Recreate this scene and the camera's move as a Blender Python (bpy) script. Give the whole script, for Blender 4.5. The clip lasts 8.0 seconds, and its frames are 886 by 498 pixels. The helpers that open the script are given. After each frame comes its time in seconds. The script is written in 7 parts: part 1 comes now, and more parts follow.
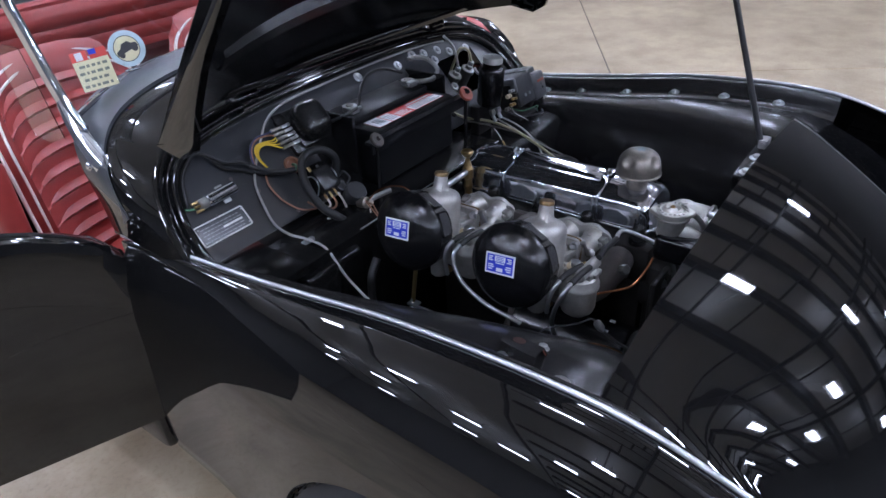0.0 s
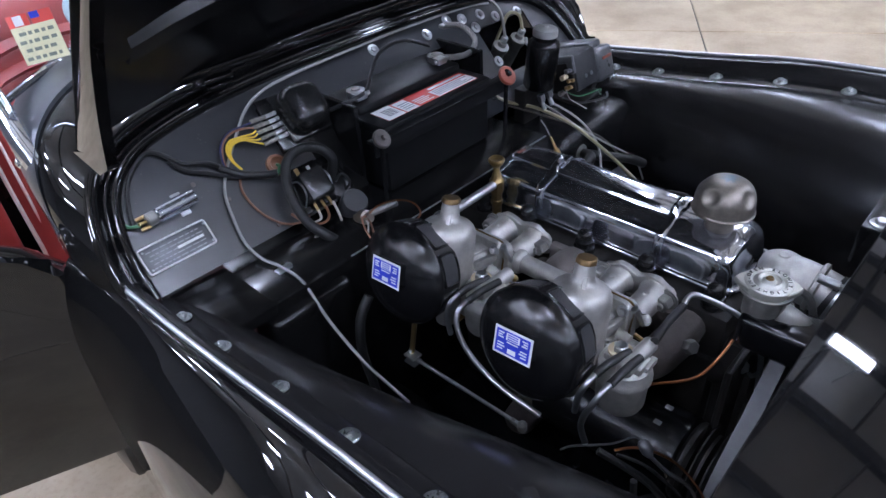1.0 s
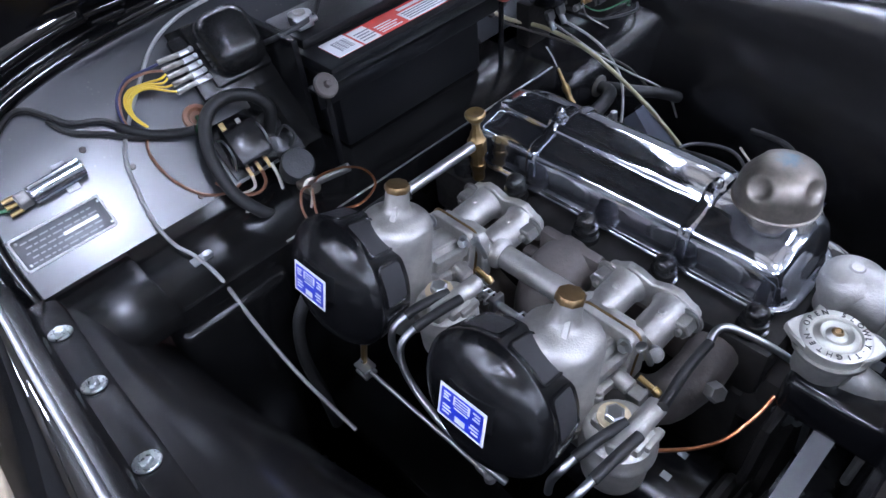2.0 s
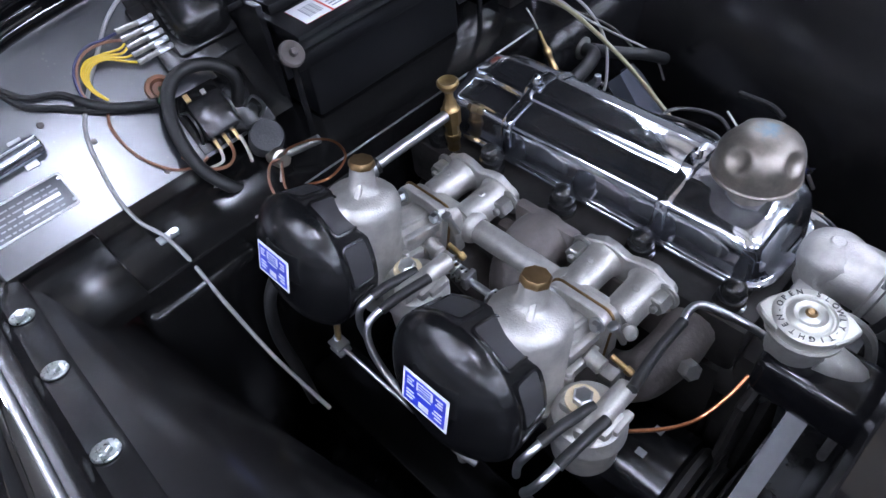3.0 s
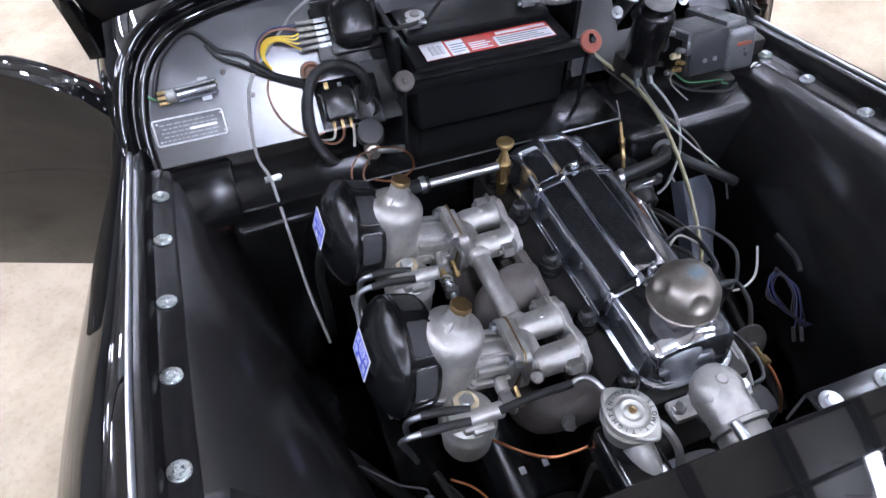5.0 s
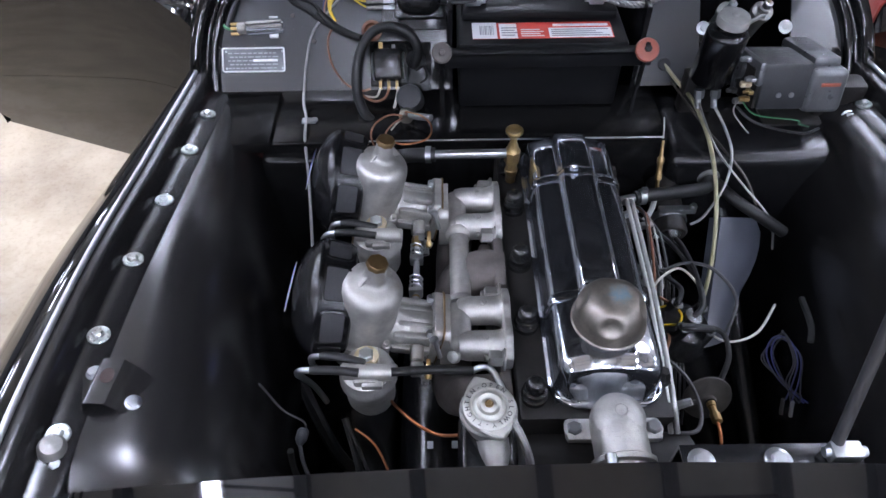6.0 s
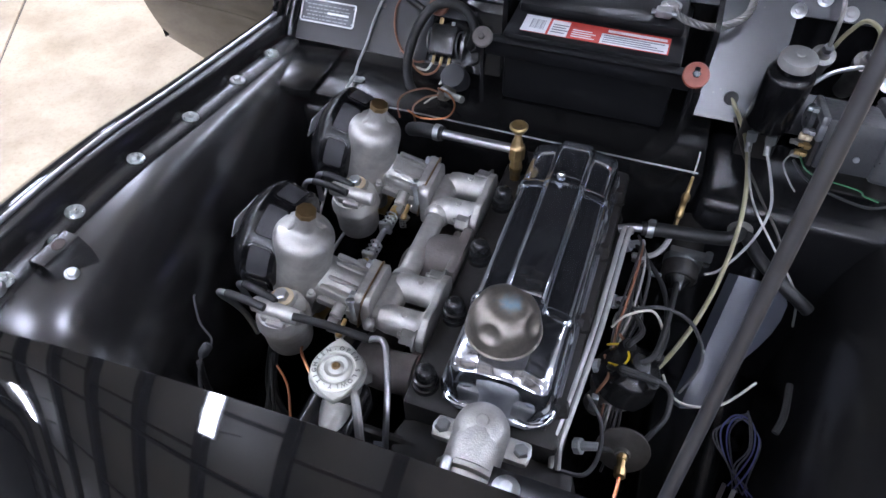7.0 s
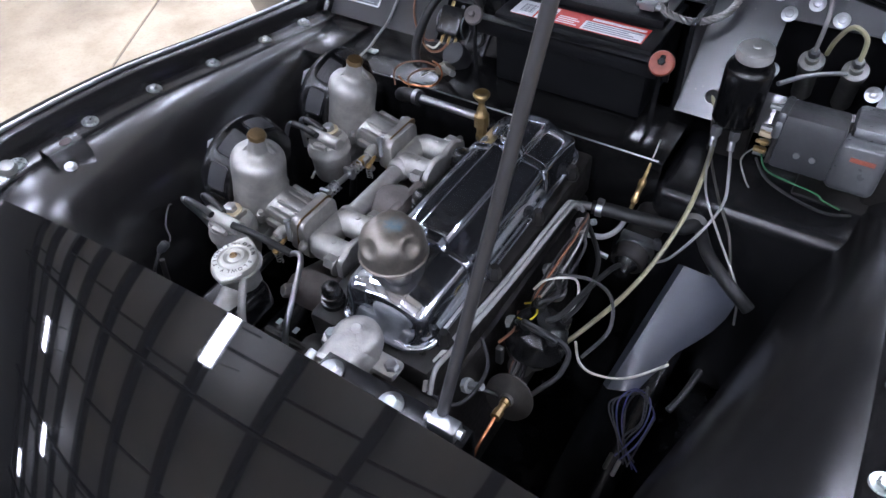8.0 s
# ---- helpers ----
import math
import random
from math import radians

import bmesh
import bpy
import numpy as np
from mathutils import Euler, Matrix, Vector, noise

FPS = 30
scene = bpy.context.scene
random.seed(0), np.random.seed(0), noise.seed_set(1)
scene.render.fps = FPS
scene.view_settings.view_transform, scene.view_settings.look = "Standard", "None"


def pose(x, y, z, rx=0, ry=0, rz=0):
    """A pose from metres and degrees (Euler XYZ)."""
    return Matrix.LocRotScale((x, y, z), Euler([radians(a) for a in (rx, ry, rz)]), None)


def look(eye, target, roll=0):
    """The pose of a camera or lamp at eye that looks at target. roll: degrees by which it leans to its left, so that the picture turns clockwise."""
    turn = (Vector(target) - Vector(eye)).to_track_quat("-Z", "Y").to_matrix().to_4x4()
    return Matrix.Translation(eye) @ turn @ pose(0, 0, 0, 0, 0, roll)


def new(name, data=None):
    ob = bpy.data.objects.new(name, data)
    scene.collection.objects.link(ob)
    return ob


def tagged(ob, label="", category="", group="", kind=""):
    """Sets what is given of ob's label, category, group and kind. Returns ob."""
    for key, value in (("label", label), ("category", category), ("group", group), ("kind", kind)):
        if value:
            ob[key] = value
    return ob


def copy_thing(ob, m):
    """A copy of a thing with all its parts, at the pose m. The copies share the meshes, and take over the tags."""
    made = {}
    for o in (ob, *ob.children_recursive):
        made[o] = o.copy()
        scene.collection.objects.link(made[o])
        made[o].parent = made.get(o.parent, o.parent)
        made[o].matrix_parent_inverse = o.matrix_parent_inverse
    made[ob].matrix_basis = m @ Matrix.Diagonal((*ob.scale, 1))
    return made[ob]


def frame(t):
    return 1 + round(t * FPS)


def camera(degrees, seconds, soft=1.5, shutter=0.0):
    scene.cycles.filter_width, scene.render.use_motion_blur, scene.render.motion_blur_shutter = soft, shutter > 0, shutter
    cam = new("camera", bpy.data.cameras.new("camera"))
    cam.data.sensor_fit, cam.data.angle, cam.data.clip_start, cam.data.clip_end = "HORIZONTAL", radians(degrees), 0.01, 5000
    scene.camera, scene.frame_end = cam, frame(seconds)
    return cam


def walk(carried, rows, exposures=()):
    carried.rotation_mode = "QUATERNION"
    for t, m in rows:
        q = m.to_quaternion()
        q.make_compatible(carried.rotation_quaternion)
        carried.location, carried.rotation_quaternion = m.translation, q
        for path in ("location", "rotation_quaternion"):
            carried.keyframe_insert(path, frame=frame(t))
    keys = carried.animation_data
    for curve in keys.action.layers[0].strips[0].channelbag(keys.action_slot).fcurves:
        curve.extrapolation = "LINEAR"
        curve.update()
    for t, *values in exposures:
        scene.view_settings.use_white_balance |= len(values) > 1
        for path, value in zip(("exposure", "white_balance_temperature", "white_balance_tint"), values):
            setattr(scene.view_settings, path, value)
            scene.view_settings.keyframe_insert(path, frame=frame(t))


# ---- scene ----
cam = camera(67.4, 8.0)
PATH = [
    (0, (-1.091, -0.246, 1.366), (0.25, 0.798, 0.312), -3.3),
    (0.5, (-0.926, -0.176, 1.364), (0.327, 0.941, 0.277), -2.8),
    (1, (-0.786, -0.115, 1.328), (0.352, 1.03, 0.147), -3.9),
    (1.5, (-0.632, -0.036, 1.301), (0.377, 1.087, -0.01), -5.3),
    (1.7, (-0.586, -0.014, 1.287), (0.365, 1.096, -0.078), -6.2),
    (2.8, (-0.502, -0.001, 1.267), (0.34, 1.028, -0.227), -7.6),
    (3, (-0.5, -0.008, 1.268), (0.326, 1.019, -0.236), -8.2),
    (3.5, (-0.513, -0.027, 1.28), (0.305, 1.003, -0.226), -8.5),
    (4, (-0.505, -0.072, 1.349), (0.268, 1.012, -0.144), -6.3),
    (4.5, (-0.485, -0.132, 1.422), (0.164, 1.034, -0.068), -2.0),
    (4.7, (-0.464, -0.157, 1.435), (0.118, 1.045, -0.054), -0.7),
    (5.8, (-0.233, -0.276, 1.434), (-0.148, 1.027, -0.081), -1.4),
    (6, (-0.18, -0.277, 1.431), (-0.181, 1.031, -0.083), -0.9),
    (6.5, (-0.052, -0.266, 1.421), (-0.276, 1.02, -0.095), -1.3),
    (7, (0.086, -0.248, 1.411), (-0.39, 0.968, -0.103), -1.7),
    (7.5, (0.213, -0.227, 1.399), (-0.503, 0.87, -0.112), -3.4),
    (8, (0.355, -0.257, 1.377), (-0.452, 0.867, -0.067), -4.0),
]
walk(cam, [(t, look(eye, target, roll)) for t, eye, target, roll in PATH], exposures=[(0.0, -0.28, 6150, 10), (0.5, -0.24, 6150, 10), (1.0, -0.02, 6150, 10), (1.5, 0.27, 6080, 10), (3.0, 0.66, 6300, 10), (4.5, 0.64, 6450, 10), (6.0, 0.36, 6500, 10), (8.0, 0.38, 6500, 10)])

# ---- light: a shed lit by rows of ceiling lamps ----
world = bpy.data.worlds.new("shed_air")
scene.world = world
world.use_nodes = True
world.node_tree.nodes["Background"].inputs[0].default_value = (0.9, 0.95, 1.0, 1)
world.node_tree.nodes["Background"].inputs[1].default_value = 0.02
LAMP_POWER = 126.0
ROOF = 5.2


# ---- materials ----
def material(name, base, rough=0.5, metal=0.0, coat=0.0, vary=0.0, scale=20.0, bump=0.0, bump_scale=200.0, rough_vary=0.0, second=None, spec=0.5):
    """A principled surface with a blotchy tone at two scales, uneven gloss and a fine relief."""
    m = bpy.data.materials.new(name)
    m.use_nodes = True
    nt = m.node_tree
    b = nt.nodes["Principled BSDF"]
    b.inputs["Base Color"].default_value = (*base, 1)
    b.inputs["Roughness"].default_value = rough
    b.inputs["Metallic"].default_value = metal
    b.inputs["Coat Weight"].default_value = coat
    b.inputs["Coat Roughness"].default_value = 0.03
    b.inputs["Specular IOR Level"].default_value = spec
    co = nt.nodes.new("ShaderNodeTexCoord")
    n1 = nt.nodes.new("ShaderNodeTexNoise")
    n1.inputs["Scale"].default_value = scale
    n1.inputs["Detail"].default_value = 6.0
    n1.inputs["Roughness"].default_value = 0.65
    nt.links.new(co.outputs["Object"], n1.inputs["Vector"])
    if vary > 0:
        ramp = nt.nodes.new("ShaderNodeValToRGB")
        lo = tuple(c * (1 - vary) for c in base)
        hi = tuple(min(1.0, c * (1 + vary)) for c in base) if second is None else second
        ramp.color_ramp.elements[0].position, ramp.color_ramp.elements[0].color = 0.22, (*lo, 1)
        ramp.color_ramp.elements[1].position, ramp.color_ramp.elements[1].color = 0.8, (*hi, 1)
        nt.links.new(n1.outputs["Fac"], ramp.inputs["Fac"])
        nt.links.new(ramp.outputs["Color"], b.inputs["Base Color"])
    if rough_vary > 0:
        n3 = nt.nodes.new("ShaderNodeTexNoise")
        n3.inputs["Scale"].default_value = scale * 2.7
        n3.inputs["Detail"].default_value = 2.0
        nt.links.new(co.outputs["Object"], n3.inputs["Vector"])
        mr = nt.nodes.new("ShaderNodeMapRange")
        mr.inputs["From Min"].default_value, mr.inputs["From Max"].default_value = 0.2, 0.8
        mr.inputs["To Min"].default_value = max(0.0, rough - rough_vary)
        mr.inputs["To Max"].default_value = min(1.0, rough + rough_vary)
        nt.links.new(n3.outputs["Fac"], mr.inputs["Value"])
        nt.links.new(mr.outputs["Result"], b.inputs["Roughness"])
    if bump > 0:
        n2 = nt.nodes.new("ShaderNodeTexNoise")
        n2.inputs["Scale"].default_value = bump_scale
        n2.inputs["Detail"].default_value = 4.0
        nt.links.new(co.outputs["Object"], n2.inputs["Vector"])
        bp = nt.nodes.new("ShaderNodeBump")
        bp.inputs["Strength"].default_value = bump
        bp.inputs["Distance"].default_value = 0.002
        nt.links.new(n2.outputs["Fac"], bp.inputs["Height"])
        nt.links.new(bp.outputs["Normal"], b.inputs["Normal"])
    return m


PAINT = material("black_gloss_paint", (0.005, 0.005, 0.0053), 0.25, coat=1.0, vary=0.1, scale=6, rough_vary=0.01, spec=0.0)
SATIN = material("black_satin_paint", (0.0115, 0.0110, 0.0112), 0.245, vary=0.06, scale=6, spec=0.56)
BAY = material("sooty_black_paint", (0.0075, 0.0075, 0.008), 0.26, vary=0.15, scale=18, spec=0.4)
APRON = material("satin_grey_band", (0.030, 0.034, 0.040), 0.32, vary=0.15, scale=25, rough_vary=0.04, spec=0.6)
SHELFBLACK = material("worn_black_shelf_paint", (0.0055, 0.0054, 0.0054), 0.20, vary=0.35, scale=14, rough_vary=0.05, spec=0.25)
FILTERBLACK = material("black_stove_enamel", (0.0045, 0.0045, 0.005), 0.22, vary=0.3, scale=10, rough_vary=0.01)
PANEL = material("dark_grey_gloss_paint", (0.0085, 0.0098, 0.0125), 0.29, coat=0.68, vary=0.15, scale=5, rough_vary=0.01, bump=0.05, bump_scale=110, spec=0.7)
PANEL.node_tree.nodes["Principled BSDF"].inputs["Coat Roughness"].default_value = 0.2


def speckle(m):
    """Fine dirt specks and pale rubs over a painted panel."""
    nt = m.node_tree
    b = nt.nodes["Principled BSDF"]
    base = b.inputs["Base Color"].links[0].from_socket
    co = nt.nodes.new("ShaderNodeTexCoord")
    dots = nt.nodes.new("ShaderNodeTexVoronoi")
    dots.inputs["Scale"].default_value = 95.0
    nt.links.new(co.outputs["Object"], dots.inputs["Vector"])
    few = nt.nodes.new("ShaderNodeTexNoise")
    few.inputs["Scale"].default_value, few.inputs["Detail"].default_value = 16.0, 3.0
    nt.links.new(co.outputs["Object"], few.inputs["Vector"])
    near = nt.nodes.new("ShaderNodeMapRange")
    near.inputs["From Min"].default_value, near.inputs["From Max"].default_value = 0.10, 0.16
    near.inputs["To Min"].default_value, near.inputs["To Max"].default_value = 1.0, 0.0
    nt.links.new(dots.outputs["Distance"], near.inputs["Value"])
    gate = nt.nodes.new("ShaderNodeMapRange")
    gate.inputs["From Min"].default_value, gate.inputs["From Max"].default_value = 0.50, 0.62
    nt.links.new(few.outputs["Fac"], gate.inputs["Value"])
    both = nt.nodes.new("ShaderNodeMath")
    both.operation = "MULTIPLY"
    nt.links.new(near.outputs["Result"], both.inputs[0])
    nt.links.new(gate.outputs["Result"], both.inputs[1])
    mix = nt.nodes.new("ShaderNodeMix")
    mix.data_type = "RGBA"
    nt.links.new(both.outputs[0], mix.inputs["Factor"])
    nt.links.new(base, mix.inputs["A"])
    mix.inputs["B"].default_value = (0.05, 0.045, 0.04, 1)
    nt.links.new(mix.outputs["Result"], b.inputs["Base Color"])
    less = nt.nodes.new("ShaderNodeMath")
    less.operation, less.inputs[1].default_value, less.inputs[2].default_value = "MULTIPLY_ADD", -0.75, 0.8
    nt.links.new(both.outputs[0], less.inputs[0])
    nt.links.new(less.outputs[0], b.inputs["Coat Weight"])


speckle(PANEL)
CHROME = material("chrome", (0.74, 0.775, 0.85), 0.085, metal=0.985, vary=0.08, scale=30, rough_vary=0.03, bump=0.02, bump_scale=28)
BEADING = material("satin_bright_beading", (0.62, 0.63, 0.65), 0.36, metal=0.85, vary=0.12, scale=60, rough_vary=0.05)
DARKBAR = material("dark_grey_rod", (0.024, 0.024, 0.026), 0.4, vary=0.2, scale=40)
DARKWIRE = material("dark_grey_lead", (0.022, 0.022, 0.023), 0.45, vary=0.2, scale=60)
ALLOY = material("cast_aluminium", (0.43, 0.42, 0.395), 0.52, metal=0.88, vary=0.28, scale=45, rough_vary=0.05, bump=0.25, bump_scale=520)
COVERCHROME = material("rubbed_chrome", (0.68, 0.715, 0.79), 0.11, metal=0.985, vary=0.10, scale=30, rough_vary=0.05, bump=0.03, bump_scale=28)
MACHINED = material("galvanised_cap", (0.45, 0.445, 0.405), 0.46, metal=0.9, vary=0.12, scale=50, rough_vary=0.06)
STEEL = material("zinc_plated_steel", (0.45, 0.465, 0.475), 0.33, metal=1.0, vary=0.15, scale=30, rough_vary=0.02)
ZINC = material("bright_zinc_washer", (0.50, 0.53, 0.52), 0.30, metal=0.96, vary=0.2, scale=140, rough_vary=0.08, bump=0.1, bump_scale=400)
DULL = material("dull_grey_steel", (0.28, 0.275, 0.26), 0.45, metal=0.8, vary=0.3, scale=50, rough_vary=0.1, bump=0.1, bump_scale=300)
WORN = material("worn_nickel_plate", (0.39, 0.355, 0.305), 0.325, metal=1.0, vary=0.34, scale=55, rough_vary=0.02)
BRASS = material("aged_brass", (0.37, 0.26, 0.12), 0.38, metal=1.0, vary=0.3, scale=80, rough_vary=0.05)
BRONZE = material("brown_brass_cap", (0.22, 0.145, 0.07), 0.38, metal=0.9, vary=0.3, scale=90, rough_vary=0.05)
COPPER = material("copper_pipe", (0.48, 0.19, 0.09), 0.3, metal=1.0, vary=0.25, scale=60)
RUBBER = material("black_rubber", (0.012, 0.012, 0.012), 0.5, vary=0.3, scale=60, bump=0.1, bump_scale=250, spec=0.35)
PLASTIC = material("black_plastic", (0.010, 0.010, 0.010), 0.24, vary=0.2, scale=40, rough_vary=0.01)
BATTERY = material("black_battery_case", (0.006, 0.0062, 0.007), 0.34, vary=0.3, scale=25, rough_vary=0.05, bump=0.15, bump_scale=500, spec=0.28)
GREYCASE = material("grey_crackle_case", (0.024, 0.025, 0.027), 0.45, vary=0.25, scale=60, rough_vary=0.1, bump=0.2, bump_scale=300)
PALEGREY = material("pale_grey_paint", (0.30, 0.31, 0.32), 0.4, vary=0.2, scale=50, rough_vary=0.08)
BLUEGREY = material("blue_grey_paint", (0.060, 0.066, 0.082), 0.34, vary=0.15, scale=12, rough_vary=0.05)
IRON = material("rusty_brown_iron", (0.105, 0.092, 0.085), 0.62, metal=0.3, vary=0.35, scale=40, bump=0.3, bump_scale=200)
TANKBLACK = material("gloss_black_tank_paint", (0.004, 0.004, 0.0045), 0.16, vary=0.3, scale=25, rough_vary=0.03, spec=0.3)
RUSTGREY = material("dark_rusty_grey", (0.055, 0.050, 0.044), 0.5, metal=0.35, vary=0.4, scale=60, rough_vary=0.08)
BLACKIRON = material("black_engine_enamel", (0.0145, 0.0132, 0.0122), 0.5, vary=0.5, scale=40, rough_vary=0.1, bump=0.2, bump_scale=150, spec=0.25)
MOTORGREY = material("worn_grey_hammer_paint", (0.11, 0.113, 0.117), 0.33, metal=0.5, vary=0.3, scale=35, rough_vary=0.1, bump=0.3, bump_scale=180)
PIPEGREY = material("dull_pale_pipe", (0.42, 0.42, 0.40), 0.42, metal=0.5, vary=0.2, scale=50, rough_vary=0.05)
GREYWIRE = material("grey_cable_sheath", (0.27, 0.27, 0.26), 0.5, vary=0.2, scale=60)
WHITEWIRE = material("white_wire", (0.46, 0.44, 0.39), 0.45, vary=0.15, scale=60)
YELLOWWIRE = material("yellow_wire", (0.62, 0.42, 0.015), 0.4, vary=0.15, scale=60)
BROWNWIRE = material("brown_wire", (0.20, 0.09, 0.05), 0.45, vary=0.2, scale=60)
GREENWIRE = material("green_wire", (0.025, 0.11, 0.045), 0.45, vary=0.2, scale=60)
BLUEWIRE = material("violet_blue_wire", (0.012, 0.015, 0.075), 0.5, vary=0.2, scale=60)
OLIVEHOSE = material("yellowed_clear_hose", (0.27, 0.25, 0.155), 0.3, vary=0.2, scale=40)
REDPAINT = material("red_rubber", (0.27, 0.060, 0.032), 0.45, vary=0.25, scale=60)
LABELWHITE = material("label_white", (0.72, 0.73, 0.75), 0.35, vary=0.06, scale=80)
LABELRED = material("label_red", (0.55, 0.045, 0.03), 0.35, vary=0.12, scale=80)
LABELBLUE = material("label_blue", (0.012, 0.03, 0.45), 0.3, vary=0.1, scale=80)
LABELGREY = material("label_print", (0.18, 0.19, 0.22), 0.4)
LABELYELLOW = material("sticker_cream", (0.68, 0.64, 0.40), 0.4, vary=0.08, scale=80)
PLATEWHITE = material("worn_plate_silver", (0.78, 0.78, 0.77), 0.36, metal=0.35, vary=0.25, scale=120, rough_vary=0.08)
PRINTGREEN = material("faded_green_print", (0.16, 0.18, 0.14), 0.5, vary=0.2, scale=200)
PALEBLUE = material("sticker_pale_blue", (0.45, 0.58, 0.62), 0.4, vary=0.08, scale=80)
ETCHED = material("etched_plate", (0.10, 0.102, 0.108), 0.34, metal=0.35, vary=0.3, scale=60)
LEATHER = material("red_leather", (0.27, 0.036, 0.032), 0.40, vary=0.22, scale=12, rough_vary=0.06, bump=0.3, bump_scale=260)
PIPING = material("white_piping", (0.70, 0.66, 0.62), 0.45, vary=0.1, scale=40)
TYRE = material("tyre_rubber", (0.018, 0.018, 0.018), 0.7, vary=0.3, scale=50, bump=0.2, bump_scale=160)
BELT = material("worn_belt_rubber", (0.13, 0.13, 0.135), 0.6, vary=0.2, scale=50, bump=0.1)
CARPET = material("dark_carpet", (0.03, 0.012, 0.011), 0.9, vary=0.4, scale=80, bump=0.5, bump_scale=400)
ROOFSHEET = material("white_roof_sheet", (0.66, 0.66, 0.65), 0.6, vary=0.15, scale=1.2, bump=0.1, bump_scale=3)
BEAM = material("dark_steel_beam", (0.02, 0.02, 0.022), 0.5, vary=0.2, scale=4)
WALLPAINT = material("dark_wall_cladding", (0.14, 0.14, 0.142), 0.6, vary=0.12, scale=1.5, bump=0.1, bump_scale=30)


def concrete():
    """Sealed warm concrete: cloudy tone, darker stains and fine specks."""
    m = bpy.data.materials.new("sealed_concrete")
    m.use_nodes = True
    nt = m.node_tree
    b = nt.nodes["Principled BSDF"]
    co = nt.nodes.new("ShaderNodeTexCoord")
    big, mid, fine = [nt.nodes.new("ShaderNodeTexNoise") for _ in range(3)]
    for n, s, d in ((big, 0.9, 6), (mid, 4.5, 8), (fine, 70, 4)):
        n.inputs["Scale"].default_value, n.inputs["Detail"].default_value = s, d
        n.inputs["Roughness"].default_value = 0.62
        nt.links.new(co.outputs["Object"], n.inputs["Vector"])
    r1 = nt.nodes.new("ShaderNodeValToRGB")
    r1.color_ramp.elements[0].position, r1.color_ramp.elements[0].color = 0.30, (0.265, 0.209, 0.141, 1)
    r1.color_ramp.elements[1].position, r1.color_ramp.elements[1].color = 0.68, (0.445, 0.366, 0.253, 1)
    nt.links.new(big.outputs["Fac"], r1.inputs["Fac"])
    r2 = nt.nodes.new("ShaderNodeValToRGB")
    r2.color_ramp.elements[0].position, r2.color_ramp.elements[0].color = 0.33, (0.62, 0.57, 0.50, 1)
    r2.color_ramp.elements[1].position, r2.color_ramp.elements[1].color = 0.58, (1, 1, 1, 1)
    nt.links.new(mid.outputs["Fac"], r2.inputs["Fac"])
    r3 = nt.nodes.new("ShaderNodeValToRGB")
    r3.color_ramp.elements[0].position, r3.color_ramp.elements[0].color = 0.30, (0.8, 0.78, 0.75, 1)
    r3.color_ramp.elements[1].position, r3.color_ramp.elements[1].color = 0.5, (1, 1, 1, 1)
    nt.links.new(fine.outputs["Fac"], r3.inputs["Fac"])
    prev = r1.outputs["Color"]
    for r in (r2, r3):
        mx = nt.nodes.new("ShaderNodeMix")
        mx.data_type, mx.blend_type = "RGBA", "MULTIPLY"
        mx.inputs["Factor"].default_value = 0.8
        nt.links.new(prev, mx.inputs["A"])
        nt.links.new(r.outputs["Color"], mx.inputs["B"])
        prev = mx.outputs["Result"]
    nt.links.new(prev, b.inputs["Base Color"])
    mr = nt.nodes.new("ShaderNodeMapRange")
    mr.inputs["To Min"].default_value, mr.inputs["To Max"].default_value = 0.35, 0.62
    nt.links.new(mid.outputs["Fac"], mr.inputs["Value"])
    nt.links.new(mr.outputs["Result"], b.inputs["Roughness"])
    bp = nt.nodes.new("ShaderNodeBump")
    bp.inputs["Strength"].default_value, bp.inputs["Distance"].default_value = 0.15, 0.003
    nt.links.new(fine.outputs["Fac"], bp.inputs["Height"])
    nt.links.new(bp.outputs["Normal"], b.inputs["Normal"])
    return m


CONCRETE = concrete()
JOINT = material("dark_floor_joint", (0.09, 0.08, 0.07), 0.9, vary=0.3, scale=20)


def glow(name, colour, strength):
    m = bpy.data.materials.new(name)
    m.use_nodes = True
    b = m.node_tree.nodes["Principled BSDF"]
    b.inputs["Base Color"].default_value = (0.8, 0.8, 0.8, 1)
    b.inputs["Emission Color"].default_value = (*colour, 1)
    b.inputs["Emission Strength"].default_value = strength
    return m


LAMPGLOW = glow("lamp_diffuser", (0.90, 0.97, 1.23), LAMP_POWER)
# added upward glow, no part of the lamps: brightens the roof
UPGLOW = glow("roof_fill_glow", (0.90, 0.97, 1.23), LAMP_POWER * 0.22)


def glass(name, tint):
    m = bpy.data.materials.new(name)
    m.use_nodes = True
    b = m.node_tree.nodes["Principled BSDF"]
    b.inputs["Base Color"].default_value = (*tint, 1)
    b.inputs["Roughness"].default_value = 0.0
    b.inputs["Transmission Weight"].default_value = 1.0
    b.inputs["IOR"].default_value = 1.45
    return m


SLEEVE = material("clear_crimp_sleeve", (0.27, 0.26, 0.235), 0.2, metal=0.3, vary=0.3, scale=180, rough_vary=0.06)
GLASS = glass("clear_glass", (0.97, 0.98, 0.98))

# ---- building helpers: meshes are written in world metres ----
ORIGIN = {}


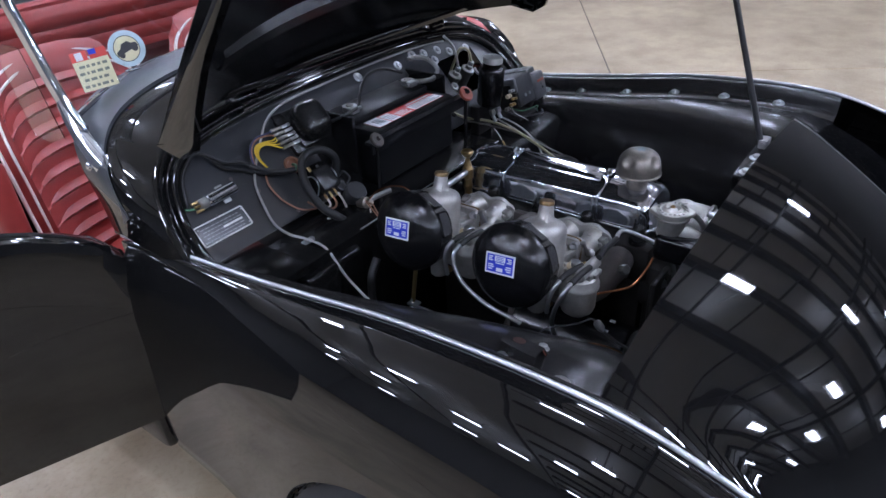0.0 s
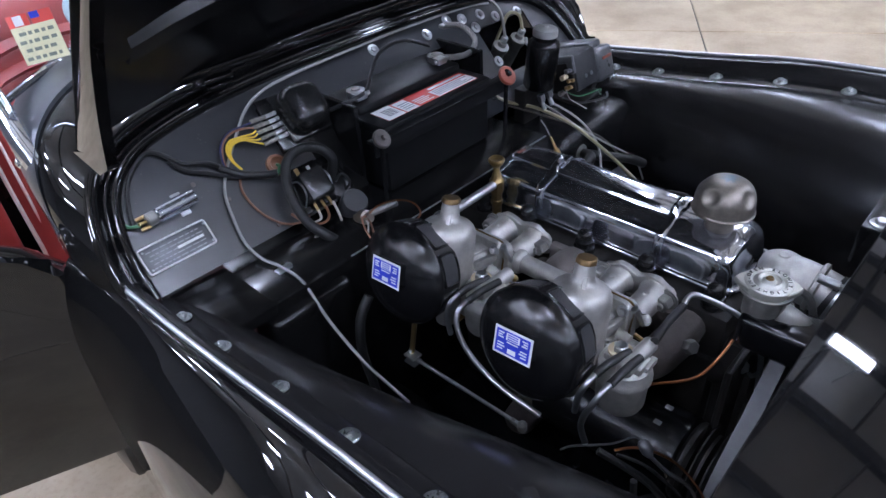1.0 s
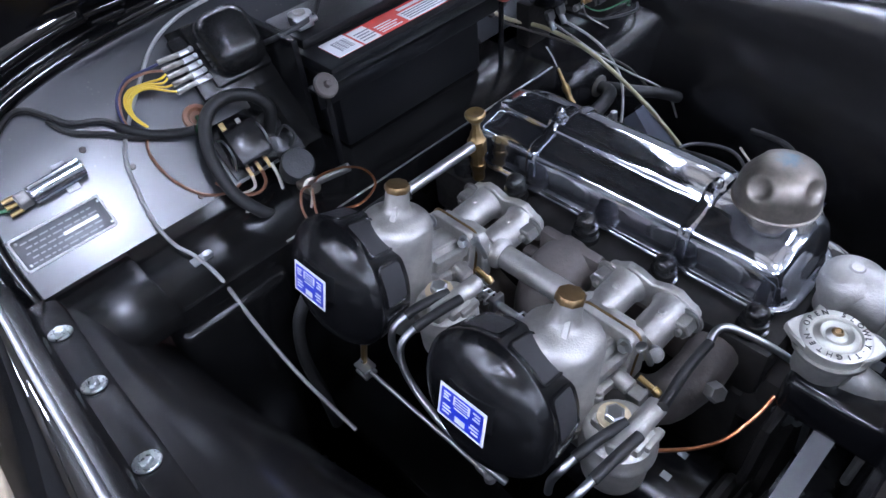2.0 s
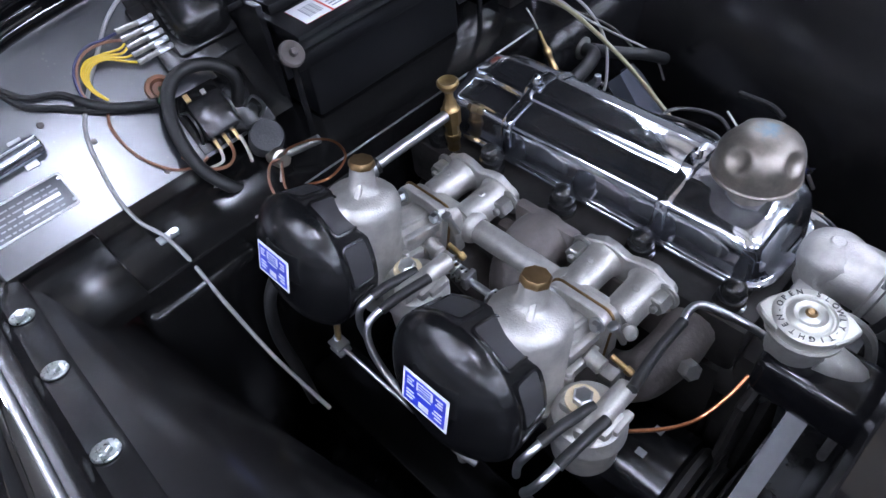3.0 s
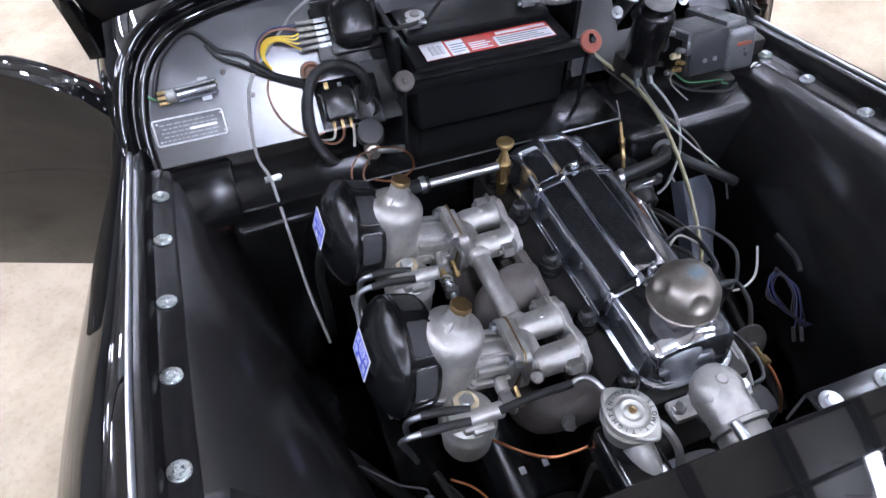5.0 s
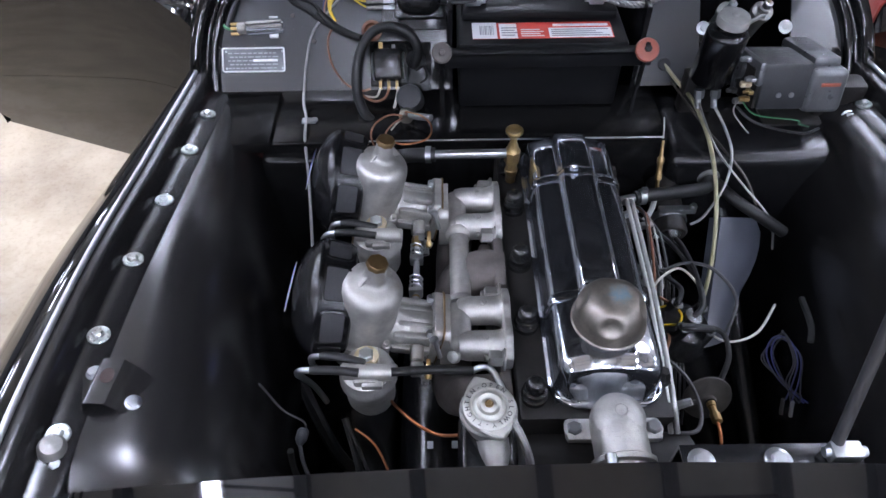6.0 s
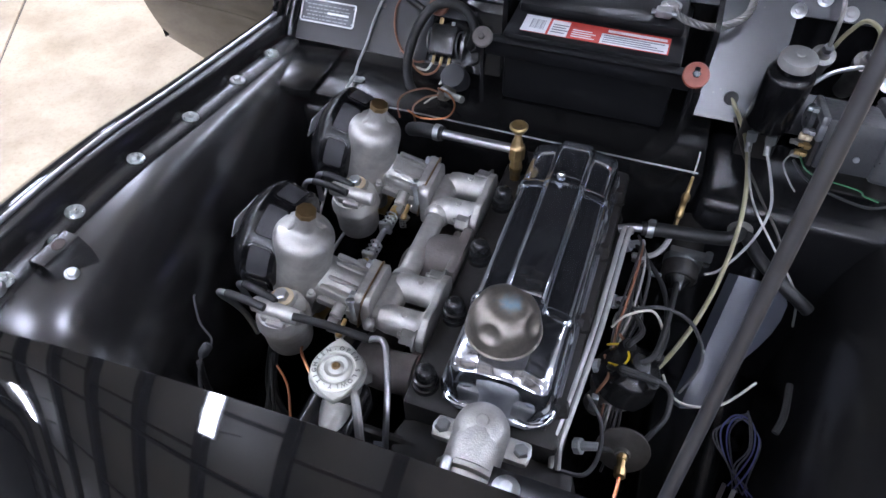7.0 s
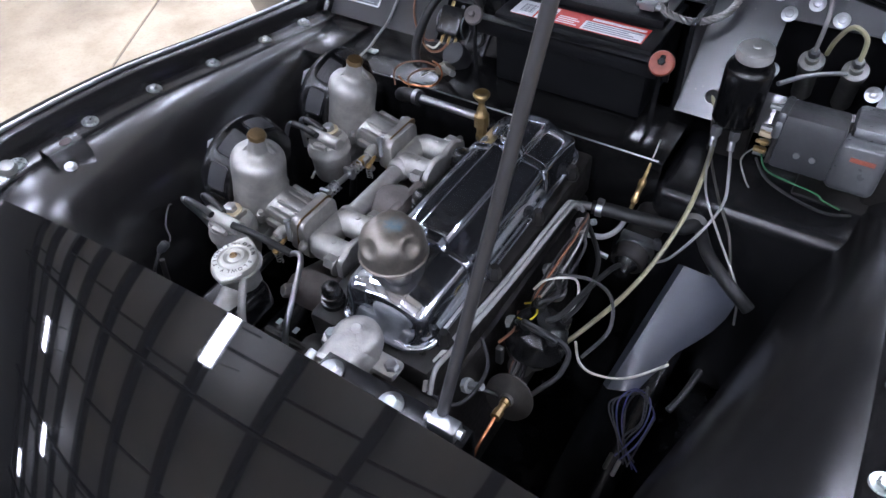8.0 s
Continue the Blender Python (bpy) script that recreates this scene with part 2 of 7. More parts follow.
def spline(points, n=8, closed=False):
    """A smooth line through the points."""
    P = [Vector(p) for p in points]
    if len(P) < 3:
        return [P[0].lerp(P[1], i / n) for i in range(n + 1)]
    out = []
    k = len(P)
    for i in range(k if closed else k - 1):
        a, b, c, d = (P[(i - 1) % k], P[i], P[(i + 1) % k], P[(i + 2) % k]) if closed else (P[max(i - 1, 0)], P[i], P[i + 1], P[min(i + 2, k - 1)])
        for j in range(n):
            t = j / n
            out.append(0.5 * ((2 * b) + (c - a) * t + (2 * a - 5 * b + 4 * c - d) * t * t + (3 * b - a - 3 * c + d) * t ** 3))
    if not closed:
        out.append(P[-1].copy())
    return out


def curve1(table, v):
    """Reads a value between the rows of a small table, smoothly."""
    if v <= table[0][0]:
        return table[0][1]
    for (a, p), (b, q) in zip(table, table[1:]):
        if v <= b:
            t = (v - a) / (b - a)
            return p + (q - p) * t * t * (3 - 2 * t)
    return table[-1][1]


def grid(rows, closed=False, cap=False):
    """A sheet from rows of points."""
    bm = bmesh.new()
    vs = [[bm.verts.new(p) for p in row] for row in rows]
    for a, b in zip(vs, vs[1:]):
        m = len(a)
        for i in range(m if closed else m - 1):
            j = (i + 1) % m
            bm.faces.new((a[i], a[j], b[j], b[i]))
    if cap:
        bm.faces.new(list(reversed(vs[0])))
        bm.faces.new(vs[-1])
    bmesh.ops.recalc_face_normals(bm, faces=bm.faces)
    return bm


def sheet(rows, thick):
    """A sheet with thickness (towards minus its normal)."""
    bm = grid(rows)
    bmesh.ops.solidify(bm, geom=list(bm.faces), thickness=thick)
    bmesh.ops.recalc_face_normals(bm, faces=bm.faces)
    return bm


def axes_for(d):
    d = Vector(d).normalized()
    a = Vector((0, 0, 1)) if abs(d.z) < 0.9 else Vector((1, 0, 0))
    u = a.cross(d).normalized()
    return u, d.cross(u), d


def tube(points, r, n=8, seg=8, smooth=True, radii=None):
    """A round pipe or wire along a line."""
    P = spline(points, n) if smooth and len(points) > 2 else [Vector(p) for p in points]
    rows = []
    u = None
    for i, p in enumerate(P):
        d = (P[min(i + 1, len(P) - 1)] - P[max(i - 1, 0)]).normalized()
        if u is None:
            u = axes_for(d)[0]
        u = (u - d * u.dot(d)).normalized()
        v = d.cross(u)
        rr = r if radii is None else curve1(radii, i / (len(P) - 1))
        rows.append([p + rr * (math.cos(a) * u + math.sin(a) * v) for a in [2 * math.pi * k / seg for k in range(seg)]])
    return grid(rows, closed=True, cap=True)


def lathe(base, axis, profile, seg=28, start=None):
    """A turned piece: profile of (distance along axis, radius)."""
    u, v, d = axes_for(axis)
    base = Vector(base)
    rows = [[base + d * s + max(r, 1e-4) * (math.cos(a) * u + math.sin(a) * v) for a in [2 * math.pi * k / seg for k in range(seg)]] for s, r in profile]
    return grid(rows, closed=True, cap=True)


def rod(a, b, r, seg=16, edge=0.0):
    a, b = Vector(a), Vector(b)
    L = (b - a).length
    e = min(edge, L / 3, r / 2)
    prof = [(0, r - e), (e, r), (L - e, r), (L, r - e)] if e > 0 else [(0, r), (L, r)]
    return lathe(a, b - a, prof, seg)


def block(lo, hi, bevel=0.0, m=None, seg=2):
    """A box between two corners with rounded edges."""
    bm = bmesh.new()
    bmesh.ops.create_cube(bm, size=1.0)
    lo, hi = Vector(lo), Vector(hi)
    for v in bm.verts:
        v.co = Vector([lo[k] + (v.co[k] + 0.5) * (hi[k] - lo[k]) for k in range(3)])
    if bevel > 0:
        bmesh.ops.bevel(bm, geom=list(bm.edges), offset=bevel, segments=seg, affect="EDGES", profile=0.5)
    if m is not None:
        bm.transform(m)
    return bm


def prism(outline, vec, bevel=0.0):
    """A plate: a flat outline pushed along a vector."""
    bm = bmesh.new()
    a = [bm.verts.new(p) for p in outline]
    f = bm.faces.new(a)
    r = bmesh.ops.extrude_face_region(bm, geom=[f])
    top = [v for v in r["geom"] if isinstance(v, bmesh.types.BMVert)]
    bmesh.ops.translate(bm, verts=top, vec=Vector(vec))
    bmesh.ops.recalc_face_normals(bm, faces=bm.faces)
    if bevel > 0:
        bmesh.ops.bevel(bm, geom=list(bm.edges), offset=bevel, segments=1, affect="EDGES")
    return bm


def hexa(centre, axis, r, h, washer=0.0):
    """A hexagon bolt head, with a washer under it."""
    c = Vector(centre)
    bm = lathe(c, axis, [(0, r), (h * 0.8, r), (h, r * 0.8)], 6)
    if washer > 0:
        bm = join(bm, lathe(c - Vector(axis).normalized() * 0.0015, axis, [(0, washer), (0.0016, washer), (0.002, washer * 0.93)], 20))
    return bm


def join(*bms):
    """Several pieces as one mesh."""
    out = bms[0]
    for b in bms[1:]:
        me = bpy.data.meshes.new("t")
        b.to_mesh(me)
        out.from_mesh(me)
        b.free()
        bpy.data.meshes.remove(me)
    return out


def mesh_object(name, bm, mat, origin, smooth=40):
    me = bpy.data.meshes.new(name)
    bm.transform(Matrix.Translation(-Vector(origin)))
    bm.normal_update()
    lim = radians(smooth)
    for f in bm.faces:
        f.smooth = smooth > 0
    for e in bm.edges:
        if len(e.link_faces) == 2:
            e.smooth = e.calc_face_angle(0.0) < lim
    bm.to_mesh(me)
    bm.free()
    for mm in mat if isinstance(mat, (list, tuple)) else (mat,):
        me.materials.append(mm)
    return new(name, me)


def thing(name, at, label, category, group="", kind=""):
    """An empty at a thing's base, which its parts hang from."""
    ob = new(name)
    ob.empty_display_size = 0.05
    ob.location = at
    ORIGIN[ob.name] = Vector(at)
    return tagged(ob, label, category, group, kind)


def part(name, bm, mat, parent, label="", smooth=40):
    o = ORIGIN[parent.name]
    ob = mesh_object(name, bm, mat, o, smooth)
    ob.parent = parent
    ORIGIN[ob.name] = o
    if label:
        tagged(ob, label)
    return ob


def single(name, bm, mat, label, category, group="", kind="", smooth=40):
    """A thing that is one mesh, with its origin under it."""
    lo = Vector([min(v.co[k] for v in bm.verts) for k in range(3)])
    hi = Vector([max(v.co[k] for v in bm.verts) for k in range(3)])
    at = Vector(((lo.x + hi.x) / 2, (lo.y + hi.y) / 2, lo.z))
    ob = mesh_object(name, bm, mat, at, smooth)
    ob.location = at
    ORIGIN[ob.name] = at
    return tagged(ob, label, category, group, kind)


XC = -0.025  # the car's middle


def flip(bm):
    """The same piece on the car's other side."""
    for v in bm.verts:
        v.co.x = 2 * XC - v.co.x
    bmesh.ops.reverse_faces(bm, faces=bm.faces)
    return bm


# ---- the shed ----
def build_shed():
    turn = Matrix.Translation((2.97, 1.45, 0)) @ Matrix.Rotation(radians(-58.7), 4, "Z")
    back = block((-24, -24, -0.2), (24, 24, -0.006))
    floor = single("floor", back, JOINT, "sealed concrete floor of the shed, warm grey with stains", "floor", kind="structure", smooth=0)
    L = 4.6
    for i in range(-3, 3):
        for j in range(-3, 3):
            bm = block((i * L + 0.004, j * L + 0.004, -0.10), ((i + 1) * L - 0.004, (j + 1) * L - 0.004, 0.0), 0.003, turn, 1)
            part("slab", bm, CONCRETE, floor, smooth=0)
    W = 11.0
    for name, lo, hi in (("wall_north", (-W, W, 0), (W, W + 0.2, ROOF)), ("wall_south", (-W, -W - 0.2, 0), (W, -W, ROOF)),
                         ("wall_east", (W, -W - 0.2, 0), (W + 0.2, W + 0.2, ROOF)), ("wall_west", (-W - 0.2, -W - 0.2, 0), (-W, W + 0.2, ROOF))):
        single(name, block(lo, hi), WALLPAINT, "plain dark grey clad wall of the shed", "wall", kind="structure", smooth=0)
    single("ceiling", block((-W - 0.2, -W - 0.2, ROOF), (W + 0.2, W + 0.2, ROOF + 0.15)), ROOFSHEET, "white sheet roof above dark steel beams", "ceiling", kind="structure", smooth=0)
    for i in range(-9, 9):
        x = i * 1.2 + 0.25
        bm = join(block((x - 0.075, -W, ROOF - 0.25), (x + 0.075, 1.7, ROOF - 0.232)), block((x - 0.012, -W, ROOF - 0.232), (x + 0.012, 1.7, ROOF - 0.002)))
        single("roof_beam", bm, BEAM, "dark painted steel roof beam under the ceiling", "beam", "roof beams", "structure", smooth=0)
        for j in range(5):
            y = -9.4 + 2.1 * j + 0.9 * ((i * 7 + j * 3) % 4) / 4
            single("roof_brace", block((x + 0.075, y - 0.022, ROOF - 0.20), (x + 1.125, y + 0.022, ROOF - 0.16)), BEAM, "thin dark steel brace between two roof beams", "beam", "roof braces", "structure", smooth=0)
    for j in range(-3, 4):
        y = j * 3.0 + 1.8
        single("roof_girder", block((-W, y - 0.035, ROOF - 0.36), (W, y + 0.035, ROOF - 0.255), 0.01), BEAM, "slim dark steel girder crossing under the roof beams", "beam", "roof girders", "structure", smooth=0)
    NOSE_ROW = {-4: (-7.5, -2.2), -1: (-2.9, -0.3), 1: (3.3, -1.4), 3: (7.4, -1.4)}
    first = None
    # the lamps at i = 4 are added only to brighten the far floor
    for i in range(-4, 5):
        for j in range(-2, 4):
            at = (1.9 * i - (1.0 if j % 2 else 0.0), j * 3.2 - 2.45 + (1.6 if i % 2 else 0.0), ROOF - 0.70)
            if j == 0 and i:
                # the row over the nose hangs wider apart
                if i not in NOSE_ROW:
                    continue
                at = (*NOSE_ROW[i], ROOF - 0.70)
            # set aside to keep its sheen off the left inner wing
            if (i, j) == (-1, 1):
                at = (-5.4, 3.1, ROOF - 0.70)
            if first is None:
                first = thing("ceiling_light", at, "white rectangular lamp hung from the roof beams", "lamp", "ceiling lamps")
                x, y, z = at
                part("housing", join(block((x - 0.12, y - 0.35, z), (x + 0.12, y + 0.35, z + 0.05), 0.008), rod((x, y - 0.25, z + 0.05), (x, y - 0.25, ROOF), 0.008, 6), rod((x, y + 0.25, z + 0.05), (x, y + 0.25, ROOF), 0.008, 6)), PALEGREY, first)
                part("diffuser", block((x - 0.10, y - 0.325, z - 0.012), (x + 0.10, y + 0.325, z - 0.002), 0.004), LAMPGLOW, first, "glowing white diffuser")
                # added glowing sheet on top, fill light for the roof
                part("roof_fill", block((x - 0.10, y - 0.32, z + 0.052), (x + 0.10, y + 0.32, z + 0.060), 0.003), UPGLOW, first, "added glowing sheet that brightens the roof")
            else:
                copy_thing(first, pose(*at))


build_shed()

# ---- the car: body shell ----
car = thing("sports_car", (XC, 0.6, 0.0), "black open sports car with red seats and its bonnet raised", "car")

# height of the bead along the wing, and of the bonnet opening's front edge
BEAD = [(-0.62, 0.53), (-0.55, 0.60), (-0.48, 0.672), (-0.40, 0.735), (-0.22, 0.806), (-0.10, 0.840), (0.0, 0.848), (0.12, 0.846), (0.25, 0.836), (0.40, 0.814), (0.52, 0.798), (0.62, 0.786), (0.80, 0.766), (0.90, 0.756)]


def lerp_table(table, v):
    if v <= table[0][0]:
        return table[0][1]
    for (a, p), (b, q) in zip(table, table[1:]):
        if v <= b:
            return p + (q - p) * (v - a) / (b - a)
    return table[-1][1]


def smooth_table(table, v):
    """Reads a value between the rows of a table on one smooth line through them."""
    n = len(table)
    if v <= table[0][0] or v >= table[-1][0]:
        return table[0][1] if v <= table[0][0] else table[-1][1]
    i = next(k for k in range(n - 1) if v <= table[k + 1][0])

    def lean(k):
        a, b = max(k - 1, 0), min(k + 1, n - 1)
        return (table[b][1] - table[a][1]) / (table[b][0] - table[a][0])
    (a, p), (b, q) = table[i], table[i + 1]
    h = b - a
    t = (v - a) / h
    return (2 * t ** 3 - 3 * t * t + 1) * p + (t ** 3 - 2 * t * t + t) * h * lean(i) + (3 * t * t - 2 * t ** 3) * q + (t ** 3 - t * t) * h * lean(i + 1)


def bead_z(y):
    return smooth_table(BEAD, y)


def bead_x(y):
    return smooth_table([(-0.62, -0.44), (-0.55, -0.52), (-0.48, -0.560), (-0.38, -0.585), (-0.2, -0.596), (0.5, -0.597), (0.7, -0.594), (0.9, -0.598)], y)


WHEEL_Y, WHEEL_R = 0.10, 0.325


def wing_low(y):
    d = abs(y - WHEEL_Y)
    arch = WHEEL_R + math.sqrt(max(0.0, 0.338 ** 2 - d * d)) if d < 0.338 else 0.0
    return max(0.26, arch)


def wing_rows():
    """The wing's skin: a crown that rolls over into a nearly upright side, cut out over the wheel."""
    rows = []
    D = 0.20
    for i in range(121):
        y = -0.62 + i * 0.01235
        wide = smooth_table([(-0.8, 0.07), (-0.6, 0.11), (-0.2, 0.130), (0.3, 0.118), (0.7, 0.072), (0.9, 0.055)], y)
        xb, zb, zl = bead_x(y), bead_z(y), wing_low(y)
        row = []
        for k in range(17):
            th = radians(76 * k / 16)
            row.append((xb - wide * math.sin(th), y, zb - D * (1 - math.cos(th)) + 0.003 * math.sin(min(1.0, k / 4) * math.pi)))
        x0, z0 = row[-1][0], row[-1][2]
        for k in range(1, 11):
            z = z0 + (min(zl, z0 - 0.004) - z0) * k / 10
            u = min(1.0, (z0 - z) / 0.12)
            row.append((x0 - wide * 0.030 * (2 * u - u * u) + 0.04 * max(0.0, zb - z - 0.28) ** 1.3, y, z))
        x, _, z = row[-1]
        row.append((x + 0.006, y, z - 0.008))
        row.append((x + 0.03, y, z - 0.004))
        rows.append(row)
    return rows


def inner_rows():
    """Inner wing: narrow and steep at the bulkhead, wide and gently rounded towards the nose."""
    rows = []
    for i in range(60):
        y = -0.06 + i * 0.01288
        z = bead_z(y) - 0.040
        roll = 2.7 * max(0.0, 0.018 - y) ** 2
        w = smooth_table([(-0.06, 0.20), (0.10, 0.165), (0.30, 0.125), (0.50, 0.092), (0.70, 0.080)], y)
        row = []
        for k in range(15):
            th = math.radians(90 * k / 14)
            flat = lerp_table([(-0.06, 1.3), (0.28, 0.95)], y)
            row.append((-0.547 + w * math.sin(th) ** 0.95, y, z - roll - 0.20 * (1 - math.cos(th)) ** flat))
        x, _, zz = row[-1]
        row.append((x + 0.006, y, zz - 0.10))
        row.append((x + 0.010, y, zz - 0.24))
        rows.append(row)
    return rows


def flange_rows():
    rows = []
    for i in range(44):
        y = -0.10 + i * 0.0222
        z, x = bead_z(y), bead_x(y)
        rows.append([(x + 0.001, y, z + 0.000), (x + 0.004, y, z + 0.0004), (x + 0.010, y, z - 0.0004), (x + 0.016, y, z - 0.0016), (x + 0.0185, y, z - 0.0045), (x + 0.0195, y, z - 0.028), (x + 0.021, y, z - 0.032), (x + 0.046, y, z - 0.036), (x + 0.050, y, z - 0.040), (x + 0.051, y, z - 0.052)])
    return rows


def body_shell():
    for side in (0, 1):
        keep = (lambda b: b) if side == 0 else flip
        wing = part("front_wing", keep(sheet(wing_rows(), 0.0015)), PAINT, car, "glossy black curved front wing")
        part("bead", keep(tube([(bead_x(y), y, bead_z(y) + 0.003) for y in [-0.45 + i * 0.05 for i in range(28)]], 0.0035, 3, 10)), BEADING, wing, "bright beading along the wing joint")
        part("bonnet_flange", keep(sheet(flange_rows(), 0.0015)), SATIN, wing, "satin black flange inside the wing")
        part("inner_wing", keep(sheet(inner_rows(), 0.0015)), SATIN, car, "satin black inner wing panel")
        for y in (0.018, 0.138, 0.256, 0.378, 0.503, 0.606):
            c = Vector((bead_x(y) + 0.033, y, bead_z(y) - 0.0312))
            part("washer", keep(lathe(c - Vector((0, 0, 0.0015)), (0.16, bead_z(y - 0.02) * 25 - bead_z(y + 0.02) * 25, 1), [(0, 0.0122), (0.0014, 0.0122), (0.0024, 0.0112), (0.0021, 0.0085), (0.0018, 0.0060)], 24)), ZINC, wing, "bright flat zinc washer")
            part("bolt", keep(hexa(c, (0.12, 0, 1), 0.0062, 0.006)), ZINC, wing, "bright zinc bolt")
    # nose panel
    rows = []
    xs = [XC + 0.565 * math.sin(radians(a)) for a in range(-90, 91, 3)]
    for j in range(43):
        s = j / 42
        row = []
        for x in xs:
            u = (x - XC) / 0.565
            ze = 0.80 + 0.062 * (1 - u * u) + 0.006
            a = s * math.pi / 2
            y = -0.041 - 0.53 * math.sin(a) ** 1.05 * (1 - 0.22 * u * u)
            k = min(1.0, abs(u) / 0.82)
            rise = max(0.0, min(1.0, (abs(u) - 0.70) / 0.28))
            fade = min(1.0, s * 1.7)
            pod = (-0.085 * k ** 2.4 + 0.070 * rise * rise * (3 - 2 * rise)) * fade * fade * (3 - 2 * fade)
            z = ze - 0.085 * math.sin(a) - 0.40 * (1 - math.cos(a)) ** 1.1 + pod - 0.016 * max(0.0, abs(u) - 0.90) / 0.10
            row.append((x, y, z))
        rows.append(row)
    nose = part("nose_panel", sheet(rows, 0.002), PAINT, car, "glossy black rounded nose panel")
    lip = []
    for x in xs:
        u = (x - XC) / 0.565
        z = 0.80 + 0.062 * (1 - u * u) + 0.006 - 0.016 * max(0.0, abs(u) - 0.90) / 0.10
        lip.append([(x, -0.0415, z - 0.001), (x, -0.0392, z - 0.003), (x, -0.0382, z - 0.010), (x, -0.0370, z - 0.020), (x, -0.0360, z - 0.030)])
    part("opening_lip", sheet(lip, 0.0015), SATIN, nose, "turned-in black lip of the bonnet opening")
    bm = block((0.036, -0.042, 0.840), (0.200, -0.014, 0.844), 0.001)
    bm = join(bm, block((0.036, -0.0165, 0.79), (0.200, -0.0135, 0.842)))
    plate = part("lock_platform", bm, BAY, car, "dark grey bonnet lock platform behind the nose")
    for x in (0.052, 0.122):
        part("bolt", hexa((x, -0.031, 0.846), (0, 0, 1), 0.0075, 0.006, 0.0125), STEEL, plate, "zinc bolt with a wide washer")


def slope(x, s):
    """A point on the sloping bulkhead: s metres up from its foot."""
    k = 0.743
    return (x, 0.68 + 0.669 * s, 0.746 + k * s)


def arch_half():
    """The bulkhead's outline from the foot on one side to the middle: across, up the slope."""
    return [(-0.556, 0.0), (-0.556, 0.05), (-0.548, 0.10), (-0.528, 0.150), (-0.490, 0.186), (-0.434, 0.206), (-0.34, 0.221), (-0.20, 0.230), (-0.025, 0.232)]


def arch(n=5):
    half = [Vector((x, s, 0)) for x, s in arch_half()]
    left = spline(half, n)
    return [(p.x, p.y) for p in left] + [(2 * XC - p.x, p.y) for p in reversed(left[:-1])]


def bulkhead():
    A = arch()
    n = Vector((0, -0.743, 0.669))
    thick = Vector(slope(0, 0)) * 0 - n * 0.004

    def sheet_between(x0, x1, s0):
        pts = [(x, s) for x, s in A if x0 < x < x1]
        def top_at(xx):
            for (xa, sa), (xb, sb) in zip(A, A[1:]):
                if xa <= xx <= xb and xb > xa:
                    return sa + (sb - sa) * (xx - xa) / (xb - xa)
            return 0.0
        outline = ([slope(x0, s0), slope(x0, top_at(x0))] if x0 > -0.55 else []) + [slope(x, s) for x, s in pts] + ([slope(x1, top_at(x1)), slope(x1, s0)] if x1 < 0.50 else [])
        return prism([Vector(p) for p in outline], thick)
    bulk = part("bulkhead", sheet_between(-0.6, -0.228, 0.0), PANEL, car, "sloping dark grey glossy bulkhead panel")
    part("panel", sheet_between(-0.2279, -0.165, 0.196), PANEL, bulk)
    # lower strip in black, darker than the panels on either side
    part("panel", prism([Vector(slope(-0.2279, 0)), Vector(slope(-0.2279, 0.1959)), Vector(slope(-0.165, 0.1959)), Vector(slope(-0.165, 0))], thick), SHELFBLACK, bulk, "black strip of the bulkhead beside the battery")
    part("panel", sheet_between(-0.1649, 0.155, 0.168), PANEL, bulk)
    part("panel", sheet_between(0.1551, 0.262, 0.0), PANEL, bulk)
    part("panel", sheet_between(0.2621, 0.418, 0.172), PANEL, bulk)
    part("panel", sheet_between(0.4181, 0.6, 0.0), PANEL, bulk)
    part("panel", prism([Vector(slope(0.2621, 0)), Vector(slope(0.2621, 0.062)), Vector(slope(0.4179, 0.062)), Vector(slope(0.4179, 0))], thick), PANEL, bulk)
    # the dark recess behind battery and opening
    part("battery_recess", block((-0.30, 0.86, 0.60), (0.50, 0.87, 0.93)), BAY, bulk, "sooty black recess behind the battery")
    for lo, hi in (((-0.168, 0.69, 0.60), (-0.160, 0.86, 0.885)), ((0.148, 0.69, 0.60), (0.156, 0.86, 0.885)), ((-0.30, 0.56, 0.590), (0.50, 0.87, 0.60)), ((0.49, 0.70, 0.60), (0.50, 0.86, 0.79))):
        part("recess_side", block(lo, hi), BAY, bulk)
    # shelf and front of the bulkhead
    sh = join(block((-0.470, 0.556, 0.728), (0.185, 0.70, 0.735), 0.002), block((-0.465, 0.552, 0.30), (0.185, 0.558, 0.7345), 0.001))
    part("battery_shelf", sh, SHELFBLACK, car, "black shelf in front of the bulkhead")
    part("battery_shelf", block((0.186, 0.522, 0.30), (0.50, 0.70, 0.718), 0.022, None, 6), BAY, car, "black stepped shelf in front of the bulkhead")
    part("shelf_edge", tube([(-0.315, 0.5545, 0.7365), (0.0, 0.5545, 0.7365), (0.178, 0.5545, 0.7365)], 0.0013, 2, 6), STEEL, car)
    part("side_box", join(block((-0.56, 0.545, 0.722), (-0.456, 0.69, 0.742), 0.004), block((-0.476, 0.535, 0.32), (-0.330, 0.60, 0.716), 0.014, None, 4)), SHELFBLACK, car)
    # gutter round the bulkhead: a channel with two bright edges
    B = [(x, s) for x, s in A]
    def off(k, up):
        out = []
        for i, (x, s) in enumerate(B):
            xa, sa = B[max(i - 1, 0)]
            xb, sb = B[min(i + 1, len(B) - 1)]
            t = Vector((xb - xa, sb - sa, 0)).normalized()
            p = Vector(slope(x - t.y * k, s + t.x * k)) + n * up
            out.append(tuple(p))
        return out
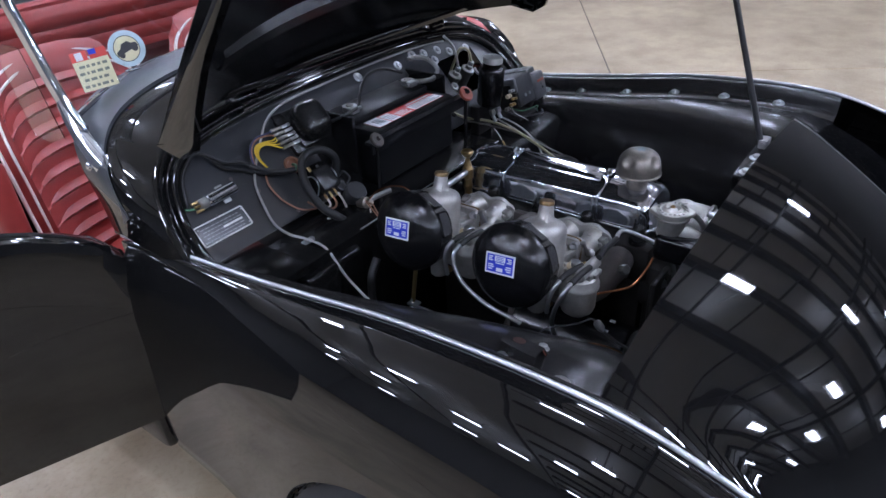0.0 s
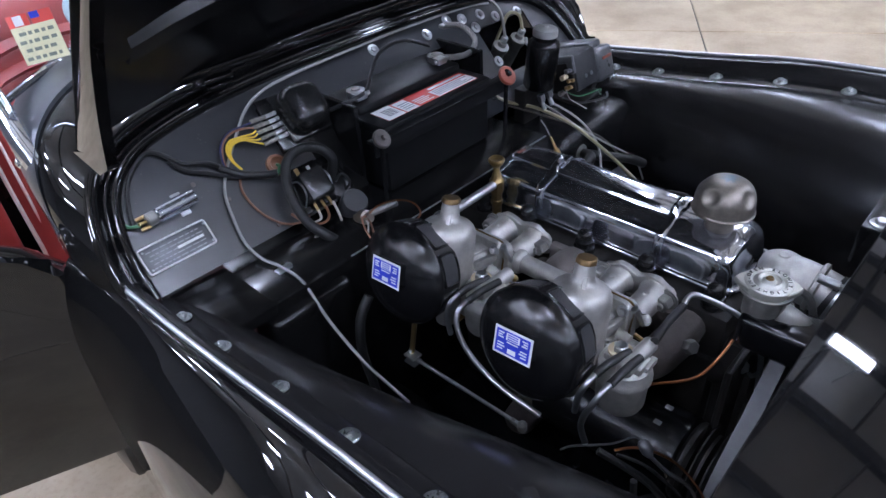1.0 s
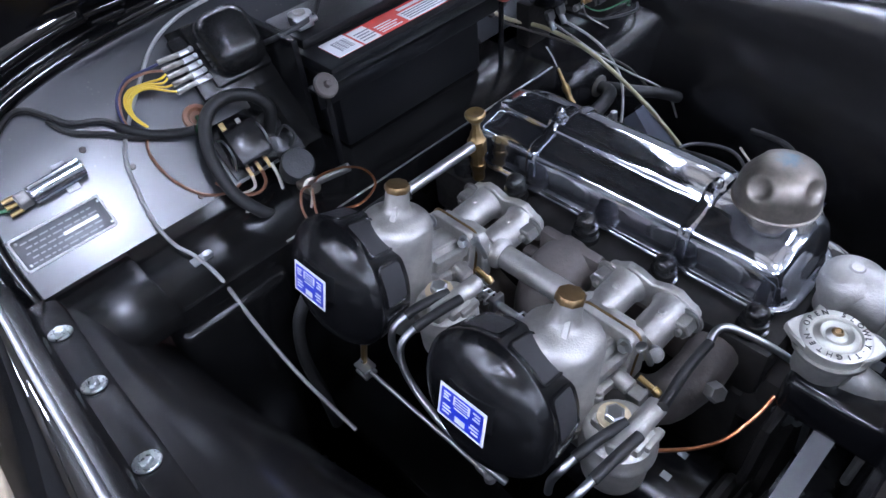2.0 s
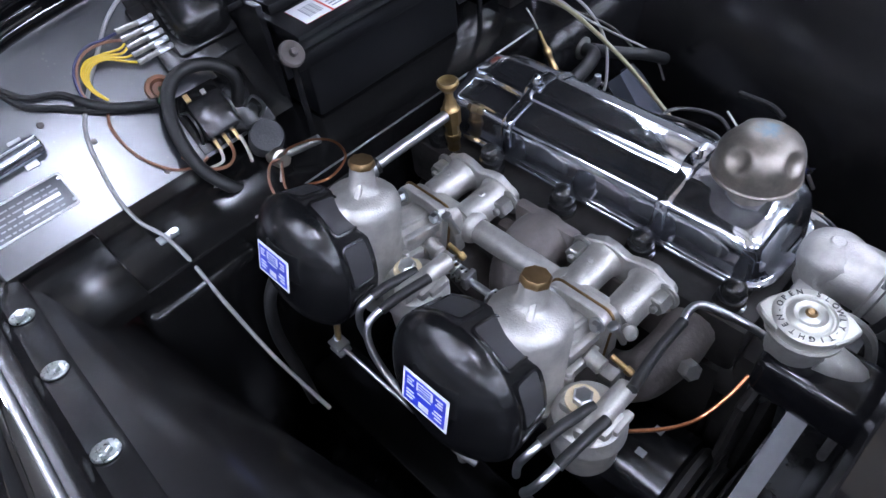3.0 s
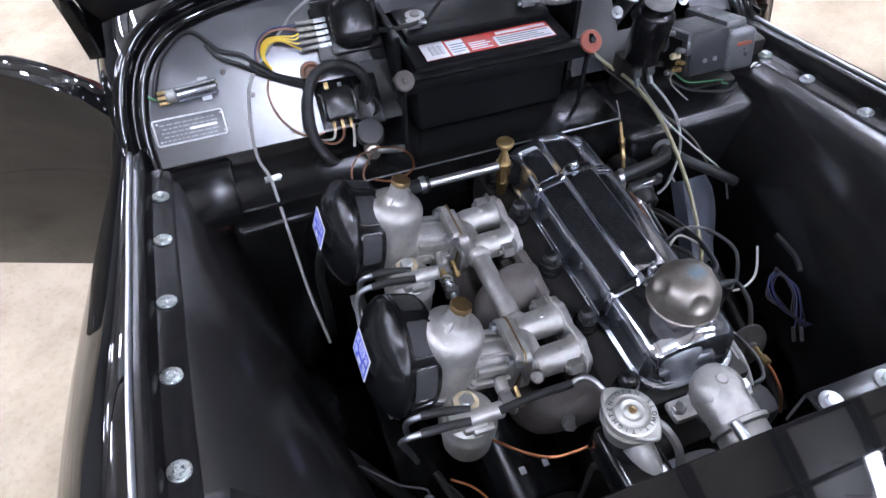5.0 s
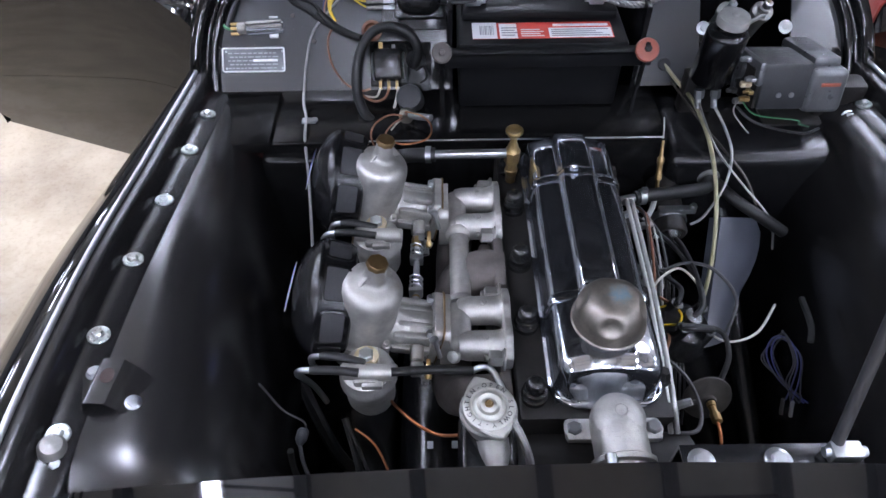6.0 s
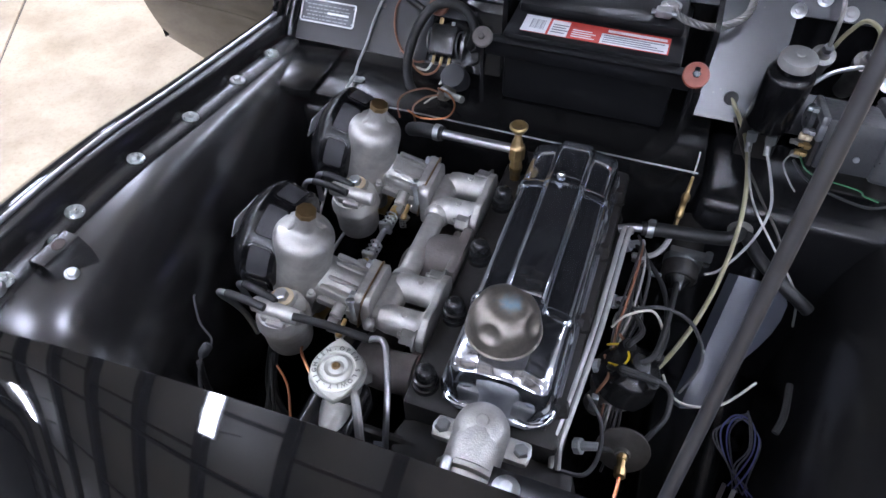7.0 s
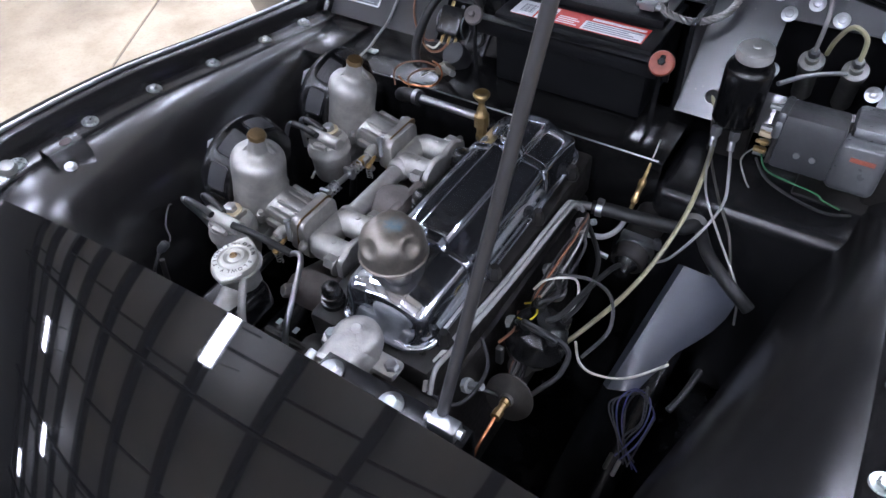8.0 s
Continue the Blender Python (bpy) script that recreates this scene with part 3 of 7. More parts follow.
    prof = [(0.0, 0.0), (0.0, 0.007), (0.0012, 0.0110), (0.0036, 0.0140), (0.0072, 0.0155), (0.0110, 0.0150), (0.0142, 0.0125), (0.0162, 0.0085), (0.0180, 0.0050), (0.0205, 0.0035), (0.0235, 0.0040), (0.0258, 0.0075), (0.0285, 0.0130), (0.0325, 0.0175), (0.0375, 0.0195), (0.0430, 0.0190), (0.0480, 0.0150)]
    part("gutter", sheet(list(zip(*[off(k, u) for k, u in prof])), 0.001), PAINT, car, "glossy black rain gutter with a rolled edge round the bulkhead", 60)
    # scuttle from gutter to windscreen
    rows = []
    outer = off(0.048, 0.0150)
    m = len(outer)

    def screen_edge(k):
        a = math.pi * k
        c, q = math.cos(a), math.sin(a)
        return Vector((XC - 0.572 * math.copysign(abs(c) ** 0.62, c), 0.925 + 0.225 * q ** 0.85, 0.762 + 0.215 * q ** 0.42))
    for i in range(12):
        t = i / 11
        row = []
        for k, p in enumerate(outer):
            q = Vector(p).lerp(screen_edge(k / (m - 1)), t)
            u = (p[0] - XC) / 0.58
            q.z += 0.030 * math.sin(t * math.pi) * (1 - 0.5 * u * u)
            q.x += 0.012 * math.sin(t * math.pi) * u
            row.append(q)
        rows.append(row)
    sc = part("scuttle", sheet(rows, 0.002), PAINT, car, "glossy black rounded scuttle below the windscreen")
    # wide grey band under the glass, raised a little over the scuttle
    apron = []
    for i, lift in ((5.2, -0.001), (5.3, 0.006), (6.5, 0.009), (8.0, 0.010), (9.5, 0.011), (11, 0.012)):
        lo, hi = rows[int(i)], rows[min(int(i) + 1, 11)]
        apron.append([p.lerp(q, i - int(i)) + Vector((0, 0, lift)) for p, q in list(zip(lo, hi))[3:-3]])
    part("screen_band", sheet(apron, 0.003), APRON, sc, "wide satin grey band under the windscreen", 60)
    for side in (0, 1):
        keep = (lambda b: b) if side == 0 else flip
        # side of the scuttle between the wing and the door
        rr = []
        for i in range(7):
            t = i / 6
            y = 0.68 + 0.245 * t
            rr.append([(-0.598, y, bead_z(y) + 0.001), (-0.596, y, bead_z(y) + 0.012), (-0.590 - 0.004 * t, y, bead_z(y) + 0.024)])
        part("scuttle_side", keep(sheet(rr, 0.002)), PAINT, car)
        part("scuttle_closing", keep(block((-0.596, 0.655, 0.40), (-0.553, 0.92, 0.740), 0.004)), PAINT, car)
        part("door_post", keep(block((-0.618, 0.880, 0.30), (-0.585, 0.925, 0.715), 0.008)), PAINT, car)


body_shell()
bulkhead()


# ---- bonnet, propped open ----
UNDERSIDE = material("black_underside_paint", (0.004, 0.004, 0.0045), 0.22, vary=0.4, scale=10, rough_vary=0.03, spec=0.14)


def bonnet():
    ang = radians(46.5)
    piv = Vector((0, 0.745, 0.945))
    f, u = Vector((0, -math.cos(ang), math.sin(ang))), Vector((0, math.sin(ang), math.cos(ang)))

    def P(x, v, h):
        return Vector((x, 0, 0)) + Vector((0, piv.y, piv.z)) + f * v + u * h
    rows = []
    for i in range(20):
        v = i / 19 * 0.88
        row = []
        for a in range(-90, 91, 6):
            k = math.sin(radians(a))
            x = XC + 0.548 * k
            row.append(P(x, v + 0.035 * abs(k) ** 4 * (1 - i / 19), 0.068 - 0.068 * abs(k) ** 3 + 0.02 * math.sin(i / 19 * math.pi)))
        rows.append(row)
    bm = sheet(rows, 0.0015)
    bm.normal_update()
    for face in bm.faces:
        if face.normal.dot(u) < 0:
            face.material_index = 1
    bon = part("bonnet", bm, (PAINT, UNDERSIDE), car, "black bonnet hinged at the rear and propped open")
    for side in (-1, 1):
        x = XC + side * 0.548
        fl = []
        for i in range(24):
            v = 0.035 + i / 23 * 0.84
            d = lerp_table([(0.0, 0.0), (0.05, 0.074), (0.10, 0.056), (0.16, 0.038), (0.24, 0.022), (0.40, 0.014), (0.9, 0.012)], v - 0.035)
            fl.append([P(x, v, 0.0), P(x + side * 0.004, v, -d * 0.4), P(x + side * 0.003, v, -d), P(x - side * 0.010, v, -d - 0.001), P(x - side * 0.012, v, -d + 0.010)])
        part("side_flange", sheet(fl, 0.0015), PAINT, bon, "turned-down edge of the bonnet")
    part("rear_channel", join(block((-0.50, -0.01, -0.006), (0.45, 0.012, 0.006), 0.004, Matrix.Translation((0, piv.y + 0.048, piv.z + 0.036))), block((-0.50, -0.03, 0.0), (0.45, -0.024, 0.012), 0.002, Matrix.Translation((0, piv.y + 0.048, piv.z + 0.040)))), PAINT, bon)
    for v in (0.25, 0.5, 0.78):
        part("stiffener", grid([[P(XC + 0.51 * k / 10, v - 0.02, 0.04 - 0.055 * abs(k / 10) ** 3), P(XC + 0.51 * k / 10, v - 0.014, 0.022 - 0.045 * abs(k / 10) ** 3), P(XC + 0.51 * k / 10, v + 0.014, 0.022 - 0.045 * abs(k / 10) ** 3), P(XC + 0.51 * k / 10, v + 0.02, 0.04 - 0.055 * abs(k / 10) ** 3)] for k in range(-10, 11)]), BAY, bon)
    for x in (-0.33, 0.28):
        part("hinge", join(block((x - 0.02, 0.79, 0.950), (x + 0.02, 0.88, 0.958), 0.002), rod((x - 0.024, 0.800, 0.964), (x + 0.024, 0.800, 0.964), 0.007, 10)), PAINT, bon)
    a = Vector((0.172, -0.026, 0.847))
    b = a + Vector((0.058, 0.375, 1.0)) * 0.69
    part("prop_rod", rod(a, b, 0.0055, 10, 0.001), DARKBAR, bon, "thin grey steel bonnet prop")
    part("prop_bracket", join(block((0.165, -0.036, 0.845), (0.193, -0.020, 0.862), 0.002), rod((0.160, -0.028, 0.855), (0.198, -0.028, 0.855), 0.005, 10)), STEEL, bon)


bonnet()


# ---- wheels ----
def wheel(x, y, face):
    w = part("wheel", lathe((x, y, WHEEL_R), (face, 0, 0), [(-0.07, 0.19), (-0.07, 0.20), (-0.05, 0.19), (0.05, 0.19), (0.062, 0.205), (0.066, 0.205), (0.06, 0.17), (0.03, 0.15), (0.035, 0.08), (0.05, 0.06), (0.055, 0.0)], 40), PALEGREY, car, "pale painted steel wheel")
    prof = [(-0.06, 0.205), (-0.072, 0.24), (-0.07, 0.285), (-0.055, 0.315), (-0.045, WHEEL_R), (0.045, WHEEL_R), (0.055, 0.315), (0.07, 0.285), (0.072, 0.24), (0.06, 0.205)]
    bm = lathe((x, y, WHEEL_R), (face, 0, 0), prof, 64)
    for k in range(48):
        a = 2 * math.pi * k / 48
        c = Vector((x, y + WHEEL_R * math.cos(a), WHEEL_R + WHEEL_R * math.sin(a)))
        m = Matrix.Translation(c) @ Matrix.Rotation(a, 4, "X")
        for dx in (-0.034, -0.011, 0.011, 0.034):
            bm = join(bm, block((dx - 0.009, -0.004, -0.014), (dx + 0.009, 0.003, 0.014), 0, m))
    part("tyre", bm, TYRE, w, "black ribbed tyre")


wheel(-0.660, WHEEL_Y, -1)
wheel(2 * XC + 0.660, WHEEL_Y, 1)


# ---- door, cockpit, windscreen ----
def door(h, d, nrm, label, wrap=True):
    h, d, nrm = Vector(h), Vector(d).normalized(), Vector(nrm).normalized()
    cols = 18
    rows = []
    for i in range(cols + 1):
        s = i / cols * 0.74
        top = 0.735 + 0.095 * min(1.0, s / 0.16) ** 0.55 - 0.13 * max(0.0, (s - 0.2) / 0.56) ** 1.6
        row = []
        for j in range(12):
            k = j / 11
            z = 0.345 + (top - 0.345) * k
            bulge = 0.035 * math.sin(k * math.pi * 0.92) + 0.012
            p = h + d * s + nrm * bulge
            row.append((p.x, p.y, p.z + z))
        p = h + d * s - nrm * 0.012
        row.append((p.x, p.y, p.z + top + 0.006))
        p = h + d * s - nrm * 0.045
        row.append((p.x, p.y, p.z + top - 0.012))
        rows.append(row)
    dr = part("door", sheet(rows, 0.002), PAINT, car, label)
    inner = []
    for i in range(cols + 1):
        q = 0.03 + i / cols * 0.70
        top = 0.735 + 0.095 * min(1.0, q / 0.16) ** 0.55 - 0.13 * max(0.0, (q - 0.2) / 0.56) ** 1.6
        edge = ((0.050, top - 0.01), (0.042, top + 0.006), (0.025, top + 0.009)) if wrap else ((0.050, top - 0.05), (0.049, top - 0.03), (0.047, top - 0.016))
        inner.append([(h + d * q - nrm * w) + Vector((0, 0, z)) for w, z in ((0.048, 0.35), (0.050, (0.35 + top) / 2), *edge)])
    part("trim_panel", sheet(inner, 0.004), LEATHER, dr, "red leather door trim")
    part("end_plate", grid([[(h + d * 0.737 + nrm * 0.02) + Vector((0, 0, z)), (h + d * 0.737 - nrm * 0.044) + Vector((0, 0, z))] for z in (0.345, 0.5, 0.68)]), PAINT, dr)
    part("end_plate", grid([[(h + nrm * 0.02) + Vector((0, 0, z)), (h + d * 0.005 - nrm * 0.045) + Vector((0, 0, z)), (h + d * 0.07 - nrm * 0.046) + Vector((0, 0, z))] for z in (0.345, 0.5, 0.70)]), PAINT, dr)
    c = h + d * 0.60 + nrm * 0.058 + Vector((0, 0, 0.585))
    part("handle", join(rod(c, c + d * 0.085, 0.008, 10, 0.003), rod(c, c - nrm * 0.03, 0.006, 8), rod(c + d * 0.07, c + d * 0.07 - nrm * 0.03, 0.012, 10)), CHROME, dr, "chrome door handle")


def cockpit():
    part("cockpit_floor", block((-0.62, 0.90, 0.20), (0.57, 2.1, 0.24)), CARPET, car, "dark carpeted cockpit floor")
    part("sill", block((-0.665, 0.88, 0.24), (-0.60, 1.72, 0.36), 0.02), PAINT, car)
    part("sill", flip(block((-0.665, 0.88, 0.24), (-0.60, 1.72, 0.36), 0.02)), PAINT, car)
    # red trimmed bulk behind the seats with pleats
    rows = []
    for i in range(60):
        t = i / 59
        z = 0.45 + 0.52 * t
        y = 2.10 - 0.10 * t - 0.016 * abs(math.sin(t * math.pi * 11)) ** 0.55
        rows.append([(x, y, z) for x in (-0.58, -0.3, 0.0, 0.25, 0.53)])
    part("rear_trim", sheet(rows, 0.02), LEATHER, car, "pleated red leather trim behind the seats")
    part("rear_deck", block((-0.66, 2.05, 0.80), (0.61, 2.9, 0.93), 0.06, None, 4), PAINT, car, "glossy black rear deck")
    part("rear_body", block((-0.70, 1.72, 0.25), (0.65, 3.0, 0.80), 0.10, None, 5), PAINT, car)
    for side in (0, 1):
        keep = (lambda b: b) if side == 0 else flip
        part("side_trim", keep(block((-0.635, 1.40, 0.28), (-0.575, 1.82, 0.79), 0.022, None, 4)), LEATHER, car, "red leather side trim")
    part("tonneau_edge", tube([(-0.60, 1.75, 0.84), (-0.55, 2.0, 0.95), (0.0, 2.06, 0.98), (0.50, 2.0, 0.95), (0.55, 1.75, 0.84)], 0.018, 8, 8), LEATHER, car)
    for x in (-0.300, 0.250):
        rows = []
        for i in range(61):
            t = i / 60
            row = []
            for a in range(-9, 10):
                k = a / 9
                w = 0.235 * (1 - 0.12 * t * t)
                bow = 0.035 * (1 - k * k) - 0.05 * abs(k) ** 4
                pleat = 0.016 * abs(math.sin(t * math.pi * 10)) ** 0.5 if abs(k) < 0.86 else 0.012
                row.append((x + w * k, 1.51 + 0.20 * t + bow - pleat, 0.40 + 0.50 * t * (1 - 0.10 * k ** 4)))
            rows.append(row)
        seat = part("seat", sheet(rows, 0.05), LEATHER, car, "red leather bucket seat with white piping")
        top = [(x - 0.235, 1.46, 0.42), (x - 0.232, 1.53, 0.65), (x - 0.213, 1.605, 0.85), (x - 0.11, 1.675, 0.912), (x + 0.0, 1.705, 0.920), (x + 0.11, 1.675, 0.912), (x + 0.213, 1.605, 0.85), (x + 0.232, 1.53, 0.65), (x + 0.235, 1.46, 0.42)]
        part("piping", tube(top, 0.005, 6, 6), PIPING, seat, "white piping")
        part("piping", tube([(x + (p[0] - x) * 0.90, p[1] - 0.012, 0.40 + (p[2] - 0.40) * 0.965) for p in top], 0.0038, 6, 6), PIPING, seat, "white piping")
        rows = []
        for i in range(16):
            t = i / 15
            rows.append([(x + 0.22 * a / 8, 1.10 + 0.48 * t, 0.37 + 0.05 * math.sin(min(1, t * 3) * math.pi / 2) + 0.02 * (1 - (a / 8) ** 2) + 0.006 * abs(math.sin(a * 1.2))) for a in range(-8, 9)])
        part("cushion", sheet(rows, 0.09), LEATHER, seat, "pleated red seat cushion")


def windscreen():
    for side in (0, 1):
        keep = (lambda b: b) if side == 0 else flip
        foot = [(-0.576, 0.958, 0.945), (-0.575, 0.985, 0.975), (-0.573, 1.012, 1.01), (-0.572, 1.045, 1.07), (-0.576, 1.075, 1.16), (-0.578, 1.105, 1.26)]
        rows = []
        line = spline(foot, 5)
        for i, p in enumerate(line):
            d = (line[min(i + 1, len(line) - 1)] - line[max(i - 1, 0)]).normalized()
            k = i / (len(line) - 1)
            w = curve1([(0, 0.026), (0.25, 0.021), (1, 0.018)], k)
            out = Vector((-1, 0, 0)) - d * -d.x
            out.normalize()
            fore = d.cross(out).normalized()
            rows.append([p + fore * w * math.copysign(abs(math.cos(q)) ** 0.7, math.cos(q)) + out * 0.008 * math.sin(q) for q in [2 * math.pi * j / 14 for j in range(14)]])
        st = part("stanchion", keep(grid(rows, closed=True, cap=True)), CHROME, car, "chrome windscreen stanchion")
        edges = [((-0.575, 0.812, 0.850), (-0.571, 0.806, 0.862)), ((-0.592, 0.845, 0.850), (-0.573, 0.838, 0.880)), ((-0.597, 0.885, 0.866), (-0.567, 0.872, 0.908)), ((-0.598, 0.932, 0.908), (-0.556, 0.915, 0.937)), ((-0.594, 0.973, 0.951), (-0.556, 0.953, 0.968)), ((-0.587, 1.0, 0.99), (-0.563, 0.985, 1.0))]
        outer_line = spline([e[0] for e in edges], 4)
        inner_line = [p.lerp(q, 0.62) + Vector((-0.3, 0, 0.4)) * 0.008 for p, q in zip(outer_line, spline([e[1] for e in edges], 4))]
        leaf = []
        for p, q in zip(outer_line, inner_line):
            leaf.append([p + Vector((0.004, 0, -0.006)), p] + [p.lerp(q, k / 6) + Vector((-0.5, 0, 0.8)) * 0.007 * math.sin(k / 6 * math.pi) for k in range(1, 6)] + [q, q + Vector((0.004, 0, -0.008))])
        part("foot_plate", keep(sheet(leaf, 0.0015)), CHROME, st, "polished stanchion foot")
        part("bolt", keep(hexa((-0.5985, 0.930, 0.895), (-0.9, -0.1, 0.3), 0.006, 0.004, 0.009)), CHROME, st)
        part("side_pane", keep(sheet([[(-0.582, 1.03, 0.92), (-0.580, 1.09, 1.08)], [(-0.590, 1.08, 0.905), (-0.588, 1.13, 1.085)], [(-0.594, 1.125, 0.915), (-0.592, 1.165, 1.07)]], 0.0015)), GLASS, st, "clear plastic side pane").visible_shadow = False
    base = [(-0.570, 1.008, 0.958), (-0.50, 1.045, 0.970), (-0.41, 1.087, 0.978), (-0.27, 1.125, 0.988), (XC, 1.145, 0.994), (2 * XC + 0.27, 1.125, 0.988), (2 * XC + 0.41, 1.087, 0.978), (2 * XC + 0.50, 1.045, 0.970), (2 * XC + 0.570, 1.008, 0.958)]
    line = spline(base, 4)
    rows = [[p + Vector((0, 0.085 * t, 0.27 * t)) for p in line] for t in [i / 6 for i in range(7)]]
    g = part("windscreen_glass", sheet(rows, 0.004), GLASS, car, "clear windscreen glass")
    g.visible_shadow = False
    fr = part("windscreen_frame", tube([p + Vector((0, -0.002, -0.002)) for p in line], 0.0065, 1, 8), CHROME, car, "chrome windscreen frame")
    part("top_rail", tube([p + Vector((0, 0.087, 0.274)) for p in line], 0.009, 1, 8), CHROME, fr)
    for p in (line[7], line[9], line[16], line[23]):
        part("clip", join(block(p + Vector((-0.016, -0.014, -0.012)), p + Vector((0.016, 0.002, 0.010)), 0.003), rod(p + Vector((-0.02, -0.016, -0.004)), p + Vector((0.02, -0.016, -0.004)), 0.005, 8)), CHROME, fr)


door((-0.618, 0.871, 0), (-0.93, 0.36, 0), (-0.36, -0.93, 0), "glossy black door standing wide open", False)
door((0.660, 0.800, 0.03), (0.42, 0.91, 0), (0.91, -0.42, 0), "black door half open with red trim inside")
cockpit()
windscreen()
part("underbody", block((-0.60, -0.30, 0.26), (0.55, 0.86, 0.30)), UNDERSIDE, car, "black underbody closing the engine bay")
for sx in (-0.30, 0.25):
    part("chassis_rail", block((sx - 0.04, -0.35, 0.30), (sx + 0.04, 0.86, 0.42), 0.006), BAY, car)

# ---- the engine ----
def round_plate(x0, x1, y, z, hy, hz, r=0.012):
    """A plate across the car with rounded corners."""
    out = []
    for sy, sz, a0 in ((1, 1, 0), (-1, 1, 90), (-1, -1, 180), (1, -1, 270)):
        for k in range(5):
            a = radians(a0 + 22.5 * k)
            out.append(Vector((x0, y + sy * (hy - r) + r * math.cos(a), z + sz * (hz - r) + r * math.sin(a))))
    return prism(out, (x1 - x0, 0, 0), 0.001)


engine = thing("engine", (0.007, 0.28, 0.30), "four-cylinder engine with a long chrome rocker cover", "engine")
EX = 0.007


def rocker_cover():
    """Pressed chrome cover: steep rounded sides and a raised rib along its top."""
    y0, y1, R = 0.079, 0.526, 0.034
    ds = [0.0, 0.0003, 0.0010, 0.0020, 0.0034, 0.0050, 0.0064, 0.0078, 0.0092, 0.0108, 0.0126, 0.0146, 0.0168, 0.0194, 0.0224, 0.026, 0.030, 0.034, 0.039, 0.045, 0.052, 0.060, 0.070]
    ys = [y0 + d for d in ds] + [0.199, 0.207, 0.25, 0.30, 0.35, 0.40, 0.44] + [y1 - d for d in reversed(ds)]
    rows = []
    for y in ys:
        d = min(y - y0, y1 - y)
        w = 1.0 if d >= R else (0.0678 - R + math.sqrt(max(0.0, R * R - (R - d) ** 2))) / 0.0678
        up = max(0.0, d - 0.0062)
        wt = 1.0 if up >= 0.030 else (0.0630 - 0.030 + math.sqrt(max(0.0, 0.030 ** 2 - (0.030 - up) ** 2))) / 0.0630
        wt = min(wt, w)
        front = y < 0.3
        h = curve1([(0.0, 0.0), (0.0010, 0.0036), (0.0034, 0.0060), (0.0064, 0.0080), (0.0092, 0.0150), (0.0126, 0.0330), (0.0160, 0.0460), (0.0200, 0.0535), (0.026, 0.0585), (0.036, 0.0625), (0.050, 0.0645), (0.060, 0.065)] if front else [(0.0, 0.0), (0.0016, 0.0045), (0.006, 0.0065), (0.009, 0.013), (0.016, 0.036), (0.028, 0.0530), (0.042, 0.0615), (0.062, 0.065)], d)
        share = max(0.0, min(1.0, (y - 0.199) / 0.008, (0.510 - y) / 0.020))
        rib = 0.0060 * share
        half = [(-0.0675, 0.0), (-0.0678, 0.0030), (-0.0665, 0.0052), (-0.0635, 0.0060)]
        half = [(x * w, min(z, h)) for x, z in half]
        for x, k, flat in ((-0.0628, 0.11, 0.11), (-0.0623, 0.22, 0.22), (-0.0614, 0.38, 0.38), (-0.0604, 0.53, 0.53), (-0.0594, 0.635, 0.635), (-0.0580, 0.71, 0.71), (-0.0553, 0.772, 0.775), (-0.0512, 0.812, 0.825), (-0.0450, 0.843, 0.865), (-0.0360, 0.876, 0.910), (-0.0285, 0.900, 0.950), (-0.0245, 0.912, 0.972)):
            half.append((x * wt, max(min(h, 0.0060), h * (flat + (k - flat) * share))))
        for x, e in ((-0.0238, 0.10), (-0.0226, 0.32), (-0.0214, 0.62), (-0.0202, 0.84), (-0.0188, 0.96), (-0.0170, 1.02), (-0.012, 1.07), (0.0, 1.1)):
            half.append((x * wt, h * (1 - 0.028 * (1 - share) * max(0.0, -x - 0.006) / 0.018) + rib * e))
        full = half + [(-x, z) for x, z in reversed(half[:-1])]
        rows.append([(EX + x, y, 0.735 + z) for x, z in full])
    return grid(rows)


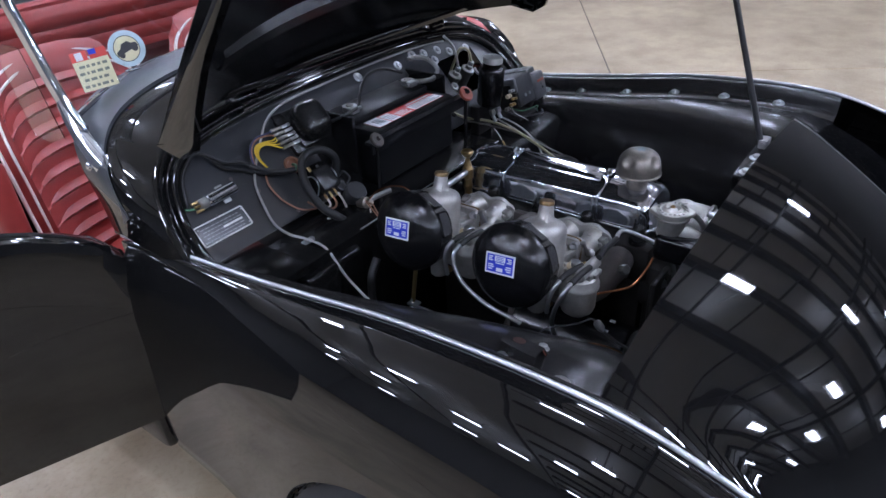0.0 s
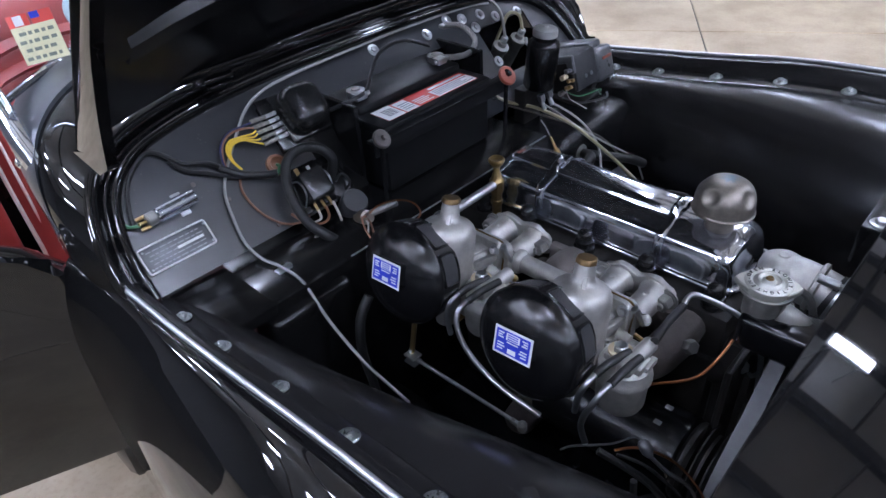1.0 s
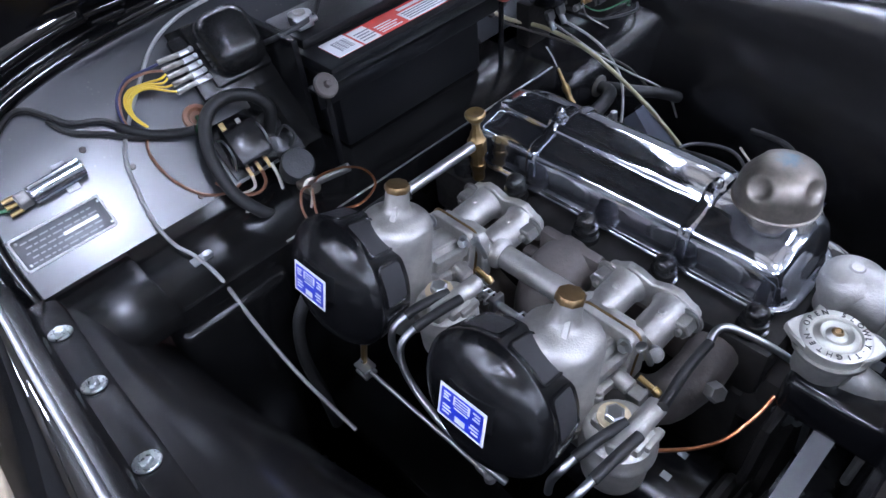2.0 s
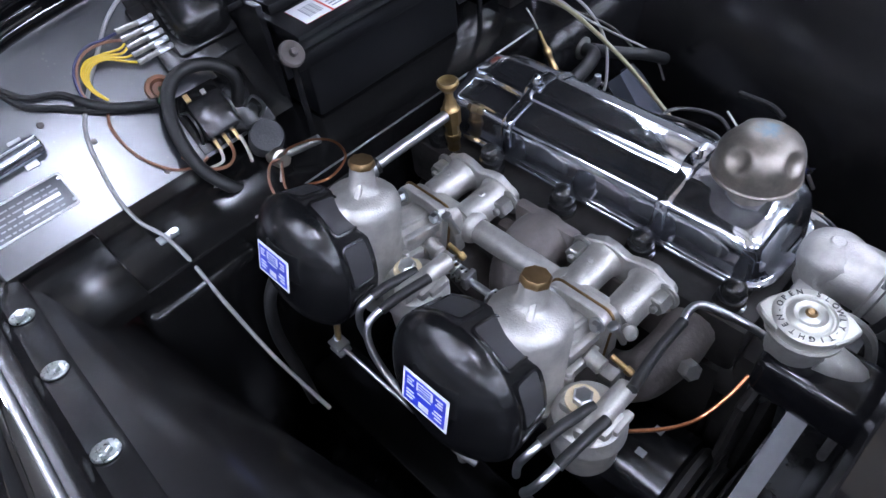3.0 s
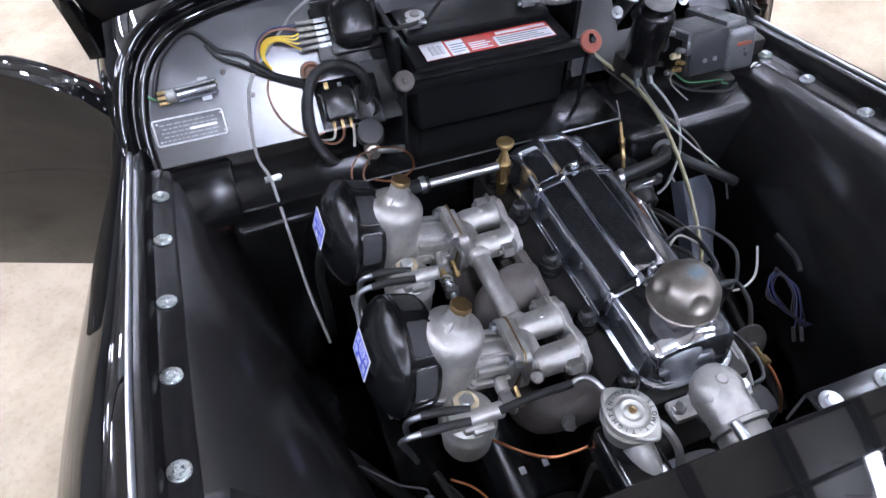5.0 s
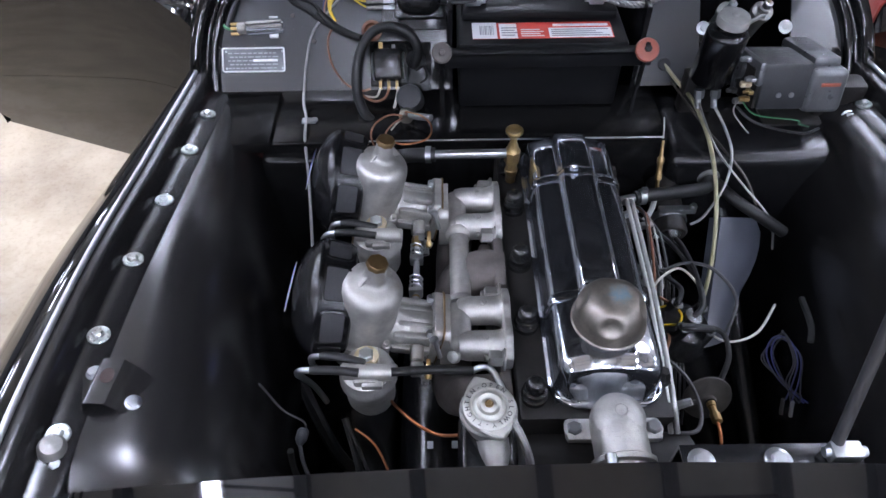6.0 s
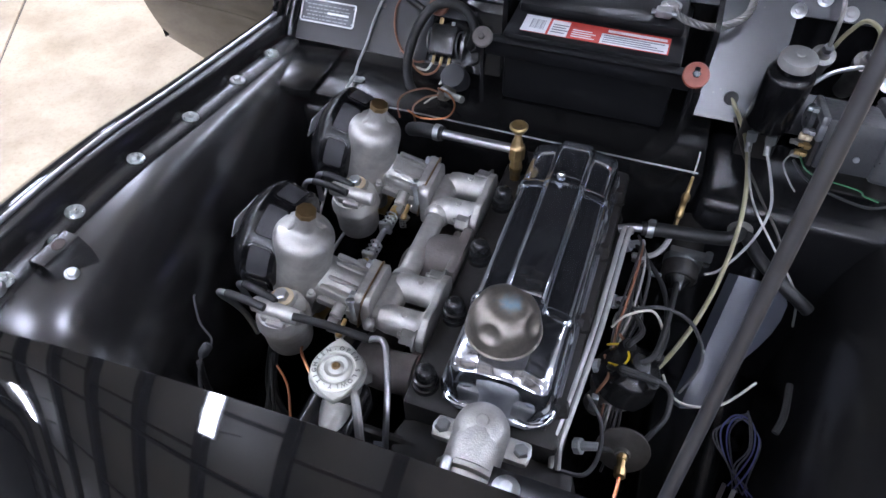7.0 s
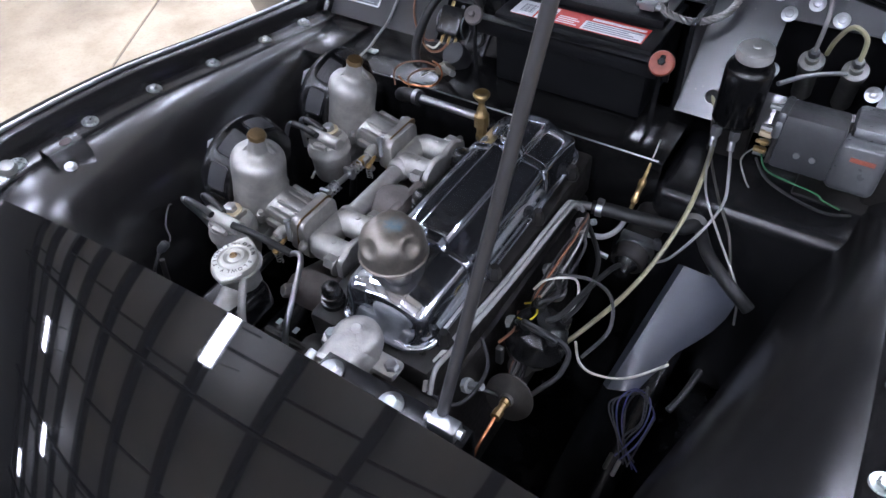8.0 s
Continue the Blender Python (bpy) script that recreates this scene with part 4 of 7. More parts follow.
def filler_metal():
    """Worn plate with browned patches and a rest of blue paint on the crown."""
    m = material("worn_filler_plate", (0.25, 0.225, 0.195), 0.43, metal=0.85, vary=0.4, scale=55, rough_vary=0.03)
    nt = m.node_tree
    b = nt.nodes["Principled BSDF"]
    base = b.inputs["Base Color"].links[0].from_socket
    co = nt.nodes.new("ShaderNodeTexCoord")
    dist = nt.nodes.new("ShaderNodeVectorMath")
    dist.operation = "DISTANCE"
    dist.inputs[1].default_value = (-0.003, -0.137, 0.571)
    nt.links.new(co.outputs["Object"], dist.inputs[0])
    n = nt.nodes.new("ShaderNodeTexNoise")
    n.inputs["Scale"].default_value, n.inputs["Detail"].default_value, n.inputs["Roughness"].default_value = 95.0, 5.0, 0.7
    nt.links.new(co.outputs["Object"], n.inputs["Vector"])
    # ragged patch: near the crown's middle and where the noise is high
    far = nt.nodes.new("ShaderNodeMapRange")
    far.inputs["From Min"].default_value, far.inputs["From Max"].default_value = 0.005, 0.026
    far.inputs["To Min"].default_value, far.inputs["To Max"].default_value = 0.30, -0.35
    nt.links.new(dist.outputs["Value"], far.inputs["Value"])
    add = nt.nodes.new("ShaderNodeMath")
    add.operation = "ADD"
    nt.links.new(far.outputs["Result"], add.inputs[0])
    nt.links.new(n.outputs["Fac"], add.inputs[1])
    edge = nt.nodes.new("ShaderNodeMapRange")
    edge.inputs["From Min"].default_value, edge.inputs["From Max"].default_value = 0.52, 0.86
    nt.links.new(add.outputs[0], edge.inputs["Value"])
    mix = nt.nodes.new("ShaderNodeMix")
    mix.data_type = "RGBA"
    nt.links.new(edge.outputs["Result"], mix.inputs["Factor"])
    nt.links.new(base, mix.inputs["A"])
    mix.inputs["B"].default_value = (0.10, 0.17, 0.21, 1)
    nt.links.new(mix.outputs["Result"], b.inputs["Base Color"])
    dull = nt.nodes.new("ShaderNodeMath")
    dull.operation = "SUBTRACT"
    nt.links.new(edge.outputs["Result"], dull.inputs[1])
    dull.inputs[0].default_value = 0.85
    dull.use_clamp = True
    nt.links.new(dull.outputs[0], b.inputs["Metallic"])
    return m


def build_engine():
    part("cylinder_block", block((-0.100, 0.075, 0.34), (0.092, 0.530, 0.655), 0.012), BLACKIRON, engine, "black enamelled cylinder block")
    head = part("cylinder_head", block((-0.096, 0.07, 0.655), (0.0855, 0.536, 0.728), 0.008), BLACKIRON, engine, "black enamelled cylinder head")
    rc = part("rocker_cover", rocker_cover(), COVERCHROME, engine, "long polished chrome rocker cover", 75)
    part("gasket", block((EX - 0.060, 0.090, 0.728), (EX + 0.060, 0.515, 0.7345), 0.001), RUBBER, rc)
    # raised bands across the cover
    for y in (0.198, 0.401):
        half = [(-0.0619, 0.0190), (-0.0611, 0.0300), (-0.0601, 0.0390), (-0.0585, 0.0462), (-0.0557, 0.0504), (-0.0514, 0.0532), (-0.0450, 0.0553), (-0.0360, 0.0576), (-0.0270, 0.0600), (-0.0220, 0.0660), (-0.0188, 0.0718), (0.0, 0.0732)]
        sec = half + [(-x, z) for x, z in reversed(half[:-1])]
        rows = []
        for dy, lift in ((-0.0085, -0.0025), (-0.0068, 0.0014), (-0.0035, 0.0024), (0.0035, 0.0024), (0.0068, 0.0014), (0.0085, -0.0025)):
            rows.append([(EX + x * (1 + lift * 16), y + dy, 0.735 + z + lift) for x, z in sec])
        part("band", grid(rows), COVERCHROME, rc)
        part("stud_nut", lathe((EX - 0.006, y, 0.807), (0, 0, 1), [(0, 0.009), (0.002, 0.009), (0.003, 0.006), (0.009, 0.0058), (0.012, 0.004), (0.014, 0.0)], 16), CHROME, rc, "chrome dome nut")
    # oil filler
    fc = Vector((0.0, 0.140, 0.797))
    cap_line = spline([(0.0262, 0.0200, 0), (0.0272, 0.0300, 0), (0.0276, 0.0405, 0), (0.0288, 0.0430, 0), (0.0308, 0.0432, 0), (0.0325, 0.0416, 0), (0.0400, 0.0410, 0), (0.0490, 0.0398, 0), (0.0570, 0.0374, 0), (0.0635, 0.0335, 0), (0.0683, 0.0280, 0), (0.0715, 0.0210, 0), (0.0730, 0.0130, 0), (0.0735, 0.0, 0)], 4)
    bm = lathe(fc, (0, 0, 1), [(0.0, 0.0195), (0.0255, 0.0195)] + [(q.x, max(0.0, q.y * 0.95)) for q in cap_line], 72)
    for a in (258, 168, 78, 348):
        n = Vector((math.cos(radians(a)), math.sin(radians(a)), 0.62)).normalized()
        c = fc + Vector((0.0355 * math.cos(radians(a)), 0.0355 * math.sin(radians(a)), 0.0600))
        for v in bm.verts:
            d = ((v.co - c) - n * (v.co - c).dot(n)).length
            if (v.co - c).dot(n) > -0.02 and d < 0.0135:
                v.co -= n * 0.0060 * (0.5 + 0.5 * math.cos(math.pi * min(1.0, (d / 0.0135) ** 1.6)))
    part("filler_cap", bm, filler_metal(), rc, "worn domed oil filler cap with paint traces")
    # head studs along the manifold side
    for y in (0.10, 0.20, 0.30, 0.405, 0.49):
        part("head_nut", lathe((-0.0765, y, 0.728), (0, 0, 1), [(0, 0.0158), (0.007, 0.0158), (0.008, 0.0122), (0.012, 0.0122), (0.013, 0.0140), (0.018, 0.0140), (0.019, 0.0112), (0.023, 0.0112), (0.024, 0.0120), (0.030, 0.0116), (0.034, 0.0088), (0.036, 0.003)], 22), PLASTIC, head, "black ribbed rubber nut cover")
    for y in (0.12, 0.24, 0.36, 0.47):
        part("head_nut", lathe((0.077, y, 0.726), (0, 0, 1), [(0, 0.012), (0.003, 0.012), (0.003, 0.0095), (0.014, 0.009), (0.022, 0.006)], 6), BLACKIRON, head)
    # thermostat housing
    th = part("thermostat_housing", join(
        lathe((0.006, 0.050, 0.728), (0, 0, 1), [(0, 0.0255), (0.012, 0.0255), (0.014, 0.0255), (0.030, 0.0300), (0.038, 0.0300), (0.048, 0.0275), (0.055, 0.018), (0.058, 0.0)], 28),
        tube([(0.006, 0.052, 0.755), (0.006, 0.025, 0.757), (0.006, -0.004, 0.753), (0.004, -0.024, 0.748)], 0.0295, 5, 22),
        block((-0.048, 0.038, 0.730), (0.060, 0.066, 0.743), 0.006)), ALLOY, engine, "cast aluminium thermostat housing")
    for x in (-0.038, 0.050):
        part("bolt", hexa((x, 0.052, 0.741), (0, 0, 1), 0.0085, 0.008, 0.011), STEEL, th)
    part("hose", tube([(0.005, -0.012, 0.750), (0.003, -0.030, 0.744), (0.0, -0.055, 0.72), (-0.005, -0.085, 0.68)], 0.0325, 6, 18), RUBBER, th, "black rubber top hose")
    part("outlet_flange", lathe((0.006, 0.010, 0.7565), (0, -1, -0.12), [(0, 0.0300), (0.002, 0.0340), (0.007, 0.0340), (0.009, 0.0300)], 28), ALLOY, th)
    part("boss", rod((0.006, 0.052, 0.775), (0.006, 0.052, 0.7865), 0.008, 10, 0.002), ALLOY, th)
    part("hose_clip", lathe((0.0045, -0.018, 0.7485), (-0.05, -0.98, -0.2), [(0, 0.0342), (0.010, 0.0342)], 24), STEEL, th)
    part("clip_screw", join(rod((-0.014, 0.004, 0.7850), (-0.0125, -0.022, 0.7825), 0.0060, 14, 0.001), rod((-0.0125, -0.022, 0.7825), (-0.012, -0.029, 0.7815), 0.0042, 8, 0.001)), STEEL, th)
    part("front_cover", block((-0.10, 0.02, 0.40), (0.115, 0.075, 0.70), 0.02), BLACKIRON, engine)
    # manifold
    MZ = 0.727
    man = part("inlet_manifold", rod((-0.158, 0.232, MZ), (-0.158, 0.362, MZ), 0.0138, 24, 0.001), ALLOY, engine, "grey cast aluminium inlet manifold with a balance tube")
    for y0 in (0.196, 0.397):
        side = 1 if y0 < 0.3 else -1
        # scalloped flange on the head
        out = []
        for dy, dz in ((-0.054, -0.008), (-0.054, 0.014), (-0.049, 0.020), (-0.042, 0.022), (-0.030, 0.030), (-0.016, 0.029), (0.0, 0.023), (0.016, 0.029), (0.030, 0.030), (0.042, 0.022), (0.049, 0.020), (0.054, 0.014), (0.054, -0.008), (0.040, -0.020), (-0.040, -0.020)):
            out.append(Vector((-0.107, y0 + dy, MZ + dz)))
        part("flange", prism(out, (0.010, 0, 0), 0.0015), ALLOY, man)
        for dy in (-0.0265, 0.0265):
            part("runner", lathe((-0.106, y0 + dy, MZ + 0.003), (-1, 0, 0.0), [(0, 0.0235), (0.004, 0.0205), (0.010, 0.0192), (0.046, 0.0188), (0.056, 0.0165), (0.060, 0.010)], 26), ALLOY, man)
            part("boss", rod((-0.130, y0 + dy, MZ + 0.020), (-0.130, y0 + dy, MZ + 0.0235), 0.004, 10, 0.001), ALLOY, man)
        part("plenum", join(block((-0.176, y0 - 0.038, MZ - 0.020), (-0.146, y0 + 0.038, MZ + 0.018), 0.013, None, 4), round_plate(-0.186, -0.172, y0 - 0.003, MZ + 0.005, 0.035, 0.035)), ALLOY, man)
        part("collar", lathe((-0.158, y0 + side * 0.036, MZ), (0, side, 0), [(0, 0.0190), (0.006, 0.0188), (0.009, 0.0172), (0.012, 0.0150)], 22), ALLOY, man)
        for dy in (-0.047, 0.050):
            n = lathe((-0.107, y0 + dy, MZ + 0.006), (-1, 0, 0.05), [(0, 0.0150), (0.0025, 0.0150), (0.003, 0.0122), (0.0042, 0.0122)], 24)
            n = join(n, lathe((-0.111, y0 + dy, MZ + 0.006), (-1, 0, 0.05), [(0, 0.0110), (0.015, 0.0110), (0.0165, 0.0092)], 6), rod((-0.126, y0 + dy, MZ + 0.0067), (-0.1325, y0 + dy, MZ + 0.007), 0.0045, 10, 0.001))
            part("stud_nut", n, DULL, man)
    part("plug_screw", lathe((-0.168, 0.150, MZ + 0.010), (-0.5, -0.5, 0.7), [(0, 0.0085), (0.004, 0.0085), (0.006, 0.007), (0.0075, 0.0)], 16), DULL, man)
    ex = part("exhaust_manifold", block((-0.112, 0.10, 0.665), (-0.098, 0.47, 0.715), 0.005), IRON, engine, "brown cast iron exhaust manifold")
    for line, r in (([(-0.10, 0.12, 0.70), (-0.145, 0.12, 0.695), (-0.17, 0.15, 0.66), (-0.165, 0.26, 0.62)], 0.026), ([(-0.10, 0.297, 0.708), (-0.130, 0.297, 0.708), (-0.155, 0.292, 0.685), (-0.165, 0.28, 0.62)], 0.036), ([(-0.10, 0.44, 0.69), (-0.15, 0.43, 0.685), (-0.165, 0.37, 0.66), (-0.165, 0.28, 0.63)], 0.026), ([(-0.165, 0.27, 0.64), (-0.17, 0.29, 0.52), (-0.175, 0.34, 0.40)], 0.028)):
        part("branch", tube(line, r, 6, 14), IRON, ex)
    part("port_flange", block((-0.112, 0.255, 0.668), (-0.0965, 0.340, 0.742), 0.006), IRON, ex)
    part("clamp_plate", block((-0.130, 0.310, 0.672), (-0.112, 0.352, 0.716), 0.006), IRON, ex)
    part("bolt", hexa((-0.150, 0.095, 0.712), (-0.4, -0.7, 0.5), 0.010, 0.012), DULL, ex)


build_engine()


# ---- carburettors: dashpot leans towards the engine ----
def carburettor(y, label):
    c = thing("carburettor", (-0.26, y, 0.665), label, "carburettor", "pair of carburettors")
    ax = Vector((0.0235, 0.004, 0.097)).normalized()
    top = Vector((-0.252, y, 0.870))
    pivot = Vector((-0.187, y, 0.734))
    tip = Matrix.Translation(pivot) @ Matrix.Rotation(radians(12.5), 4, "Y") @ Matrix.Translation(-pivot)

    def leaning(bm):
        """Turned about the manifold's face, so that the intake end stands higher."""
        bm.transform(tip)
        return bm
    base = top - ax * 0.124
    Z = 0.734
    bd = part("carburettor_body", leaning(lathe((-0.199, y, Z), (-1, 0, 0), [(0, 0.0245), (0.040, 0.0245), (0.046, 0.029), (0.094, 0.030), (0.097, 0.036), (0.106, 0.036)], 28)), ALLOY, c)
    part("flange", leaning(round_plate(-0.199, -0.1885, y + 0.002, Z, 0.035, 0.035)), ALLOY, bd)
    part("throttle_block", leaning(block((-0.252, y - 0.026, Z - 0.024), (-0.198, y + 0.026, Z + 0.016), 0.006)), ALLOY, bd)
    for lo, hi, w in ((-0.030, -0.022, 0.020), (0.022, 0.030, 0.020), (-0.014, -0.008, 0.0235), (0.008, 0.014, 0.0235), (-0.034, -0.026, 0.000)):
        part("rib", leaning(block((-0.246, y + lo, Z + w - 0.012), (-0.198, y + hi, Z + w), 0.0025)), ALLOY, bd)
    part("chamber_base", lathe(base - ax * 0.034, ax, [(0, 0.028), (0.022, 0.033), (0.026, 0.041), (0.033, 0.0425)], 34), ALLOY, c)
    part("jet_housing", rod((-0.272, y, 0.735), (-0.276, y, 0.668), 0.016, 16, 0.003), ALLOY, c)
    part("spindle_boss", leaning(rod((-0.214, y - 0.028, Z), (-0.214, y - 0.048, Z - 0.004), 0.0085, 16, 0.002)), ALLOY, bd)
    part("spindle_boss", leaning(rod((-0.217, y + 0.028, Z - 0.004), (-0.217, y + 0.046, Z - 0.004), 0.0085, 16, 0.002)), ALLOY, bd)
    for dz, dy in ((0.024, 0.028), (0.024, -0.024), (-0.024, 0.028), (-0.024, -0.024)):
        part("bolt", leaning(hexa((-0.2005, y + dy, Z + dz), (-1, 0, 0), 0.0058, 0.006, 0.0080)), STEEL, bd)
    part("gasket", leaning(round_plate(-0.1885, -0.1862, y + 0.002, Z, 0.0365, 0.0365)), BRONZE, bd, "thin brown gasket")
    for dy in (-0.030, 0.030):
        part("intake_bolt", leaning(hexa((-0.298, y + dy, Z + 0.016), (1, 0, 0), 0.0062, 0.008, 0.0085)), STEEL, bd)
    d = part("dashpot", lathe(base, ax, [(0, 0.0425), (0.004, 0.0425), (0.006, 0.0395), (0.010, 0.0382), (0.052, 0.0374), (0.072, 0.0372), (0.0785, 0.0362), (0.0835, 0.0338), (0.0870, 0.0300), (0.0893, 0.0248), (0.0912, 0.0195), (0.0932, 0.0158), (0.0965, 0.0136), (0.104, 0.0123), (0.112, 0.0117), (0.115, 0.0111)], 44), ALLOY, c, "tall satin aluminium dashpot")
    for a in (205, 25):
        n = Vector((math.cos(radians(a)), math.sin(radians(a)), 0))
        q = base + ax * 0.0905
        part("rib", prism([q + n * 0.010 - ax * 0.006, q + n * 0.028 - ax * 0.005, q + n * 0.0115 + ax * 0.016], Vector((-n.y, n.x, 0)) * 0.006, 0.001), ALLOY, d)
    part("damper_cap", lathe(base + ax * 0.115, ax, [(0, 0.0112), (0.001, 0.0128), (0.0055, 0.0128), (0.0075, 0.0115), (0.0080, 0.0)], 8), BRONZE, c, "brown brass damper cap")
    for a in (75, 195, 315):
        n = Vector((math.cos(radians(a)), math.sin(radians(a)), 0))
        lug = join(rod(base + n * 0.0425 - ax * 0.010, base + n * 0.0425 + ax * 0.006, 0.0058, 12, 0.001), lathe(base + n * 0.0425 + ax * 0.006, ax, [(0, 0.0040), (0.004, 0.0040), (0.005, 0.003)], 10))
        part("lug", lug, ALLOY, d)
    # float bowl in front
    bx, by = -0.270, y - 0.071
    fb = part("float_bowl", lathe((bx, by, 0.688), (0, 0, 1), [(0, 0.010), (0.003, 0.020), (0.009, 0.0265), (0.016, 0.0290), (0.054, 0.0305), (0.055, 0.0335), (0.061, 0.0335), (0.063, 0.0320), (0.074, 0.0300), (0.078, 0.0250), (0.079, 0.0)], 36), ALLOY, c, "satin aluminium float bowl")
    part("arm", join(rod((bx, by + 0.02, 0.702), (bx + 0.004, y - 0.01, 0.700), 0.009, 12), block((bx - 0.006, by + 0.015, 0.698), (bx + 0.008, y - 0.02, 0.724), 0.003)), ALLOY, fb)
    part("lid_clamp", join(block((bx - 0.014, by - 0.026, 0.762), (bx + 0.014, by + 0.022, 0.774), 0.004), rod((bx - 0.028, by - 0.012, 0.776), (bx + 0.036, by - 0.012, 0.772), 0.0095, 16, 0.002), block((bx - 0.004, by - 0.030, 0.764), (bx + 0.020, by - 0.022, 0.772), 0.002)), ALLOY, fb)
    part("washer", lathe((bx, by + 0.007, 0.7745), (0, 0, 1), [(0, 0.0145), (0.0022, 0.0142)], 22), CREAM, fb, "cream fibre washer")
    part("bolt", hexa((bx, by + 0.007, 0.777), (0, 0, 1), 0.0088, 0.008, 0.0), STEEL, fb)
    # choke and throttle levers
    part("spindle_arm", join(block((-0.222, y - 0.062, Z - 0.012), (-0.206, y - 0.046, Z + 0.004), 0.003), rod((-0.214, y - 0.054, Z - 0.004), (-0.196, y - 0.060, Z - 0.010), 0.0045, 8)), DULL, c)
    part("jet_screw", join(rod((-0.200, y - 0.046, Z + 0.004), (-0.200, y - 0.062, Z), 0.0030, 8), lathe((-0.200, y - 0.062, Z), (0, -0.9, -0.3), [(0, 0.0045), (0.006, 0.0045), (0.008, 0.003)], 8)), BRASS, c, "brass screw")
    part("idle_screw", join(rod((-0.186, y - 0.048, Z + 0.012), (-0.192, y - 0.040, Z + 0.036), 0.0032, 8), lathe((-0.192, y - 0.040, Z + 0.034), (-0.2, 0.3, 0.9), [(0, 0.0055), (0.004, 0.0055), (0.005, 0.004)], 12)), STEEL, c)
    bm = tube([(-0.205 + 0.0045 * math.cos(k * 1.1), y - 0.060 + 0.0045 * math.sin(k * 1.1), Z - 0.030 + k * 0.0008) for k in range(30)], 0.0008, 1, 5, False)
    part("return_spring", bm, DULL, c)
    part("choke_lever", join(block((-0.270, y - 0.020, 0.672), (-0.254, y + 0.020, 0.676), 0.001), rod((-0.262, y + 0.016, 0.668), (-0.262, y + 0.016, 0.690), 0.003, 8)), BRASS, c)
    return c


CREAM = material("cream_fibre", (0.50, 0.42, 0.28), 0.6, vary=0.15, scale=60)
carburettor(0.192, "front carburettor of grey aluminium with a brass-capped dashpot")
carburettor(0.400, "rear carburettor of grey aluminium with a brass-capped dashpot")


# ---- air filters: black domes with mesh windows in the rim ----
def air_filter(y, z, label):
    a = thing("air_filter", (-0.335, y, z - 0.075), label, "air filter", "pair of air filters")
    ax = Vector((-1, 0, 0.21)).normalized()
    o = Vector((-0.292, y, z - 0.016))
    prof = [(0, 0.045), (0.0008, 0.0610), (0.0028, 0.0652), (0.006, 0.0664), (0.0385, 0.0702), (0.0400, 0.0712), (0.0425, 0.0716), (0.0450, 0.0706), (0.0505, 0.0668), (0.0565, 0.0600), (0.0620, 0.0515), (0.0665, 0.0415), (0.0700, 0.0300), (0.0722, 0.0180), (0.0732, 0.0070), (0.0734, 0.0)]
    line = spline([(q, r, 0) for q, r in prof[5:]], 3)
    part("shell", lathe(o, ax, prof[:5] + [(q.x, max(0.0, q.y)) for q in line], 64), FILTERBLACK, a, "glossy black domed cover")
    u, v, d = axes_for(ax)

    def rim(t, q, lift):
        return o + d * q + (math.cos(t) * u + math.sin(t) * v) * (0.0664 + (q - 0.006) * 0.117 + lift)
    for k in range(8):
        t0, t1 = 2 * math.pi * (k + 0.10) / 8, 2 * math.pi * (k + 0.90) / 8
        ts = [t0 + (t1 - t0) * i / 8 for i in range(9)]
        win = part("mesh_window", sheet([[rim(t, q, 0.0006) for q in (0.009, 0.0345)] for t in ts], 0.0008), GREYMESH, a, "dark wire mesh window")
        # moulded border with rounded corners
        tm, loops = (t0 + t1) / 2, []
        for grow, lift in ((0.0024, -0.0006), (0.0016, 0.0016), (-0.0004, 0.0018), (-0.0013, 0.0004)):
            ha, hb, r, loop = 0.0208 + grow, 0.0140 + grow, 0.0050 + grow, []
            for sa, sb, a0 in ((1, 1, 0), (-1, 1, 90), (-1, -1, 180), (1, -1, 270)):
                for i in range(5):
                    ang = radians(a0 + 22.5 * i)
                    loop.append(rim(tm + (sa * (ha - r) + r * math.cos(ang)) / 0.0685, 0.0218 + sb * (hb - r) + r * math.sin(ang), lift))
            loops.append(loop)
        part("window_frame", grid(loops, closed=True), FILTERBLACK, win)
    # blue and white maker's sticker on the dome, tilted up
    nn = Vector((-0.945, 0.02, 0.33)).normalized()
    c = o + ax * 0.0688 + Vector((0, 0.0, 0.0135))
    right = Vector((0, -1, 0)) - nn * Vector((0, -1, 0)).dot(nn)
    right = (right.normalized() + Vector((0, 0, 0.10))).normalized()
    up = nn.cross(right) * -1
    if up.z < 0:
        up = -up

    def card(w0, w1, h0, h1, lift, t=0.0006):
        pts = [c + right * w + up * h + nn * lift for w, h in ((w0, h0), (w1, h0), (w1, h1), (w0, h1))]
        return prism(pts, nn * t)
    st = part("sticker", card(-0.0265, 0.0265, -0.0165, 0.0165, 0.0040), LABELWHITE, a, "blue and white sticker")
    part("print", card(-0.0238, 0.0238, -0.0138, 0.0138, 0.0048, 0.0003), LABELBLUE, st)
    # lettering too small to read: rows of white bars, a framed block on top and a badge below
    for w0, w1, h0, h1 in ((-0.0095, 0.0095, 0.0035, 0.0122), (-0.0058, 0.0058, -0.0118, -0.0062), (-0.0080, 0.0080, 0.0004, 0.0017)):
        part("print_bar", card(w0, w1, h0, h1, 0.0052, 0.0002), LABELWHITE, st)
    for k in range(3):
        part("print_bar", card(-0.0072, 0.0072, 0.0046 + 0.0026 * k, 0.0058 + 0.0026 * k, 0.0055, 0.0002), LABELBLUE, st)
